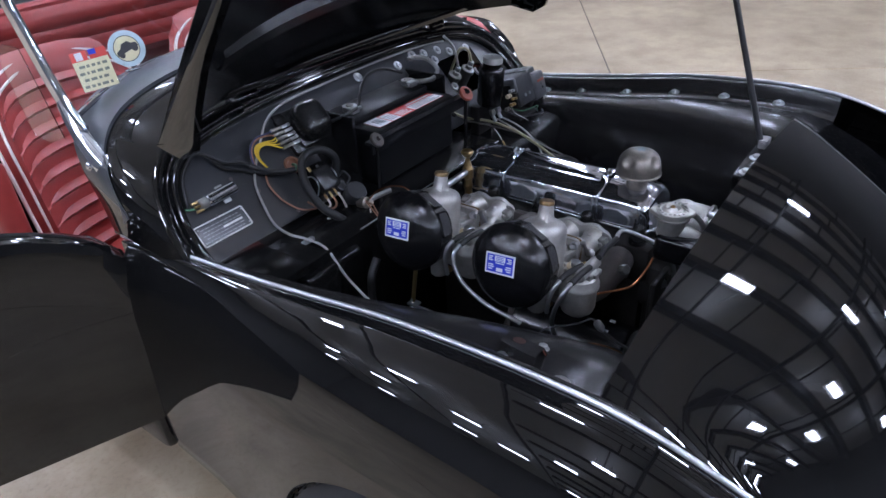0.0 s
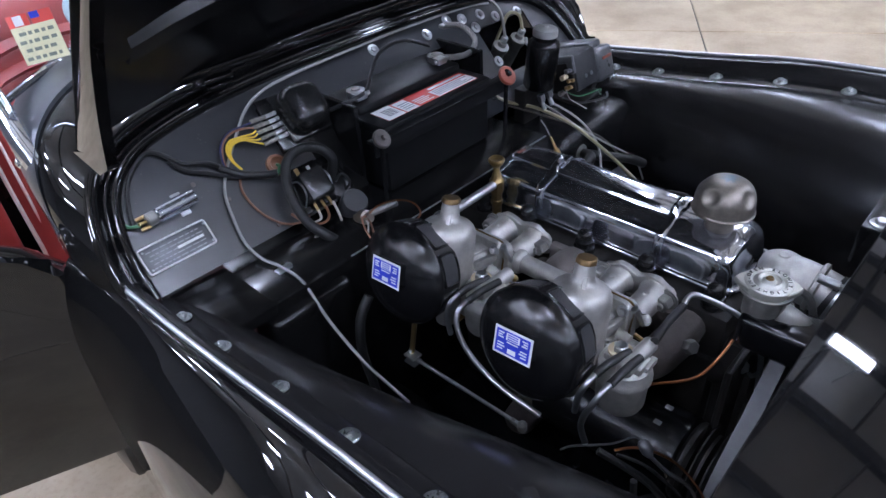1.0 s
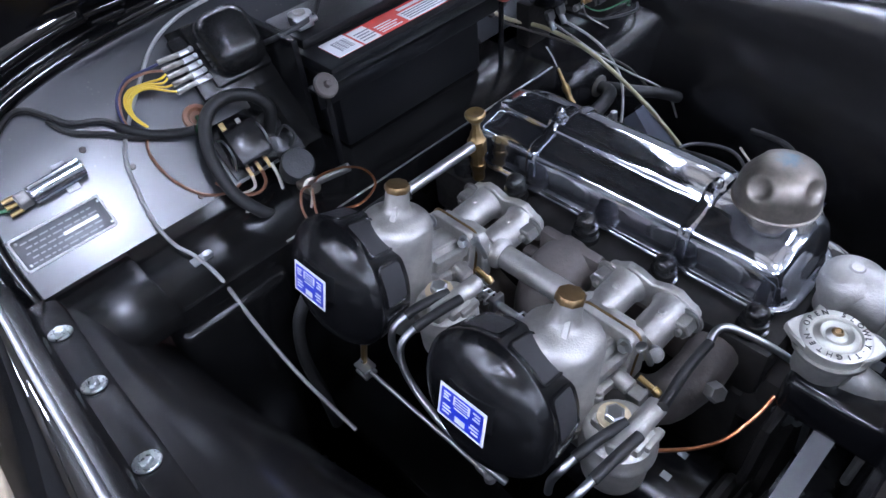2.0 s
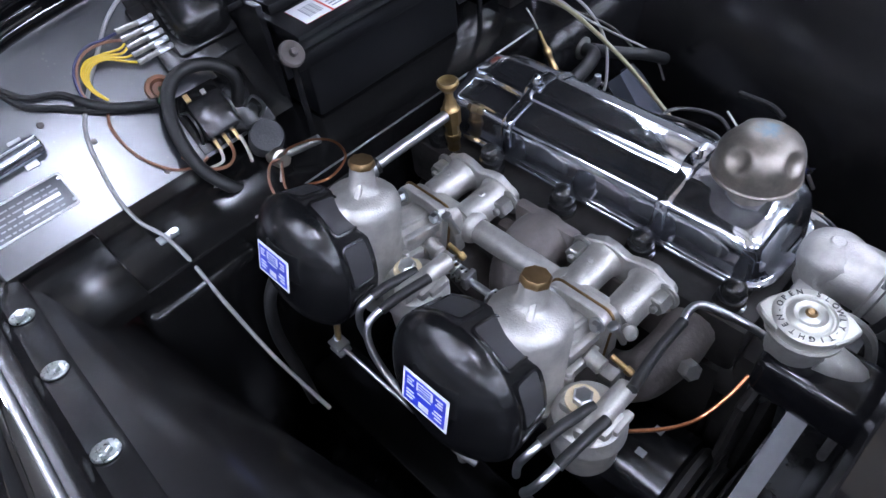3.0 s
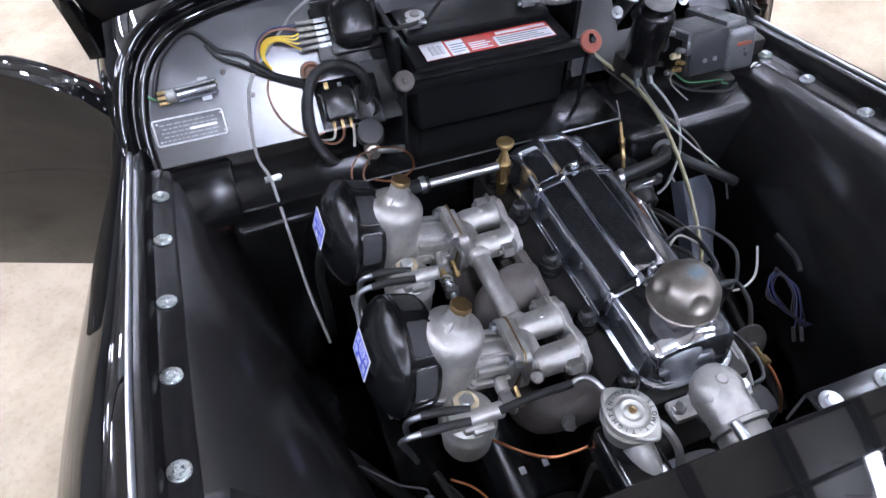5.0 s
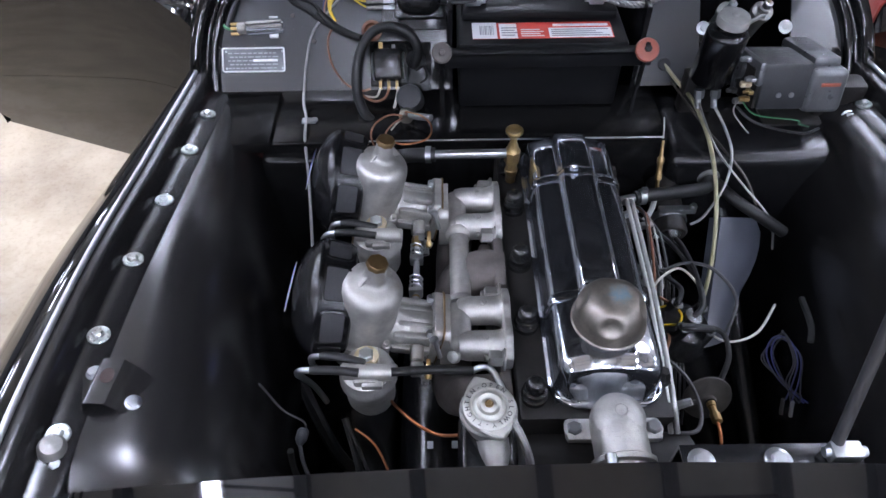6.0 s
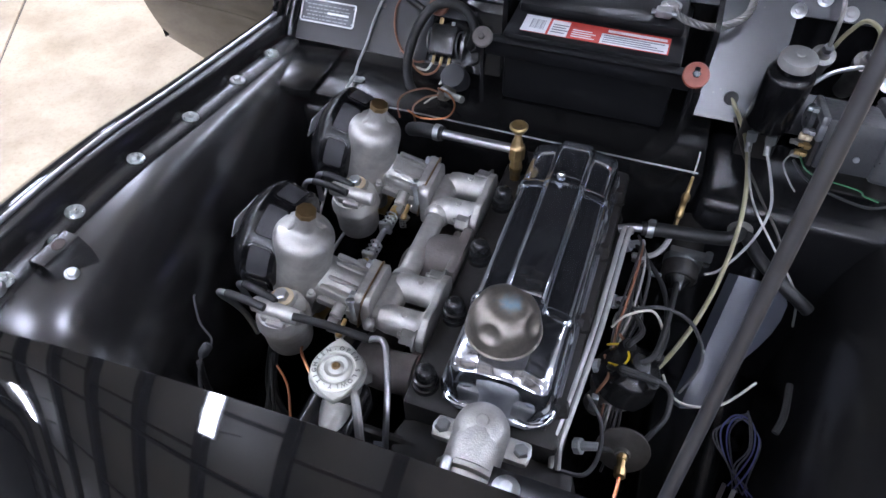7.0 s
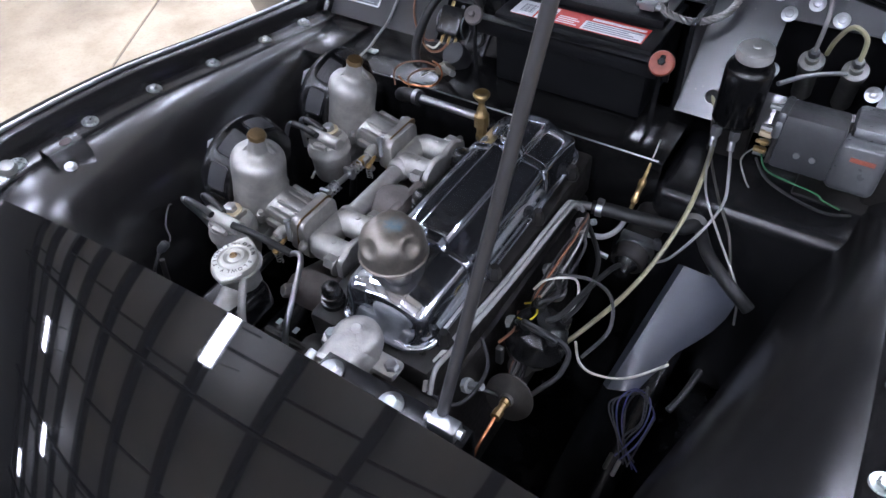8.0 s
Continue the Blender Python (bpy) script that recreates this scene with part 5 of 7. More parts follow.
    for side in (-1, 1):
        for h, w in ((0.0104, 0.0080), (0.0075, 0.0060), (0.0046, 0.0080), (-0.0025, 0.0090), (-0.0058, 0.0105), (-0.0092, 0.0080)):
            a0, a1 = sorted((side * 0.0208, side * (0.0208 - w)))
            part("print_bar", card(a0, a1, h - 0.0008, h + 0.0008, 0.0052, 0.0002), LABELWHITE, st)


def mesh_material():
    """Fine woven wire over a dark inside."""
    m = material("dark_wire_mesh", (0.03, 0.03, 0.032), 0.45, metal=0.4)
    nt = m.node_tree
    b = nt.nodes["Principled BSDF"]
    co = nt.nodes.new("ShaderNodeTexCoord")
    vo = nt.nodes.new("ShaderNodeTexVoronoi")
    vo.inputs["Scale"].default_value = 1300
    vo.feature = "DISTANCE_TO_EDGE"
    nt.links.new(co.outputs["Object"], vo.inputs["Vector"])
    r = nt.nodes.new("ShaderNodeValToRGB")
    r.color_ramp.elements[0].position, r.color_ramp.elements[0].color = 0.05, (0.060, 0.060, 0.064, 1)
    r.color_ramp.elements[1].position, r.color_ramp.elements[1].color = 0.3, (0.004, 0.004, 0.004, 1)
    nt.links.new(vo.outputs["Distance"], r.inputs["Fac"])
    nt.links.new(r.outputs["Color"], b.inputs["Base Color"])
    bp = nt.nodes.new("ShaderNodeBump")
    bp.inputs["Strength"].default_value, bp.inputs["Distance"].default_value, bp.invert = 0.6, 0.001, True
    nt.links.new(vo.outputs["Distance"], bp.inputs["Height"])
    nt.links.new(bp.outputs["Normal"], b.inputs["Normal"])
    return m


GREYMESH = mesh_material()
air_filter(0.211, 0.789, "round glossy black air filter on the front carburettor")
air_filter(0.417, 0.790, "round glossy black air filter on the rear carburettor")


# ---- radiator, its cap and neck ----
def radiator():
    r = thing("radiator", (-0.08, -0.03, 0.30), "black radiator with an offset filler neck and grey cap", "radiator")
    part("core", block((-0.28, -0.095, 0.32), (0.22, -0.045, 0.74), 0.004), BAY, r)
    part("header_tank", join(block((-0.27, -0.10, 0.735), (0.21, -0.040, 0.785), 0.012, None, 3), block((-0.168, -0.05, 0.76), (-0.110, 0.044, 0.806), 0.010, None, 3)), TANKBLACK, r, "black header tank")
    part("neck", join(lathe((-0.138, 0.0285, 0.800), (0, 0, 1), [(0, 0.021), (0.030, 0.021), (0.032, 0.029), (0.035, 0.029)], 24), tube([(-0.134, 0.012, 0.805), (-0.130, -0.02, 0.79), (-0.128, -0.045, 0.775)], 0.0165, 5, 16)), DULL, r, "dull steel filler neck")
    prof = [(s0, r0 * 0.79) for s0, r0 in ((0, 0.028), (0.001, 0.0325), (0.006, 0.0335), (0.010, 0.0325), (0.0115, 0.030), (0.0115, 0.024), (0.0098, 0.0225), (0.0098, 0.0205), (0.0125, 0.0185), (0.0135, 0.015), (0.0120, 0.0125), (0.0115, 0.010), (0.0130, 0.0075), (0.0145, 0.0058))]
    cap = part("cap", lathe((-0.138, 0.0285, 0.834), (0, 0, 1), prof, 40), MACHINED, r, "grey pressed radiator cap with two ears")
    for s in (1, -1):
        d = Vector((0.35 * s, -0.94 * s, 0)).normalized()
        n = Vector((-d.y, d.x, 0))
        q = Vector((-0.138, 0.0285, 0.836))
        part("ear", prism([q + d * 0.019 + n * 0.0190, q + d * 0.030 + n * 0.009, q + d * 0.0360, q + d * 0.030 - n * 0.009, q + d * 0.019 - n * 0.0190], (0, 0, 0.0075), 0.0015), MACHINED, cap)
    part("rivet", lathe((-0.138, 0.0285, 0.846), (0, 0, 1), [(0, 0.0048), (0.003, 0.0045), (0.0045, 0.003), (0.0035, 0.002)], 14), BRONZE, cap)
    # embossed lettering, coloured dark in place of the shade round its edges
    for i, ch in enumerate("OPEN SLOWLY-TIGHTEN-"):
        a = radians(100 - i * 18.0)
        cu = bpy.data.curves.new("lettering", "FONT")
        cu.body, cu.size, cu.extrude, cu.align_x, cu.align_y = ch, 0.0064, 0.0003, "CENTER", "CENTER"
        o = new("letter", cu)
        bpy.context.view_layer.update()
        bm = bmesh.new()
        me = o.to_mesh()
        bm.from_mesh(me)
        o.to_mesh_clear()
        bpy.data.objects.remove(o)
        bm.transform(Matrix.Translation((-0.138 + 0.0213 * math.cos(a), 0.0285 + 0.0213 * math.sin(a), 0.8458)) @ Matrix.Rotation(a - math.pi / 2, 4, "Z"))
        if len(bm.verts):
            part("letter", bm, DARKBAR, cap, smooth=0)
        else:
            bm.free()
    part("overflow_pipe", tube([(-0.118, 0.020, 0.832), (-0.108, 0.005, 0.828), (-0.098, -0.015, 0.80), (-0.095, -0.030, 0.72), (-0.094, -0.034, 0.62)], 0.0045, 6, 8), DULL, r, "thin grey overflow pipe")


radiator()


# ---- battery ----
def battery():
    b = thing("battery", (-0.02, 0.72, 0.735), "black car battery with a red and white label", "battery")
    case = part("case", block((-0.150, 0.640, 0.736), (0.112, 0.805, 0.846), 0.006), BATTERY, b)
    part("lid", join(block((-0.153, 0.637, 0.838), (0.115, 0.808, 0.858), 0.005), block((-0.145, 0.705, 0.856), (0.107, 0.800, 0.872), 0.005)), BATTERY, b)
    n = Vector((0, -0.10, 0.99)).normalized()

    def lab(x0, x1, y0, y1, z, t=0.0006):
        return prism([Vector((x0, y0, z)), Vector((x1, y0, z)), Vector((x1, y1, z + 0.0)), Vector((x0, y1, z))], (0, 0, t))
    L = part("label", lab(-0.129, 0.093, 0.650, 0.696, 0.8586), LABELRED, b, "red and white battery label")
    part("print", lab(-0.129, -0.090, 0.650, 0.696, 0.8592), LABELWHITE, L)
    part("print", lab(-0.086, -0.058, 0.650, 0.692, 0.8592), LABELWHITE, L)
    part("print", lab(-0.008, 0.091, 0.651, 0.678, 0.8592), LABELWHITE, L)
    for k in range(9):
        x = -0.117 + k * 0.0026
        part("print_bar", lab(x, x + (0.0009 if k % 3 else 0.0016), 0.660, 0.686, 0.8598, 0.0003), LABELGREY, L)
    for k in range(4):
        part("print_bar", lab(-0.083, -0.062 + 0.004 * (k % 2), 0.657 + 0.007 * k, 0.6595 + 0.007 * k, 0.8598, 0.0003), LABELGREY, L)
        part("print_bar", lab(-0.052, -0.016 - 0.006 * (k % 2), 0.655 + 0.006 * k, 0.6575 + 0.006 * k, 0.8594, 0.0003), LABELWHITE, L)
        part("print_bar", lab(-0.004, 0.086 - 0.01 * (k % 3), 0.6545 + 0.0058 * k, 0.6568 + 0.0058 * k, 0.8598, 0.0003), LABELGREY, L)
    part("print_bar", lab(0.0, 0.088, 0.683, 0.690, 0.8594, 0.0003), LABELWHITE, L)
    for x in (-0.118, 0.080):
        t = part("terminal", lathe((x, 0.742, 0.870), (0, 0, 1), [(0, 0.012), (0.004, 0.012), (0.006, 0.009), (0.020, 0.008), (0.021, 0.0)], 18), DULL, b)
        part("clamp", join(lathe((x, 0.742, 0.877), (0, 0, 1), [(0, 0.016), (0.010, 0.016)], 18), block((x - 0.020, 0.715, 0.877), (x + 0.004, 0.732, 0.889), 0.002), rod((x - 0.026, 0.722, 0.883), (x + 0.012, 0.722, 0.883), 0.004, 8)), STEEL, t, "plated battery clamp")
    part("lead", tube([(-0.118, 0.72, 0.886), (-0.142, 0.712, 0.888), (-0.168, 0.725, 0.880), (-0.176, 0.76, 0.862), (-0.15, 0.80, 0.84)], 0.0036, 8, 10), DARKWIRE, b, "dark grey battery lead")
    part("strap", tube([(-0.10, 0.735, 0.880), (-0.03, 0.775, 0.915), (0.04, 0.785, 0.918), (0.085, 0.76, 0.90)], 0.0035, 8, 8), RUBBER, b)
    line = spline([(0.080, 0.735, 0.884), (0.11, 0.715, 0.880), (0.15, 0.715, 0.878), (0.185, 0.735, 0.890), (0.192, 0.775, 0.905), (0.170, 0.80, 0.908)], 16)
    strands = []
    for k in range(4):
        pts = []
        for i, q in enumerate(line):
            d = (line[min(i + 1, len(line) - 1)] - line[max(i - 1, 0)]).normalized()
            u2, v2, _ = axes_for(d)
            w = i * 0.55 + k * math.pi / 2
            pts.append(q + (u2 * math.cos(w) + v2 * math.sin(w)) * 0.0035)
        strands.append(tube(pts, 0.0024, 1, 6, False))
    part("braid", join(*strands), DULL, b, "plaited bare earth strap")
    part("braid_end", block((0.066, 0.728, 0.879), (0.092, 0.746, 0.889), 0.003), DULL, b)
    part("braid_end", block((0.160, 0.792, 0.903), (0.182, 0.808, 0.911), 0.003), DULL, b)
    # clamp bar with two knobs
    bar = part("clamp_bar", join(block((-0.190, 0.620, 0.846), (0.150, 0.640, 0.851), 0.001), block((-0.190, 0.620, 0.826), (0.150, 0.6235, 0.8505), 0.001)), BATTERY, b, "black clamp bar across the battery")
    part("knob", join(lathe((-0.178, 0.617, 0.856), (0.1, -0.75, 0.65), [(-0.004, 0.0145), (0.0, 0.016), (0.003, 0.016), (0.005, 0.014), (0.0055, 0.0)], 20), hexa((-0.178, 0.612, 0.860), (0.1, -0.75, 0.65), 0.005, 0.006)), IRON, bar, "rusty round washer and nut")
    part("knob", lathe((0.137, 0.617, 0.856), (0, -0.75, 0.65), [(-0.004, 0.016), (0.0, 0.0185), (0.003, 0.0185), (0.005, 0.017), (0.0055, 0.008)], 24), REDPAINT, bar, "orange-red rubber washer")
    part("stud", join(rod((0.137, 0.622, 0.73), (0.137, 0.617, 0.868), 0.004, 8), hexa((0.137, 0.614, 0.8605), (0, -0.75, 0.65), 0.006, 0.006)), BAY, bar)
    part("stud", rod((-0.178, 0.622, 0.73), (-0.178, 0.618, 0.862), 0.004, 8), BAY, bar)


battery()


# ---- brass heater tap and pipe ----
def heater_tap():
    t = thing("heater_tap", (-0.076, 0.468, 0.728), "brass heater tap with a steel pipe to the bulkhead", "tap")
    part("tap_body", lathe((-0.076, 0.468, 0.722), (0, 0, 1), [(0, 0.008), (0.020, 0.008), (0.022, 0.0098), (0.030, 0.0100), (0.031, 0.0085), (0.044, 0.0085), (0.046, 0.0118), (0.066, 0.0118), (0.068, 0.0092), (0.076, 0.0075), (0.082, 0.0052), (0.092, 0.0052)], 8), BRASS, t)
    part("tap_knob", lathe((-0.076, 0.468, 0.812), (0, 0, 1), [(0, 0.005), (0.004, 0.009), (0.010, 0.0128), (0.013, 0.0130), (0.015, 0.011), (0.013, 0.008), (0.0125, 0.0)], 20), BRASS, t, "round brass tap knob")
    part("pipe", rod((-0.085, 0.467, 0.783), (-0.205, 0.474, 0.776), 0.0068, 14), STEEL, t, "bright steel pipe")
    part("hose", tube([(-0.190, 0.473, 0.777), (-0.225, 0.478, 0.772), (-0.255, 0.505, 0.745), (-0.26, 0.56, 0.70)], 0.011, 6, 12), RUBBER, t)
    part("hose_clip", lathe((-0.196, 0.474, 0.7765), (-1, 0.06, -0.05), [(0, 0.0125), (0.008, 0.0125)], 16), STEEL, t)


heater_tap()

# ---- things on the bulkhead ----
BN = Vector((0, -0.743, 0.669))  # the bulkhead's normal
BU = Vector((0, 0.669, 0.743))  # up its slope
BX = Vector((1, 0, 0))


def on_slope(x, s, h=0.0):
    return Vector(slope(x, s)) + BN * h


def slope_box(x0, x1, s0, s1, h0, h1, bevel=0.002, seg=2):
    """A box lying on the bulkhead."""
    m = Matrix((BX, BU, BN)).transposed().to_4x4()
    m.translation = Vector(slope(0, 0))
    return block((x0, s0, h0), (x1, s1, h1), bevel, m, seg)


def bulkhead_things():
    # maker's plate
    p = thing("maker_plate", on_slope(-0.498, 0.03), "small etched metal plate riveted to the bulkhead", "plate")
    part("plate", slope_box(-0.553, -0.446, 0.032, 0.073, 0.0005, 0.0015, 0.0004), ETCHED, p, "etched metal sheet")
    ring = []
    for cx, cs, a0 in ((-0.4505, 0.0685, 0), (-0.5485, 0.0685, 90), (-0.5485, 0.0365, 180), (-0.4505, 0.0365, 270)):
        ring += [on_slope(cx + 0.0035 * math.cos(radians(a0 + 22.5 * k)), cs + 0.0035 * math.sin(radians(a0 + 22.5 * k)), 0.0018) for k in range(5)]
    part("border", tube(ring + ring[:1], 0.0016, 1, 6, False), PLATEWHITE, p, "pale raised border")
    rng = random.Random(4)
    for k in range(5):
        x = -0.543 + 0.003 * (k % 2)
        while x < -0.459:
            wide = rng.uniform(0.003, 0.011)
            part("print_bar", slope_box(x, min(x + wide, -0.456), 0.0380 + 0.0062 * k, 0.0397 + 0.0062 * k, 0.0015, 0.0018, 0), PALEGREY, p)
            x += wide + 0.0022
    part("print_field", slope_box(-0.500, -0.458, 0.0495, 0.0535, 0.0019, 0.0023, 0), PLATEWHITE, p, "pale stamped number field")
    for x in (-0.546, -0.450):
        for s in (0.0385, 0.0665):
            part("rivet", lathe(on_slope(x, s, 0.0016), BN, [(0, 0.002), (0.001, 0.0014)], 8), STEEL, p)
    # flasher can above it
    f = thing("flasher_unit", on_slope(-0.48, 0.09), "bright metal flasher can clipped to the bulkhead", "flasher unit")
    part("can", rod(on_slope(-0.505, 0.103, 0.014), on_slope(-0.442, 0.106, 0.014), 0.0125, 20, 0.002), CHROME, f)
    part("clip", slope_box(-0.470, -0.455, 0.088, 0.124, 0.0005, 0.0040, 0.001), STEEL, f)
    part("base", rod(on_slope(-0.520, 0.1025, 0.014), on_slope(-0.505, 0.103, 0.014), 0.010, 14, 0.002), DULL, f)
    for k, s in enumerate((0.094, 0.102, 0.110)):
        part("terminal", rod(on_slope(-0.532, s, 0.012 + 0.004 * (k % 2)), on_slope(-0.518, s, 0.013), 0.0028, 6), BRASS, f)
    part("lead", tube([on_slope(-0.530, 0.100, 0.012), on_slope(-0.545, 0.108, 0.008), on_slope(-0.546, 0.125, 0.005), on_slope(-0.538, 0.150, 0.004)], 0.0022, 6, 6), GREENWIRE, f, "green wire")
    # voltage regulator with its row of terminals
    r = thing("voltage_regulator", on_slope(-0.225, 0.09), "black moulded regulator box with a row of terminals", "regulator")
    part("cover", slope_box(-0.252, -0.176, 0.116, 0.199, 0.004, 0.060, 0.0265, 7), PLASTIC, r, "rounded black cover")
    part("rim", slope_box(-0.256, -0.172, 0.114, 0.200, 0.003, 0.018, 0.004), PLASTIC, r)
    part("base", slope_box(-0.272, -0.170, 0.098, 0.204, 0.0004, 0.005, 0.001), SHELFBLACK, r)
    part("terminal_block", slope_box(-0.278, -0.250, 0.108, 0.192, 0.003, 0.014, 0.002), PLASTIC, r)
    for k in range(5):
        s = 0.133 + 0.0098 * k
        t = part("terminal", slope_box(-0.276, -0.252, s - 0.0032, s + 0.0032, 0.014, 0.0165, 0.0008), STEEL, r, "bright spade terminal")
        part("screw", lathe(on_slope(-0.258, s, 0.0165), BN, [(0, 0.0034), (0.0025, 0.0032), (0.0032, 0.0024)], 10), STEEL, t)
        part("sleeve", rod(on_slope(-0.303, s + 0.0006 * (k - 2), 0.0165), on_slope(-0.274, s, 0.0155), 0.0034, 10, 0.0008), SLEEVE, t, "clear plastic sleeve over the crimp")
    # wires from the terminals
    for k in range(4):
        s, o = 0.133 + 0.0098 * k - (0.0049 if k == 3 else 0.0), 0.0030 * k
        part("wire", tube([on_slope(-0.302, s, 0.0165), on_slope(-0.312, 0.138 + 0.0055 * k, 0.019), on_slope(-0.330, 0.150 + 0.9 * o, 0.020 - 0.4 * o), on_slope(-0.347 - o * 0.5, 0.151 + o * 0.8, 0.020 - 0.3 * o), on_slope(-0.359 - o * 0.6, 0.142 + o * 0.4, 0.019), on_slope(-0.362 - o * 0.3, 0.128, 0.017), on_slope(-0.355 - o * 0.2, 0.112 + o * 0.2, 0.012)], 0.0014, 7, 6), YELLOWWIRE, r, "yellow wire")
    for k in range(2):
        s, o = 0.1624 + 0.0098 * k, 0.0035 * k
        part("wire", tube([on_slope(-0.302, s, 0.0165), on_slope(-0.320, 0.168 + o, 0.018), on_slope(-0.344, 0.168 + o, 0.018), on_slope(-0.363 - o, 0.157, 0.016), on_slope(-0.374 - o * 0.4, 0.134, 0.012), on_slope(-0.372, 0.114, 0.006)], 0.0017, 7, 6), BLUEWIRE if k else BROWNWIRE, r, "violet wire" if k else "brown wire")
    # wiring loom
    w = thing("wiring_loom", on_slope(-0.33, 0.05), "black taped wiring loom looping across the bulkhead", "wiring")
    part("branch", tube([on_slope(-0.538, 0.105, 0.005), on_slope(-0.528, 0.133, 0.006), on_slope(-0.513, 0.161, 0.006), on_slope(-0.491, 0.181, 0.007), on_slope(-0.471, 0.192, 0.007), on_slope(-0.455, 0.189, 0.007), on_slope(-0.440, 0.172, 0.008), on_slope(-0.425, 0.155, 0.008), on_slope(-0.394, 0.143, 0.008), on_slope(-0.374, 0.121, 0.008), on_slope(-0.345, 0.098, 0.010), on_slope(-0.312, 0.084, 0.020)], 0.0034, 6, 8), RUBBER, w)
    part("branch", tube([on_slope(-0.444, 0.170, 0.006), on_slope(-0.430, 0.147, 0.005), on_slope(-0.402, 0.130, 0.006), on_slope(-0.378, 0.112, 0.007), on_slope(-0.345, 0.094, 0.010)], 0.0032, 6, 8), RUBBER, w)
    part("sleeve", tube([on_slope(-0.384, 0.130, 0.008), on_slope(-0.360, 0.106, 0.009), on_slope(-0.330, 0.090, 0.014), on_slope(-0.312, 0.082, 0.022)], 0.0058, 6, 10), RUBBER, w)
    part("trunk", tube([on_slope(-0.225, 0.040, 0.004), on_slope(-0.217, 0.062, 0.026), on_slope(-0.232, 0.086, 0.034), on_slope(-0.262, 0.098, 0.034), on_slope(-0.292, 0.090, 0.032), on_slope(-0.311, 0.064, 0.031), on_slope(-0.320, 0.030, 0.031), on_slope(-0.320, -0.010, 0.033), on_slope(-0.306, -0.045, 0.040), on_slope(-0.286, -0.068, 0.030), Vector((-0.276, 0.585, 0.685)), Vector((-0.272, 0.56, 0.64))], 0.0082, 7, 10), RUBBER, w)
    part("grommet", lathe(on_slope(-0.296, 0.098, 0.0), BN, [(0, 0.018), (0.005, 0.017), (0.006, 0.012), (0.001, 0.009)], 20), BROWNWIRE, w, "brown rubber grommet")
    part("grommet", lathe(on_slope(-0.222, 0.048, 0.0), BN, [(0, 0.018), (0.004, 0.017), (0.006, 0.013)], 20), RUBBER, w)
    part("lead", tube([on_slope(-0.296, 0.098, 0.003), on_slope(-0.300, 0.090, 0.015), on_slope(-0.312, 0.080, 0.020)], 0.0030, 6, 6), GREENWIRE, w)
    # relay
    q = thing("relay", on_slope(-0.267, 0.0), "black square relay with brass terminals on the bulkhead", "relay")
    part("base", slope_box(-0.300, -0.236, 0.004, 0.080, 0.0004, 0.004, 0.001), SHELFBLACK, q)
    part("cover", slope_box(-0.292, -0.244, 0.012, 0.064, 0.004, 0.036, 0.007), PLASTIC, q)
    part("terminal", slope_box(-0.284, -0.277, 0.062, 0.076, 0.016, 0.018, 0.0005), BRASS, q)
    part("terminal", slope_box(-0.262, -0.256, 0.062, 0.072, 0.016, 0.018, 0.0005), DULL, q)
    for x in (-0.294, -0.243):
        part("clip", tube([on_slope(x, 0.016, 0.006), on_slope(x, 0.026, 0.026), on_slope(x, 0.040, 0.033), on_slope(x, 0.054, 0.026), on_slope(x, 0.060, 0.006)], 0.0014, 5, 6), STEEL, q, "bright wire clip")
    for k in range(3):
        part("terminal", slope_box(-0.285 + 0.014 * k, -0.280 + 0.014 * k, -0.002, 0.013, 0.012, 0.014, 0.0005), BRASS, q)
    part("wire", tube([on_slope(-0.252, 0.002, 0.014), on_slope(-0.256, -0.020, 0.018), on_slope(-0.264, -0.040, 0.020), on_slope(-0.283, -0.052, 0.024), on_slope(-0.305, -0.046, 0.026), on_slope(-0.318, -0.034, 0.022)], 0.0024, 6, 6), WHITEWIRE, q, "white wire")
    part("wire", tube([on_slope(-0.268, 0.0, 0.014), on_slope(-0.275, -0.016, 0.020), on_slope(-0.292, -0.022, 0.024), on_slope(-0.314, -0.010, 0.020), on_slope(-0.326, 0.016, 0.012)], 0.0022, 6, 6), BROWNWIRE, q)
    part("wire", tube([on_slope(-0.283, 0.0, 0.014), on_slope(-0.290, -0.014, 0.018), on_slope(-0.310, -0.012, 0.014)], 0.0020, 6, 6), WHITEWIRE, q)
    part("wire", tube([on_slope(-0.362, 0.104, 0.004), on_slope(-0.371, 0.082, 0.004), on_slope(-0.366, 0.045, 0.004), on_slope(-0.345, 0.012, 0.004), on_slope(-0.318, -0.002, 0.006), on_slope(-0.300, 0.0, 0.010)], 0.0019, 7, 6), BROWNWIRE, q, "thin brown wire")
    # second bracket with grey starter switch
    g = thing("starter_switch", (-0.232, 0.64, 0.735), "grey cylindrical switch with frayed wires beside the battery", "switch")
    part("bracket", slope_box(-0.236, -0.196, -0.004, 0.078, 0.0006, 0.004, 0.001), SHELFBLACK, g)
    part("clip", tube([on_slope(-0.222, 0.030, 0.004), on_slope(-0.208, 0.036, 0.012), on_slope(-0.203, 0.018, 0.012), on_slope(-0.214, 0.010, 0.004)], 0.0022, 6, 6), RUBBER, g)
    part("body", lathe((-0.230, 0.655, 0.738), (-0.1, -0.62, 0.78), [(0, 0.021), (0.003, 0.022), (0.030, 0.022), (0.034, 0.020), (0.035, 0.0)], 26), GREYCASE, g)
    part("nose", lathe((-0.236, 0.625, 0.738), (-0.1, -0.85, 0.3), [(0, 0.013), (0.022, 0.012), (0.024, 0.008), (0.034, 0.007)], 14), WORN, g)
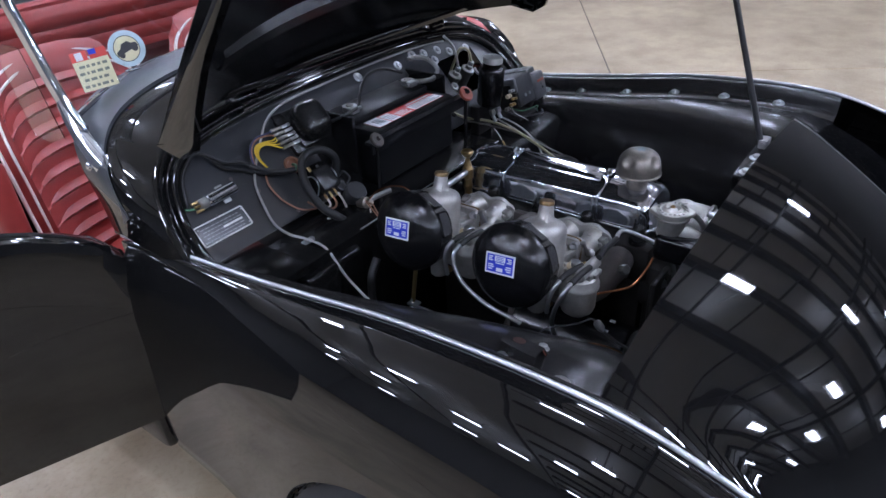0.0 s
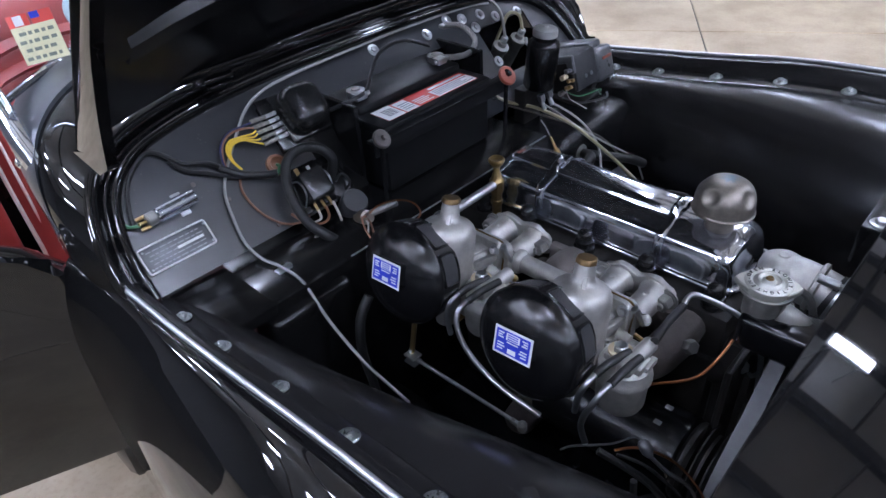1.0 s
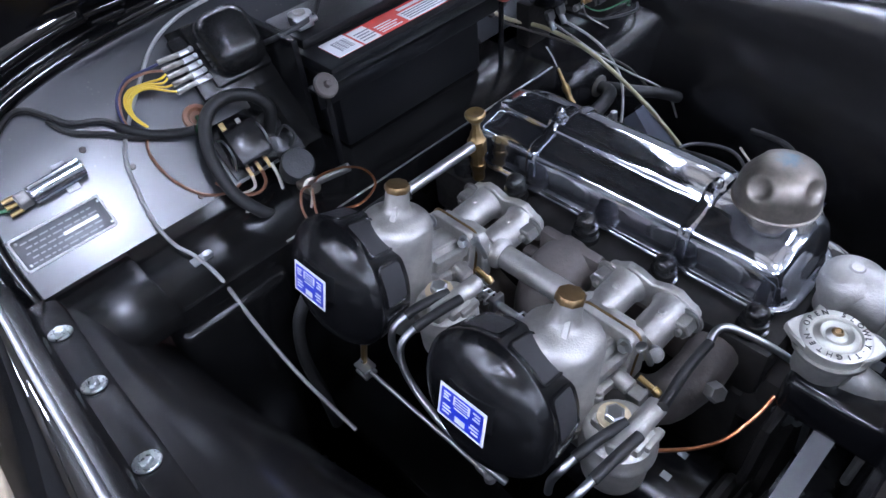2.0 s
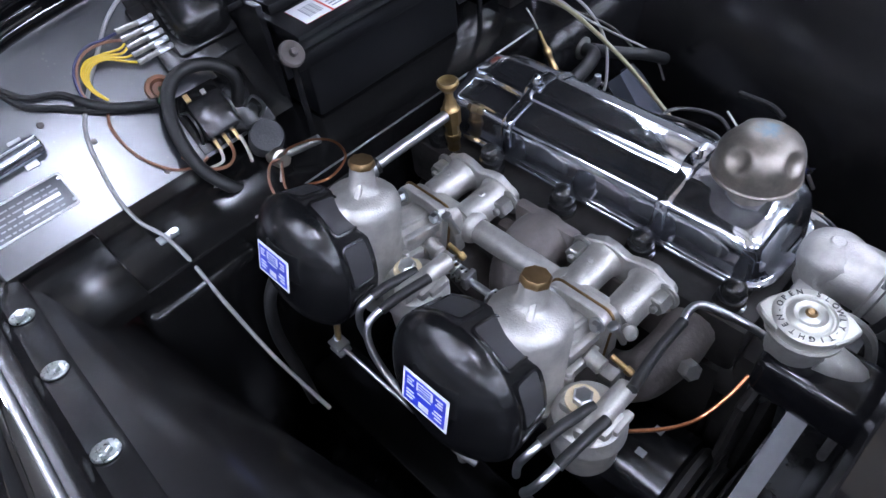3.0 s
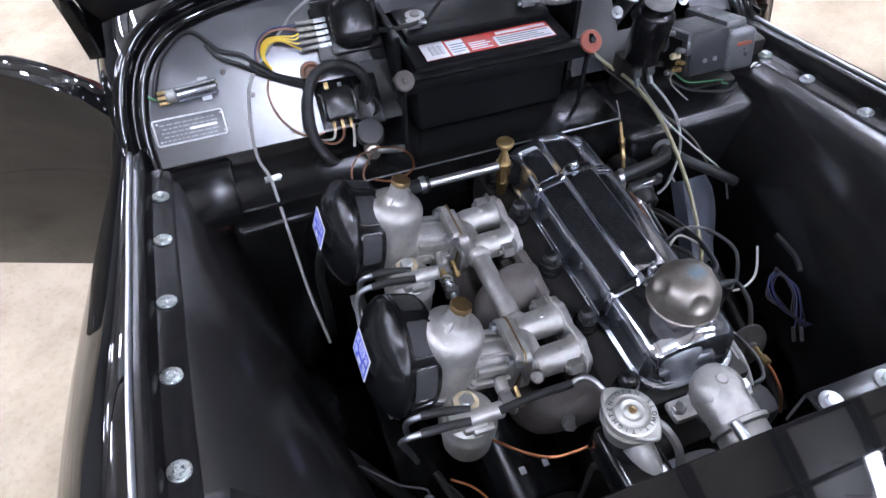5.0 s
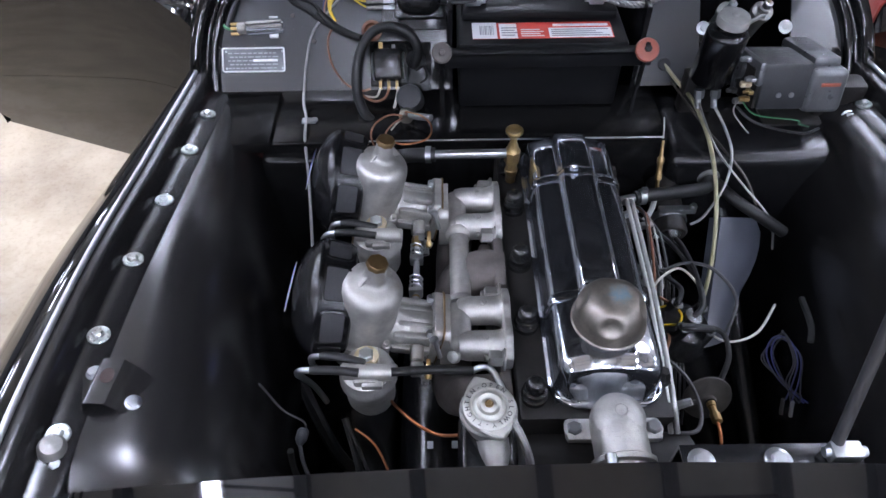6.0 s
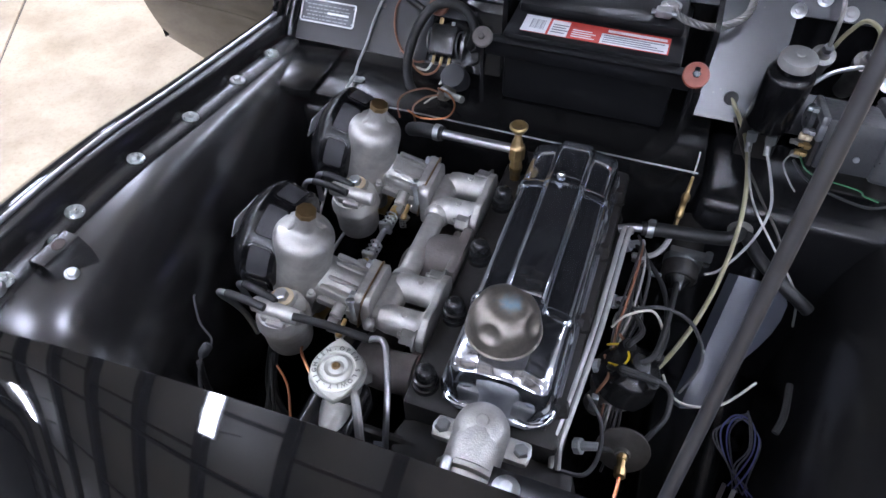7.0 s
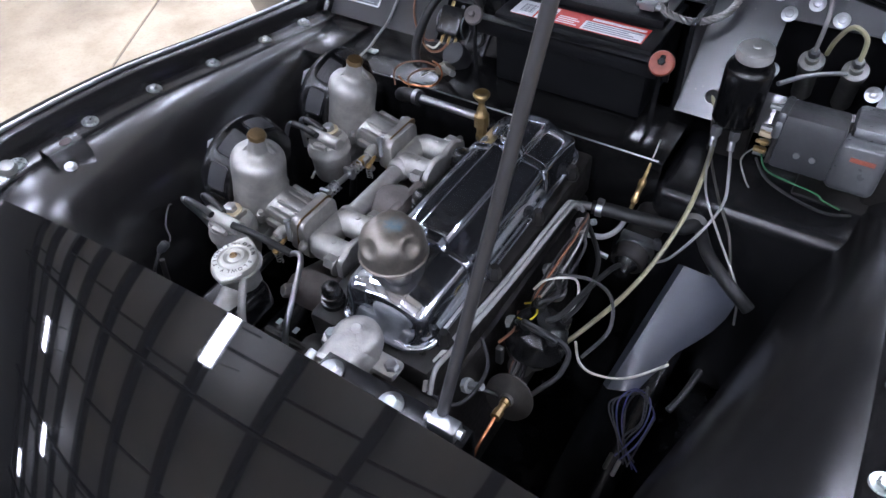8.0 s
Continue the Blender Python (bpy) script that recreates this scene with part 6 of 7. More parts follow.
    part("union", rod((-0.232, 0.600, 0.752), (-0.196, 0.575, 0.765), 0.006, 10, 0.001), DULL, g)
    for pts, mt in (([(-0.240, 0.600, 0.750), (-0.262, 0.585, 0.765), (-0.283, 0.555, 0.772), (-0.290, 0.535, 0.765), (-0.284, 0.525, 0.745)], BROWNWIRE),
                    ([(-0.236, 0.598, 0.755), (-0.236, 0.575, 0.778), (-0.212, 0.560, 0.782), (-0.196, 0.540, 0.778), (-0.202, 0.516, 0.772), (-0.236, 0.500, 0.775), (-0.262, 0.510, 0.776)], COPPER),
                    ([(-0.242, 0.598, 0.748), (-0.258, 0.570, 0.758), (-0.270, 0.548, 0.752), (-0.262, 0.536, 0.735)], BROWNWIRE),
                    ([(-0.244, 0.600, 0.745), (-0.252, 0.585, 0.748), (-0.262, 0.575, 0.742)], WHITEWIRE)):
        part("wire", tube(pts, 0.0015, 7, 6), mt, g)
    # grey cable along the bulkhead, over its clip and down the inner wing
    c = thing("control_cable", (-0.403, 0.598, 0.735), "long grey sheathed cable running round the bulkhead", "cable")
    part("cable", tube([on_slope(0.33, 0.214, 0.004), on_slope(0.265, 0.224, 0.004), on_slope(0.08, 0.229, 0.004), on_slope(-0.09, 0.227, 0.004), on_slope(-0.21, 0.222, 0.005), on_slope(-0.262, 0.212, 0.006), on_slope(-0.298, 0.194, 0.007), on_slope(-0.328, 0.168, 0.008), on_slope(-0.368, 0.130, 0.006), on_slope(-0.396, 0.095, 0.006), on_slope(-0.408, 0.050, 0.005), on_slope(-0.413, 0.010, 0.006), Vector((-0.412, 0.645, 0.746)), Vector((-0.404, 0.610, 0.743)), Vector((-0.401, 0.562, 0.736)), Vector((-0.398, 0.52, 0.685)), Vector((-0.394, 0.46, 0.64)), Vector((-0.389, 0.415, 0.618)), Vector((-0.384, 0.378, 0.600))], 0.0024, 7, 8), GREYWIRE, c)
    part("clip", join(block((-0.412, 0.603, 0.735), (-0.388, 0.617, 0.7375), 0.001), lathe((-0.391, 0.610, 0.7372), (0, 0, 1), [(0, 0.006), (0.002, 0.0055)], 12)), STEEL, c)
    for x, s in ((-0.001, 0.213), (0.134, 0.202), (0.20, 0.214), (0.262, 0.178), (0.268, 0.094), (0.293, 0.200), (0.332, 0.184), (0.408, 0.094), (0.400, 0.176), (0.24, 0.205)):
        b = single("panel_bolt", join(lathe(on_slope(x, s, 0.0002), BN, [(0, 0.0115), (0.0016, 0.0115), (0.002, 0.0105)], 20), lathe(on_slope(x, s, 0.002), BN, [(0, 0.0064), (0.004, 0.0064), (0.005, 0.005)], 6)), STEEL, "zinc bolt and washer on the bulkhead", "bolt", "bulkhead bolts")
    for x, s in ((-0.348, 0.012), (-0.395, 0.082), (-0.43, 0.125)):
        single("rivet", lathe(on_slope(x, s, 0.0002), BN, [(0, 0.004), (0.0015, 0.0035), (0.002, 0.0)], 10), IRON, "small rusty screw on the bulkhead", "screw", "bulkhead screws")


bulkhead_things()


# ---- brake reservoir, wiper motor and pipes beside the battery ----
def brake_side():
    r = thing("fluid_reservoir", (0.252, 0.625, 0.715), "tall black fluid reservoir with a ribbed grey cap", "reservoir")
    ax = Vector((0.02, -0.10, 1)).normalized()
    part("can", lathe((0.252, 0.628, 0.790), ax, [(0, 0.019), (0.004, 0.028), (0.010, 0.0315), (0.092, 0.0315), (0.097, 0.0295), (0.101, 0.0225), (0.109, 0.0225)], 32), FILTERBLACK, r, "glossy black can")
    part("cap", lathe(Vector((0.252, 0.628, 0.790)) + ax * 0.109, ax, [(0, 0.0225), (0.001, 0.0240), (0.010, 0.0240), (0.012, 0.0228), (0.0135, 0.0228), (0.0145, 0.0195), (0.0155, 0.0180), (0.0165, 0.006), (0.0185, 0.005), (0.019, 0.0)], 36), PIPEGREY, r, "ribbed grey metal cap")
    part("bracket", block((0.225, 0.640, 0.715), (0.280, 0.668, 0.79), 0.004), BLACKIRON, r)
    for x in (0.236, 0.262):
        part("union", join(hexa((x, 0.610, 0.786), (0.1, -0.3, -1), 0.008, 0.014), rod((x, 0.607, 0.772), (x + 0.002, 0.60, 0.758), 0.005, 8)), STEEL, r)
    part("pipe", tube([(0.237, 0.608, 0.770), (0.245, 0.560, 0.750), (0.262, 0.525, 0.725), (0.300, 0.49, 0.690), (0.345, 0.45, 0.65), (0.36, 0.43, 0.60)], 0.0017, 7, 8), DULL, r, "thin grey brake pipe")
    part("pipe", tube([(0.263, 0.603, 0.762), (0.276, 0.565, 0.745), (0.285, 0.53, 0.72), (0.272, 0.49, 0.69), (0.245, 0.465, 0.645), (0.225, 0.46, 0.63)], 0.0022, 7, 8), GREYWIRE, r, "pale grey pipe")
    h = thing("drain_hose", (0.20, 0.32, 0.62), "yellowed clear hose hanging from the bulkhead", "hose")
    part("hose", tube([on_slope(0.203, 0.035, 0.002), Vector((0.222, 0.675, 0.758)), Vector((0.236, 0.62, 0.756)), Vector((0.245, 0.55, 0.742)), Vector((0.247, 0.49, 0.718)), Vector((0.238, 0.42, 0.690)), Vector((0.221, 0.355, 0.665)), Vector((0.196, 0.295, 0.645)), Vector((0.172, 0.26, 0.62))], 0.0033, 8, 10), OLIVEHOSE, h)
    part("grommet", lathe(on_slope(0.203, 0.035, 0.0), BN, [(0, 0.011), (0.004, 0.010), (0.005, 0.006)], 16), RUBBER, h)
    part("strap", tube([on_slope(0.215, 0.006, 0.004), Vector((0.24, 0.60, 0.742)), Vector((0.275, 0.54, 0.72)), Vector((0.31, 0.50, 0.69)), Vector((0.335, 0.46, 0.64))], 0.0020, 7, 8), RUSTGREY, h)
    # pedal box behind the opening
    p = thing("brake_cylinders", (0.34, 0.75, 0.78), "pair of small brake cylinders in the bulkhead opening", "cylinder")
    for x in (0.315, 0.375):
        part("cylinder", lathe((x, 0.790, 0.80), (0, -0.5, 0.87), [(-0.06, 0.015), (0.02, 0.015), (0.024, 0.018), (0.034, 0.018), (0.036, 0.010), (0.044, 0.009)], 18), DULL, p)
        part("union", hexa((x, 0.766, 0.842), (0, -0.5, 0.87), 0.008, 0.010), STEEL, p)
    part("pipe", tube([(0.315, 0.763, 0.850), (0.315, 0.775, 0.90), (0.305, 0.80, 0.93)], 0.0032, 6, 8), DULL, p)
    part("pipe", tube([(0.375, 0.763, 0.850), (0.372, 0.770, 0.880), (0.350, 0.780, 0.888), (0.335, 0.788, 0.86), (0.33, 0.80, 0.83)], 0.0035, 6, 8), OLIVEHOSE, p)
    part("pipe", tube([(0.290, 0.66, 0.845), (0.320, 0.705, 0.842), (0.352, 0.735, 0.838), (0.366, 0.745, 0.836)], 0.0034, 6, 8), STEEL, p, "bright metal pipe")
    # wiper motor
    m = thing("wiper_motor", (0.42, 0.64, 0.715), "grey box-shaped wiper motor with a crackle finish", "motor")
    tilt = Matrix.Translation((0.368, 0.628, 0.803)) @ Matrix.Rotation(radians(-16), 4, "X")
    part("body", block((-0.050, -0.045, -0.045), (0.026, 0.045, 0.030), 0.006, tilt), GREYCASE, m, "dark grey motor body")
    part("gear_case", join(block((0.022, -0.050, -0.050), (0.082, 0.046, 0.020), 0.010, tilt, 3), block((0.03, -0.03, 0.012), (0.075, 0.090, 0.034), 0.008, tilt)), MOTORGREY, m, "pale grey gear case")
    face = tilt.to_3x3() @ Vector((-1, 0, 0))
    part("end_plate", join(block((-0.060, -0.047, 0.016), (-0.048, 0.047, 0.032), 0.005, tilt), block((-0.060, 0.030, -0.046), (-0.048, 0.047, 0.020), 0.005, tilt), block((-0.060, -0.047, -0.006), (-0.048, -0.030, 0.020), 0.005, tilt),
                           lathe(tilt @ Vector((-0.049, 0.026, 0.004)), face, [(0, 0.020), (0.014, 0.019), (0.018, 0.014), (0.019, 0.0)], 20)), MOTORGREY, m, "worn grey end plate")
    part("brush_recess", block((-0.056, -0.040, -0.044), (-0.049, 0.034, 0.018), 0.002, tilt), BLACKIRON, m, "dark open brush recess")
    bits = ((-0.032, -0.030, BRASS, 0.0045), (-0.038, 0.004, STEEL, 0.004), (-0.014, -0.040, DULL, 0.005), (-0.008, 0.026, STEEL, 0.004), (-0.026, -0.008, CREAM, 0.0055), (-0.040, -0.016, BRASS, 0.003), (0.018, -0.034, DULL, 0.004))
    for dy, dz, mt, rr in bits:
        part("brush_gear", join(rod(tilt @ Vector((-0.075, dy, dz)), tilt @ Vector((-0.058, dy, dz)), rr, 8, 0.001), block((-0.068, dy - 0.007, dz - 0.003), (-0.060, dy + 0.009, dz + 0.003), 0.001, tilt)), mt, m)
    part("lead", tube([tilt @ Vector((-0.074, -0.032, -0.030)), tilt @ Vector((-0.084, -0.044, -0.046)), tilt @ Vector((-0.070, -0.058, -0.066)), tilt @ Vector((-0.060, -0.062, -0.076))], 0.0012, 6, 6), DULL, m)
    part("mark", block((0.040, -0.051, -0.006), (0.070, -0.0495, 0.000), 0.0005, tilt), REDPAINT, m, "faded red mark")
    for dx in (-0.020, 0.000):
        part("screw", lathe(tilt @ Vector((dx, -0.045, -0.020)), tilt.to_3x3() @ Vector((0, -1, 0)), [(0, 0.0045), (0.002, 0.004)], 10), STEEL, m)
    part("mount", join(block((0.36, 0.60, 0.705), (0.52, 0.68, 0.722), 0.004), block((0.445, 0.62, 0.715), (0.52, 0.66, 0.78), 0.008)), BLACKIRON, m)
    part("bolt", hexa((0.488, 0.592, 0.740), (0, -0.8, 0.6), 0.008, 0.008, 0.012), STEEL, m)
    part("lead", tube([(0.303, 0.600, 0.775), (0.322, 0.575, 0.762), (0.385, 0.565, 0.758), (0.40, 0.575, 0.742), (0.425, 0.585, 0.728)], 0.0013, 6, 6), GREENWIRE, m)
    part("lead", tube([(0.300, 0.600, 0.760), (0.33, 0.575, 0.745), (0.40, 0.560, 0.735), (0.44, 0.58, 0.728)], 0.0022, 6, 6), RUBBER, m)
    # cable with the brass end
    b = thing("throttle_cable", (0.168, 0.52, 0.66), "brass cable end standing behind the rocker cover", "cable")
    part("brass_end", lathe((0.166, 0.492, 0.675), (0.005, 0.042, 0.062), [(0, 0.0032), (0.018, 0.0032), (0.020, 0.0055), (0.028, 0.0055), (0.030, 0.0045), (0.044, 0.0045), (0.046, 0.0060), (0.054, 0.0060), (0.058, 0.003), (0.082, 0.002)], 10), BRASS, b)
    part("inner_wire", tube([(0.171, 0.54, 0.745), (0.172, 0.550, 0.758), (0.172, 0.562, 0.770)], 0.0011, 5, 6), DULL, b)
    part("sheath", tube([(0.166, 0.492, 0.676), (0.160, 0.475, 0.655), (0.145, 0.455, 0.648), (0.118, 0.44, 0.655)], 0.0044, 6, 8), GREYWIRE, b)


brake_side()


# ---- distributor side of the engine ----


def distributor_side():
    d = thing("distributor", (0.148, 0.215, 0.56), "black distributor cap with plug leads", "distributor")
    tilt = Vector((0.25, -0.05, 0.96)).normalized()
    base = Vector((0.134, 0.240, 0.607))
    part("body", lathe(base, tilt, [(-0.06, 0.018), (0, 0.020), (0.004, 0.034), (0.034, 0.036)], 26), DULL, d)
    part("cap", lathe(base + tilt * 0.034, tilt, [(0, 0.043), (0.006, 0.043), (0.010, 0.040), (0.032, 0.036), (0.038, 0.031), (0.042, 0.013), (0.054, 0.012), (0.055, 0.0)], 28), PLASTIC, d, "black moulded cap")
    u, v, _ = axes_for(tilt)
    towers = []
    for k in range(4):
        a = radians(45 + 90 * k)
        c = base + tilt * 0.062 + (math.cos(a) * u + math.sin(a) * v) * 0.027
        towers.append(c + tilt * 0.022)
        part("tower", lathe(c, tilt, [(0, 0.0110), (0.016, 0.0100), (0.024, 0.0090)], 12), PLASTIC, d)
    part("clip", block((0.108, 0.188, 0.622), (0.118, 0.197, 0.655), 0.002), STEEL, d)
    part("vacuum_disc", lathe((0.158, 0.138, 0.650), (0.02, -0.88, 0.42), [(-0.010, 0.010), (-0.002, 0.026), (0, 0.0305), (0.0022, 0.0322), (0.0045, 0.0316), (0.0060, 0.0262), (0.0080, 0.0160), (0.0105, 0.0095), (0.0150, 0.0078)], 36), RUSTGREY, d, "dull grey-brown vacuum advance disc")
    part("vacuum_union", lathe((0.1585, 0.126, 0.656), (0.02, -0.92, 0.1), [(0, 0.0062), (0.006, 0.0062), (0.007, 0.0050), (0.016, 0.0050), (0.017, 0.0068), (0.028, 0.0068), (0.029, 0.0040)], 8), BRASS, d, "brass pipe union")
    part("vacuum_pipe", tube([(0.159, 0.100, 0.659), (0.159, 0.082, 0.656), (0.157, 0.06, 0.645), (0.155, 0.045, 0.62)], 0.0022, 6, 8), COPPER, d)
    ends = [(0.118, 0.12, 0.665), (0.118, 0.235, 0.665), (0.118, 0.345, 0.665), (0.118, 0.455, 0.665)]
    order = sorted(towers, key=lambda q: q.y)
    mids = [[(0.192, 0.222, 0.676), (0.200, 0.196, 0.664), (0.190, 0.172, 0.655), (0.165, 0.140, 0.645)], [(0.128, 0.217, 0.690)], [(0.150, 0.285, 0.690), (0.130, 0.320, 0.682)], [(0.180, 0.300, 0.685), (0.165, 0.385, 0.670)]]
    for t, m, e in zip(order, mids, ends):
        part("plug_lead", tube([t, t + tilt * 0.006, *m, e], 0.0036, 8, 8), RUBBER, d)
    part("coil_lead", tube([base + tilt * 0.087, (0.170, 0.250, 0.698), (0.178, 0.31, 0.69), (0.184, 0.38, 0.665), (0.187, 0.415, 0.645)], 0.0040, 8, 8), RUBBER, d)
    for k, e in enumerate(ends):
        part("spark_plug", join(lathe((0.104, e[1], 0.655), (0.6, 0, 0.4), [(0, 0.010), (0.008, 0.010), (0.009, 0.006), (0.03, 0.005)], 8)), PALEGREY, d)
    # loose wires
    for pts, mt, rr in (([(0.112, 0.288, 0.675), (0.125, 0.301, 0.690), (0.156, 0.320, 0.690), (0.172, 0.298, 0.692), (0.176, 0.274, 0.692), (0.172, 0.256, 0.690)], WHITEWIRE, 0.0019),
                        ([(0.190, 0.262, 0.640), (0.206, 0.241, 0.630), (0.231, 0.234, 0.630), (0.269, 0.250, 0.630), (0.307, 0.295, 0.632)], WHITEWIRE, 0.0018),
                        ([(0.112, 0.335, 0.670), (0.134, 0.321, 0.685), (0.172, 0.334, 0.685), (0.209, 0.320, 0.685), (0.228, 0.272, 0.680), (0.210, 0.232, 0.655)], DARKWIRE, 0.0026),
                        ([(0.112, 0.262, 0.672), (0.130, 0.255, 0.690), (0.140, 0.240, 0.692), (0.134, 0.226, 0.688), (0.118, 0.230, 0.68)], YELLOWWIRE, 0.0014),
                        ([(0.112, 0.245, 0.672), (0.122, 0.216, 0.676), (0.112, 0.190, 0.668)], BROWNWIRE, 0.0021),
                        ([(0.115, 0.30, 0.665), (0.130, 0.272, 0.678), (0.150, 0.262, 0.675)], BROWNWIRE, 0.0024),
                        ([(0.102, 0.165, 0.700), (0.125, 0.140, 0.690), (0.130, 0.100, 0.690), (0.118, 0.072, 0.690), (0.085, 0.065, 0.70)], DARKWIRE, 0.0026)):
        part("wire", tube(pts, rr, 7, 6), mt, d)
    n = thing("engine_loom", (0.13, 0.36, 0.62), "loose thin brown and grey wires beside the rocker cover", "wiring")
    for k, mt in enumerate((DARKWIRE, BROWNWIRE, DARKWIRE, GREYWIRE, RUBBER, DARKWIRE, RUBBER)):
        o = 0.005 * k
        part("wire", tube([(0.118 + 0.3 * o, 0.448 - 0.5 * o, 0.690), (0.124 + o * 0.5, 0.420 - o, 0.704 - 0.2 * o), (0.122 + o * (0.9 if k % 2 else 0.3), 0.375, 0.700 - 0.4 * o), (0.118 + o, 0.330 - o * 0.8, 0.690 - 0.5 * o), (0.116 + o * 0.7, 0.285 - o, 0.672), (0.120 + o, 0.250 - o * 2.0, 0.650 - o), (0.125 + 0.6 * o, 0.205 - 2.4 * o, 0.61 - o)], 0.0017 + 0.0003 * (k % 3), 7, 6), mt, n)
    part("sender", lathe((0.128, 0.322, 0.640), (0.12, 0.10, 0.95), [(0, 0.016), (0.012, 0.017), (0.014, 0.0145), (0.030, 0.0140), (0.038, 0.0115), (0.043, 0.0065), (0.045, 0.0)], 24), DULL, n, "small domed grey sender unit")
    part("clip", block((0.116, 0.392, 0.694), (0.134, 0.400, 0.703), 0.001), STEEL, n)
    c = thing("ignition_coil", (0.19, 0.50, 0.60), "black ignition coil with a plated clamp", "coil")
    part("body", lathe((0.192, 0.515, 0.640), (-0.02, -0.85, -0.2), [(-0.03, 0.026), (0.070, 0.027), (0.074, 0.024)], 24), BLACKIRON, c)
    part("top", lathe((0.190, 0.455, 0.626), (-0.02, -0.9, -0.1), [(0, 0.026), (0.006, 0.026), (0.010, 0.020), (0.024, 0.012), (0.036, 0.010)], 22), PLASTIC, c)
    part("clamp", join(lathe((0.192, 0.478, 0.631), (-0.02, -0.85, -0.2), [(0, 0.0285), (0.012, 0.0285)], 24), block((0.168, 0.462, 0.652), (0.228, 0.474, 0.662), 0.002), hexa((0.222, 0.466, 0.662), (0, 0, 1), 0.006, 0.008)), STEEL, c, "plated clamp")
    part("terminal", rod((0.164, 0.430, 0.636), (0.150, 0.428, 0.640), 0.004, 8), STEEL, c)
    part("mount", block((0.150, 0.49, 0.56), (0.235, 0.518, 0.615), 0.004), BAY, c)
    # twin thin pipes along the rocker cover
    p = thing("pipe_pair", (0.092, 0.26, 0.70), "pair of thin bare steel pipes along the rocker cover", "pipe")
    for dx in (0.0, 0.0075):
        part("pipe", tube([(0.100 + dx, 0.455, 0.685), (0.098 + dx, 0.432, 0.716), (0.095 + dx, 0.40, 0.724), (0.091 + dx, 0.25, 0.724), (0.082 + dx, 0.12, 0.724), (0.079 + dx, 0.085, 0.722), (0.083 + dx, 0.065, 0.70)], 0.0034, 7, 8), PIPEGREY, p)
    part("hose_tail", tube([(0.088, 0.452, 0.690), (0.105, 0.456, 0.695), (0.128, 0.458, 0.697)], 0.006, 6, 10), STEEL, p)
    h = thing("heater_hose", (0.20, 0.50, 0.66), "black rubber heater hose with a plated clip", "hose")
    part("hose", tube([(0.120, 0.457, 0.697), (0.150, 0.462, 0.698), (0.200, 0.472, 0.694), (0.245, 0.492, 0.684), (0.262, 0.53, 0.672)], 0.0105, 7, 12), RUBBER, h)
    part("hose_clip", join(lathe((0.127, 0.458, 0.697), (1, 0.1, 0), [(0, 0.0122), (0.009, 0.0122)], 16), block((0.127, 0.454, 0.707), (0.137, 0.462, 0.716), 0.002)), STEEL, h)
    part("outlet", lathe((0.258, 0.524, 0.676), (0, -1, 0), [(-0.004, 0.018), (0.004, 0.018), (0.006, 0.014)], 18), DULL, h)
    part("tail", tube([(0.262, 0.53, 0.672), (0.29, 0.48, 0.668), (0.33, 0.45, 0.655), (0.37, 0.44, 0.63)], 0.0095, 7, 10), RUBBER, h)
    g = thing("steering_shroud", (0.29, 0.40, 0.50), "blue-grey painted sheet shroud beside the steering column", "shroud")
    a, b2, cc, dd = Vector((0.268, 0.458, 0.648)), Vector((0.352, 0.485, 0.616)), Vector((0.276, 0.310, 0.522)), Vector((0.236, 0.298, 0.513))
    rows = []
    for i in range(9):
        t = i / 8
        l, r = a.lerp(dd, t), b2.lerp(cc, t)
        r += (r - l).normalized() * (0.016 * math.sin(math.pi * min(1.0, t * 1.6)) - 0.012 * max(0.0, 1 - 8 * t) ** 2)
        nrm = Vector((0.43, -0.61, 0.66))
        rows.append([l - nrm * 0.022, l - nrm * 0.006, l + nrm * 0.002] + [l.lerp(r, k / 6) + nrm * (0.004 + 0.004 * math.sin(k / 6 * math.pi)) for k in range(1, 6)] + [r + nrm * 0.001, r - nrm * 0.006, r - nrm * 0.022])
    part("shell", sheet(rows, 0.002), BLUEGREY, g)
    part("column", rod((0.30, 0.56, 0.60), (0.285, 0.10, 0.44), 0.016, 16), BAY, g)
    # bunch of violet wires at the inner wing
    w = thing("wire_bunch", (0.31, 0.20, 0.58), "loose bunch of violet and black wires by the inner wing", "wiring")
    for k in range(5):
        o, e = 0.006 * k, (0.0, 0.008, -0.005, 0.011, -0.009)[k]
        part("wire", tube([(0.325 - o, 0.16, 0.585), (0.290, 0.185 + e, 0.600 + 0.4 * o), (0.272 + e, 0.215 + 0.5 * e, 0.622), (0.284 + 0.5 * o, 0.236 - 0.5 * e, 0.636 + 0.5 * e), (0.306 + e, 0.232 - 0.8 * e, 0.634 - e), (0.312 + 0.6 * e, 0.205, 0.622), (0.304 + e, 0.182, 0.604), (0.294 + o, 0.164 - 0.5 * e, 0.588)], 0.0011, 7, 6), (BLUEWIRE, BLUEWIRE, RUBBER, RUBBER, RUBBER)[k], w)
    for k in range(2):
        part("bullet", rod((0.290 + 0.012 * k, 0.165 - 0.004 * k, 0.590), (0.288 + 0.012 * k, 0.150 - 0.004 * k, 0.572), 0.0028, 8, 0.001), (RUSTGREY, DULL)[k], w)
    part("post", tube([(0.345, 0.30, 0.64), (0.338, 0.25, 0.645), (0.330, 0.225, 0.64)], 0.0045, 6, 8), RUBBER, w)


distributor_side()


# ---- front corner, dynamo, fan belt, small parts on the inner wing ----
PRIMER = material("red_primer", (0.24, 0.045, 0.02), 0.6, vary=0.3, scale=90)
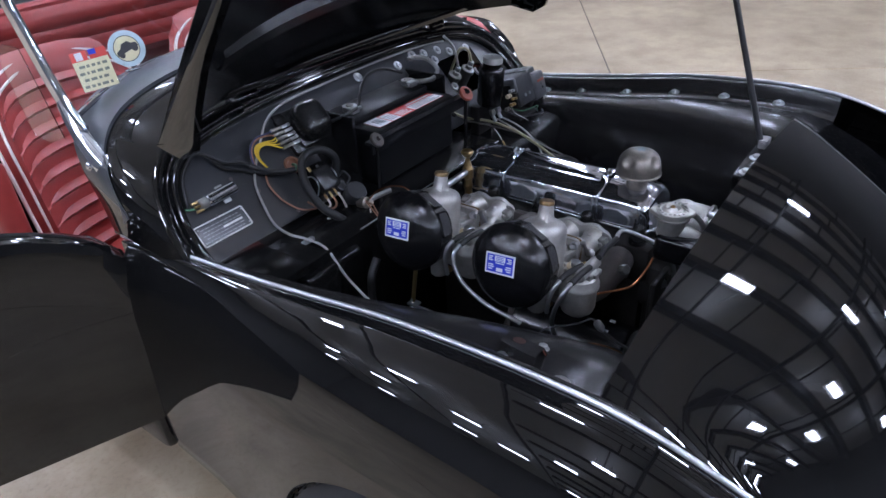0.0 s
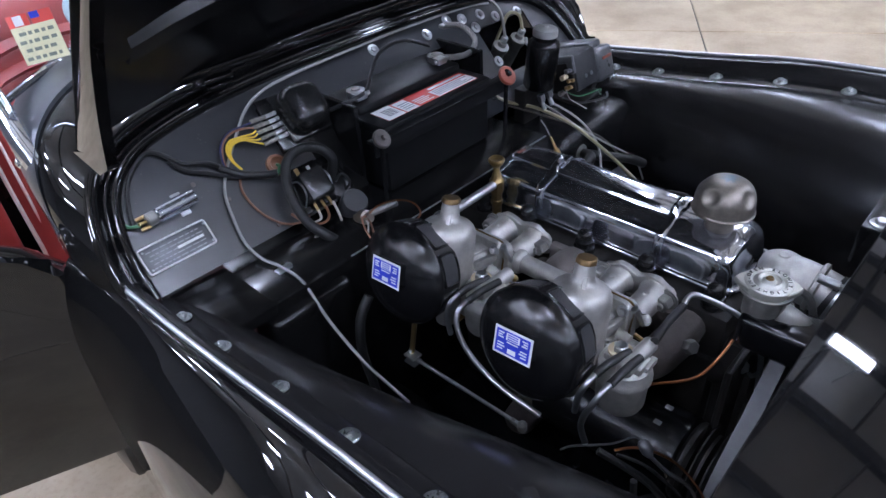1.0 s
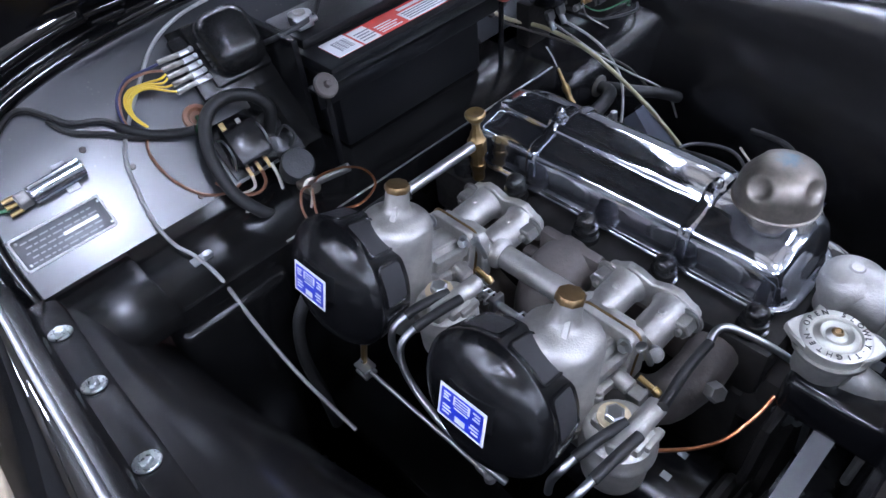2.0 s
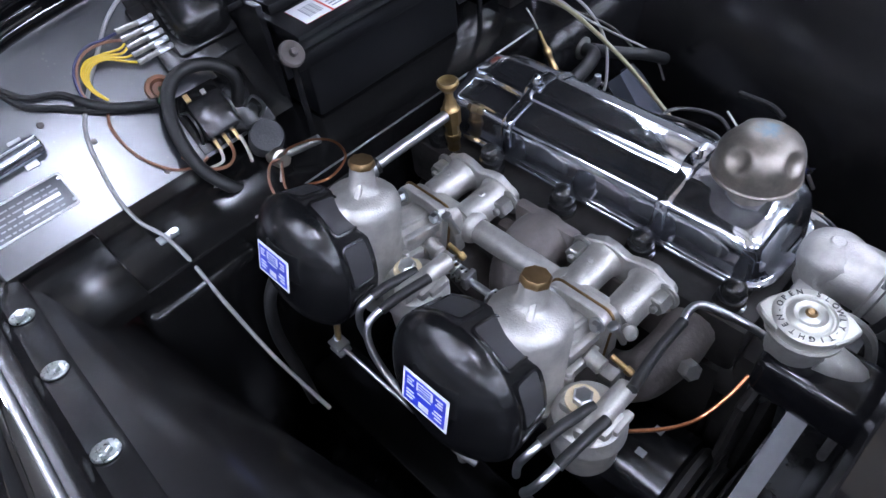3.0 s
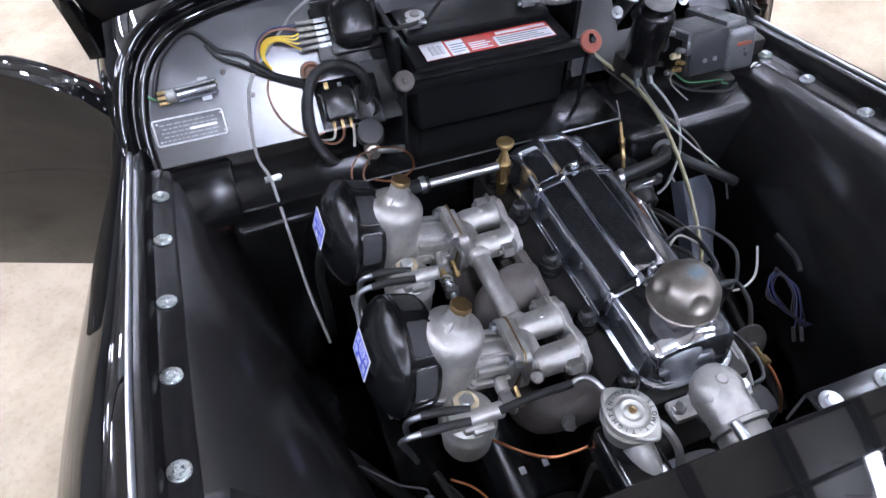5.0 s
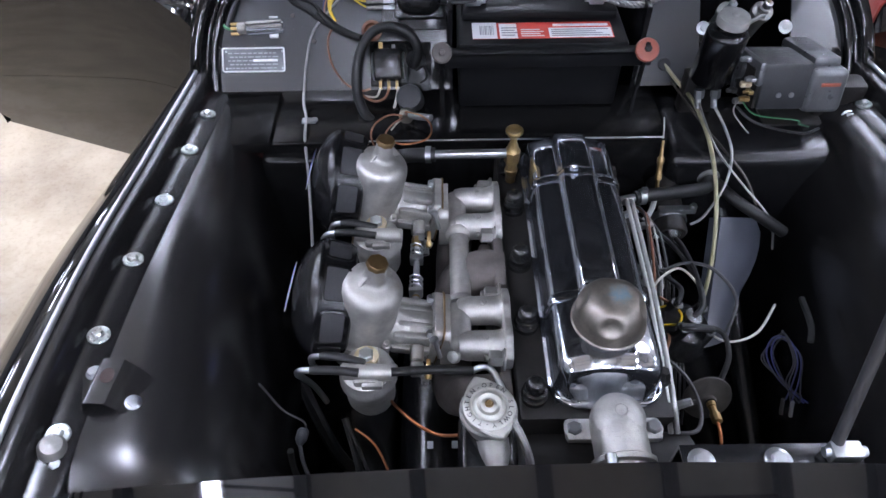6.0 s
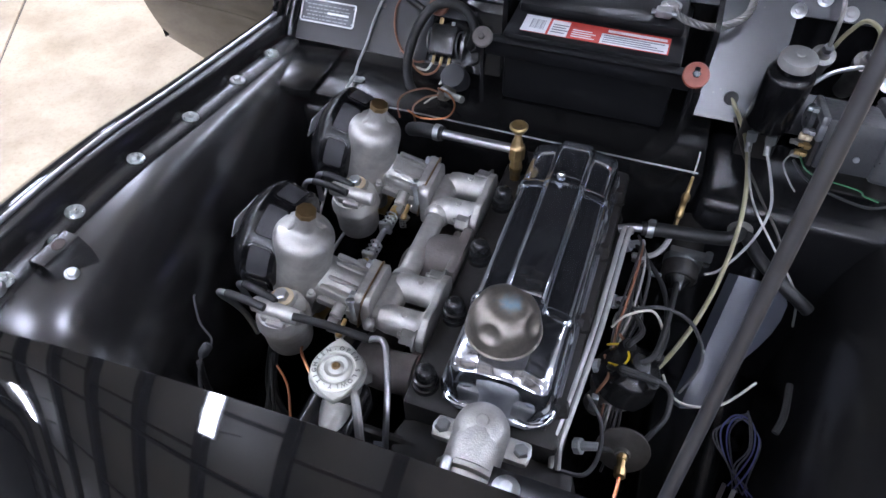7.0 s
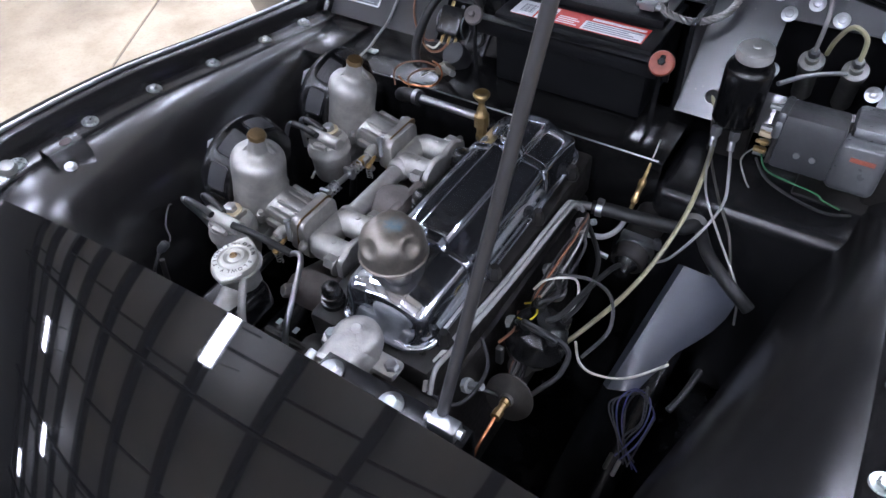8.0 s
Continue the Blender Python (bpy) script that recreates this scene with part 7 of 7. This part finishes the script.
# the primer's red darkened, with the shade inside a hole in its colour
REDHOLE = material("shaded_red_primer", (0.022, 0.008, 0.006), 0.6, vary=0.3, scale=90)


def front_things():
    b = thing("bonnet_catch", (-0.515, 0.07, 0.79), "black folded catch bracket with an oval hole and red edge", "bracket")
    prof = [(-0.566, 0.8135), (-0.549, 0.8125), (-0.545, 0.8270), (-0.540, 0.8290), (-0.522, 0.8260), (-0.512, 0.8085), (-0.494, 0.8010)]
    rows = []
    for i in range(9):
        y = 0.046 + 0.052 * i / 8
        rows.append([(x + 0.10 * (y - 0.07), y + (0.012 if k == 0 else 0.0) * (1 - i / 8) - (0.010 if k == len(prof) - 1 else 0) * i / 8, z) for k, (x, z) in enumerate(prof)])
    part("bracket", sheet(rows, 0.0018), SATIN, b)
    lip = [(x + 0.10 * (0.0475 - 0.07), 0.0478, z - 0.0018) for x, z in prof[3:]]
    part("red_edge", prism([Vector(q) for q in lip] + [Vector(q) - Vector((0.001, 0, 0.0022)) for q in reversed(lip)], (0, 0.0010, 0)), PRIMER, b, "red primer showing at the edge")
    tn = Vector((0.16, 0, 0.99)).normalized()
    # no hole is cut: a flat disc carries the hole's shade as colour
    hole = lathe(Vector((-0.5305, 0.078, 0.8276)), tn, [(0, 0.0068), (0.0004, 0.0068)], 20)
    for v in hole.verts:
        v.co.y = 0.078 + (v.co.y - 0.078) * 1.3
    part("hole", hole, REDHOLE, b, "flat oval disc for a hole, its red primer painted in shade")
    part("bolt", hexa((-0.554, 0.090, 0.8135), (0, 0, 1), 0.0062, 0.005, 0.0085), STEEL, b)
    part("bolt", hexa((-0.505, 0.058, 0.8070), (0.35, 0, 0.94), 0.0062, 0.005, 0.0085), STEEL, b)
    f = thing("rubber_buffer", (-0.567, 0.018, 0.80), "round dark bonnet buffer on the wing flange", "buffer")
    part("buffer", lathe((-0.568, 0.004, 0.806), (0.3, 0, 1), [(0, 0.012), (0.004, 0.014), (0.016, 0.013), (0.020, 0.010), (0.021, 0.0)], 18), DULL, f)
    part("screw", hexa((-0.560, -0.010, 0.809), (0.3, 0, 1), 0.006, 0.005, 0.009), STEEL, f)
    w = thing("loose_wire", (-0.345, 0.05, 0.62), "thin wire with a white bullet end by the inner wing", "wire")
    part("wire", tube([(-0.400, 0.118, 0.735), (-0.392, 0.108, 0.742), (-0.365, 0.080, 0.742), (-0.340, 0.066, 0.741), (-0.338, 0.058, 0.736)], 0.0012, 6, 6), DARKWIRE, w)
    part("bullet", lathe((-0.342, 0.048, 0.733), (0.2, 0.6, 0.4), [(-0.006, 0.003), (0, 0.0065), (0.010, 0.0065), (0.013, 0.004)], 14), GREYCASE, w)
    part("tail", tube([(-0.343, 0.043, 0.729), (-0.338, 0.025, 0.715), (-0.325, 0.005, 0.695), (-0.315, -0.01, 0.66)], 0.0022, 6, 8), DARKWIRE, w)
    part("stalk", tube([(-0.36, 0.05, 0.70), (-0.362, 0.045, 0.66), (-0.36, 0.04, 0.60)], 0.004, 6, 8), RUBBER, w)
    # dynamo under the front carburettor
    d = thing("dynamo", (-0.17, 0.12, 0.49), "black cylindrical dynamo with a pulley below the front carburettor", "dynamo")
    part("case", rod((-0.185, 0.270, 0.555), (-0.185, 0.055, 0.555), 0.058, 36, 0.004), FILTERBLACK, d, "glossy black case")
    part("end_plate", rod((-0.185, 0.056, 0.555), (-0.185, 0.040, 0.555), 0.056, 32, 0.005), BLACKIRON, d)
    for k in range(2):
        part("pulley", lathe((-0.185, 0.036 - 0.018 * k, 0.555), (0, -1, 0), [(0, 0.045), (0.002, 0.062), (0.004, 0.062), (0.008, 0.05), (0.012, 0.05)], 32), BLACKIRON, d)
    part("print_bar", block((-0.205, 0.09, 0.6110), (-0.165, 0.10, 0.6116)), PALEGREY, d, "worn print on the case")
    # engine front: water pump, pulley, belt and stay
    p = thing("fan_belt", (-0.06, 0.0, 0.42), "black fan belt over grey pulleys at the engine's front", "belt")
    part("pump_pulley", lathe((-0.055, 0.010, 0.655), (0, -1, 0), [(0, 0.05), (0.002, 0.064), (0.004, 0.064), (0.009, 0.055), (0.011, 0.055), (0.016, 0.064), (0.018, 0.064), (0.019, 0.03)], 36), BLACKIRON, p)
    loop = spline([(-0.0955, 0.0, 0.7065), (-0.055, 0.0, 0.7195), (-0.012, 0.0, 0.702), (0.010, 0.0, 0.655), (0.028, 0.0, 0.53), (0.046, 0.0, 0.40), (0.032, 0.0, 0.345), (-0.010, 0.0, 0.325), (-0.055, 0.0, 0.350), (-0.110, 0.0, 0.430), (-0.165, 0.0, 0.505), (-0.212, 0.0, 0.512), (-0.238, 0.0, 0.550), (-0.2195, 0.0, 0.598), (-0.1575, 0.0, 0.652)], 5, True)
    band = []
    for i, q in enumerate(loop):
        d = (loop[(i + 1) % len(loop)] - loop[i - 1]).normalized()
        n = Vector((-d.z, 0, d.x))
        if n.dot(q - Vector((-0.08, 0, 0.53))) < 0:
            n = -n
        band.append([q + n * 0.003 + Vector((0, -0.0095, 0)), q + n * 0.003 + Vector((0, 0.0095, 0)), q - n * 0.006 + Vector((0, 0.006, 0)), q - n * 0.006 + Vector((0, -0.006, 0))])
    part("belt", grid(band + band[:1], closed=True), BELT, p, "worn grey rubber belt")
    part("pump_body", lathe((-0.05, 0.08, 0.64), (0, -1, 0), [(0, 0.05), (0.04, 0.05), (0.05, 0.03), (0.07, 0.03)], 24), BLACKIRON, p)
    for x, y, z in ((-0.107, 0.038, 0.676), (-0.085, 0.030, 0.655), (-0.077, 0.031, 0.600)):
        part("bolt", hexa((x, y + 0.004, z), (-0.3, -0.6, 0.6), 0.0095, 0.014), STEEL, p)
    part("plate", block((-0.15, 0.034, 0.48), (-0.06, 0.046, 0.70), 0.006), BLACKIRON, p)
    # petrol pipes and hoses at the bowls
    h = thing("fuel_pipe", (-0.27, 0.11, 0.74), "bare metal petrol pipe joined by black rubber hoses", "pipe")
    part("pipe", tube([(-0.150, 0.111, 0.768), (-0.140, 0.113, 0.773), (-0.130, 0.110, 0.776), (-0.121, 0.098, 0.772), (-0.106, 0.062, 0.756), (-0.098, 0.035, 0.735), (-0.096, 0.022, 0.70), (-0.094, 0.012, 0.62)], 0.0037, 8, 10), STEEL, h)
    part("hose", tube([(-0.240, 0.103, 0.783), (-0.205, 0.108, 0.778), (-0.174, 0.111, 0.772), (-0.148, 0.1115, 0.769)], 0.0050, 6, 10), RUBBER, h)
    part("hose", tube([(-0.276, 0.101, 0.786), (-0.300, 0.103, 0.788), (-0.330, 0.106, 0.785)], 0.0050, 5, 10), RUBBER, h)
    part("hose", tube([(-0.270, 0.117, 0.780), (-0.300, 0.124, 0.782), (-0.322, 0.129, 0.778)], 0.0050, 5, 10), RUBBER, h)
    part("hook", tube([(-0.326, 0.106, 0.785), (-0.344, 0.109, 0.778), (-0.350, 0.116, 0.758), (-0.347, 0.124, 0.735), (-0.340, 0.130, 0.705), (-0.330, 0.128, 0.67)], 0.0037, 7, 10), STEEL, h)
    part("hook", tube([(-0.318, 0.128, 0.779), (-0.333, 0.132, 0.770), (-0.338, 0.138, 0.750), (-0.336, 0.142, 0.72)], 0.0037, 6, 10), STEEL, h)
    part("hose", tube([(-0.268, 0.307, 0.784), (-0.300, 0.311, 0.786), (-0.322, 0.315, 0.782)], 0.0050, 5, 10), RUBBER, h)
    part("hose", tube([(-0.268, 0.325, 0.780), (-0.300, 0.331, 0.783), (-0.316, 0.334, 0.780)], 0.0050, 5, 10), RUBBER, h)
    part("hook", tube([(-0.318, 0.315, 0.783), (-0.337, 0.318, 0.773), (-0.345, 0.312, 0.75), (-0.347, 0.290, 0.722), (-0.348, 0.245, 0.700), (-0.345, 0.200, 0.690), (-0.342, 0.185, 0.684)], 0.0037, 6, 10), STEEL, h)
    part("hook", tube([(-0.312, 0.334, 0.781), (-0.329, 0.338, 0.772), (-0.334, 0.340, 0.75), (-0.332, 0.338, 0.72)], 0.0037, 6, 10), STEEL, h)
    # throttle linkage between the carburettors
    t = thing("throttle_linkage", (-0.217, 0.29, 0.72), "throttle spindle with brass ends and spring couplings", "linkage")
    part("spindle", rod((-0.217, 0.225, 0.732), (-0.217, 0.375, 0.728), 0.0042, 10), STEEL, t)
    for y in (0.262, 0.318):
        bm = tube([(-0.217 + 0.0085 * math.cos(k * 0.9), y - 0.010 + k * 0.0011, 0.730 + 0.0085 * math.sin(k * 0.9)) for k in range(28)], 0.0014, 1, 6, False)
        part("coupling", bm, STEEL, t)
        part("clamp", block((-0.226, y - 0.013, 0.722), (-0.208, y - 0.006, 0.741), 0.002), STEEL, t)
    for y in (0.236, 0.343):
        part("brass_end", lathe((-0.217, y - 0.010, 0.731), (0, 1, 0), [(0, 0.0060), (0.006, 0.0075), (0.014, 0.0075), (0.020, 0.0055)], 10), BRASS, t)
    for y in (0.370, 0.222):
        part("lever", block((-0.226, y - 0.006, 0.716), (-0.206, y + 0.006, 0.742), 0.003), DULL, t)
    k = thing("pull_rod", (-0.33, 0.42, 0.60), "thin steel pull rod with a forked clevis below the filters", "rod")
    part("rod", tube([(-0.327, 0.418, 0.615), (-0.327, 0.35, 0.617), (-0.327, 0.28, 0.619), (-0.327, 0.222, 0.620)], 0.0027, 5, 8), STEEL, k)
    part("ball_joint", join(lathe((-0.327, 0.222, 0.610), (0, 0, 1), [(0, 0.003), (0.004, 0.0065), (0.014, 0.0065), (0.018, 0.003)], 12), rod((-0.327, 0.222, 0.616), (-0.327, 0.240, 0.6195), 0.0042, 8, 0.001)), DULL, k)
    part("clevis", join(block((-0.336, 0.415, 0.606), (-0.318, 0.436, 0.610), 0.001), block((-0.336, 0.415, 0.618), (-0.318, 0.436, 0.622), 0.001), rod((-0.326, 0.430, 0.602), (-0.326, 0.430, 0.628), 0.003, 8)), STEEL, k)
    part("drop_link", rod((-0.326, 0.430, 0.612), (-0.312, 0.425, 0.70), 0.004, 8), BRASS, k)
    c = thing("capillary_pipe", (-0.20, 0.07, 0.68), "thin bright copper pipe arching below the bowl", "pipe")
    part("pipe", tube([(-0.249, 0.118, 0.700), (-0.240, 0.098, 0.715), (-0.215, 0.074, 0.716), (-0.190, 0.060, 0.716), (-0.165, 0.050, 0.735), (-0.148, 0.046, 0.752)], 0.0019, 8, 8), COPPER, c)
    hoses = thing("breather_hose", (-0.36, 0.50, 0.55), "black rubber hose dropping past the rear filter", "hose")
    part("hose", tube([(-0.335, 0.50, 0.70), (-0.358, 0.498, 0.67), (-0.370, 0.490, 0.62), (-0.370, 0.475, 0.56), (-0.372, 0.46, 0.50)], 0.0075, 7, 10), RUBBER, hoses)
    x = thing("lower_loom", (-0.33, 0.06, 0.60), "dark loom with loose ends low behind the nose", "wiring")
    for pts, mt, rr in (([(-0.300, 0.10, 0.64), (-0.285, 0.07, 0.63), (-0.270, 0.04, 0.60), (-0.262, 0.01, 0.57)], RUBBER, 0.0022), ([(-0.296, 0.105, 0.64), (-0.270, 0.085, 0.635), (-0.250, 0.05, 0.62), (-0.240, 0.02, 0.59), (-0.238, 0.0, 0.56)], COPPER, 0.0016),
                        ([(-0.42, 0.28, 0.48), (-0.37, 0.18, 0.53), (-0.32, 0.10, 0.55), (-0.25, 0.05, 0.54)], RUBBER, 0.009), ([(-0.31, 0.12, 0.64), (-0.29, 0.06, 0.61), (-0.29, 0.02, 0.58)], RUBBER, 0.005)):
        part("wire", tube(pts, rr, 7, 8), mt, x)


front_things()


# ---- stickers on the windscreen ----
def stickers():
    n = Vector((-0.48, -0.84, 0.25)).normalized()
    up = (Vector((0, 0.30, 0.95)) - n * n.dot(Vector((0, 0.30, 0.95)))).normalized()

    def tilted(c, r):
        side = up.cross(n).normalized()
        if side.x < 0:
            side = -side
        return side * math.cos(r) + up * math.sin(r), up * math.cos(r) - side * math.sin(r)
    s = thing("windscreen_sticker", (-0.470, 1.06, 0.98), "cream rectangular sticker with two small flags on the glass", "sticker", "windscreen stickers")
    c = Vector((-0.470, 1.066, 1.018))
    rt, u2 = tilted(c, radians(-2))

    def card(a0, a1, b0, b1, l0, l1):
        a0, a1, b0, b1 = a0 * 0.95, a1 * 0.95, b0 * 0.8, b1 * 0.8
        return prism([c + rt * a + u2 * b + n * l0 for a, b in ((a0, b0), (a1, b0), (a1, b1), (a0, b1))], n * (l1 - l0))
    part("sheet", card(-0.035, 0.035, -0.048, 0.022, 0.006, 0.0066), LABELYELLOW, s)
    part("flag", card(-0.035, -0.002, 0.022, 0.044, 0.006, 0.0066), LABELRED, s)
    part("flag", card(0.002, 0.035, 0.022, 0.044, 0.006, 0.0066), LABELRED, s)
    part("flag_field", card(0.002, 0.016, 0.032, 0.044, 0.0066, 0.007), LABELBLUE, s)
    part("flag_field", card(-0.026, -0.011, 0.024, 0.042, 0.0066, 0.007), LABELWHITE, s)
    rng = random.Random(9)
    for k in range(4):
        a = -0.030 + 0.004 * (k % 2)
        while a < 0.026:
            wide = rng.uniform(0.005, 0.013)
            part("print_bar", card(a, min(a + wide, 0.030), -0.041 + 0.0155 * k, -0.0345 + 0.0155 * k, 0.0066, 0.007), PRINTGREEN, s)
            a += wide + 0.004
    r = thing("windscreen_sticker", (-0.372, 1.10, 0.99), "round pale blue club sticker on the glass", "sticker", "windscreen stickers")
    c2 = Vector((-0.372, 1.108, 1.027))
    part("disc", lathe(c2 + n * 0.006, n, [(0, 0.036), (0.0006, 0.036)], 36), PALEBLUE, r)
    part("ring", lathe(c2 + n * 0.0066, n, [(0, 0.026), (0.0004, 0.026)], 36), GREYCASE, r)
    part("centre", lathe(c2 + n * 0.0070, n, [(0, 0.0245), (0.0004, 0.0245)], 36), LABELYELLOW, r)
    c = c2
    rt, u2 = tilted(c, radians(14))
    outline = [(-0.024, -0.006), (-0.022, 0.002), (-0.010, 0.005), (-0.004, 0.012), (0.009, 0.012), (0.014, 0.005), (0.022, 0.003), (0.024, -0.006)]
    part("print_car", prism([c2 + rt * a + u2 * b + n * 0.0074 for a, b in outline], n * 0.0004), GREYCASE, r, "dark printed car outline")
    for a in (-0.015, 0.015):
        part("print_wheel", lathe(c2 + rt * a + u2 * -0.007 + n * 0.0079, n, [(0, 0.0062), (0.0003, 0.0062)], 18), DARKBAR, r)


stickers()
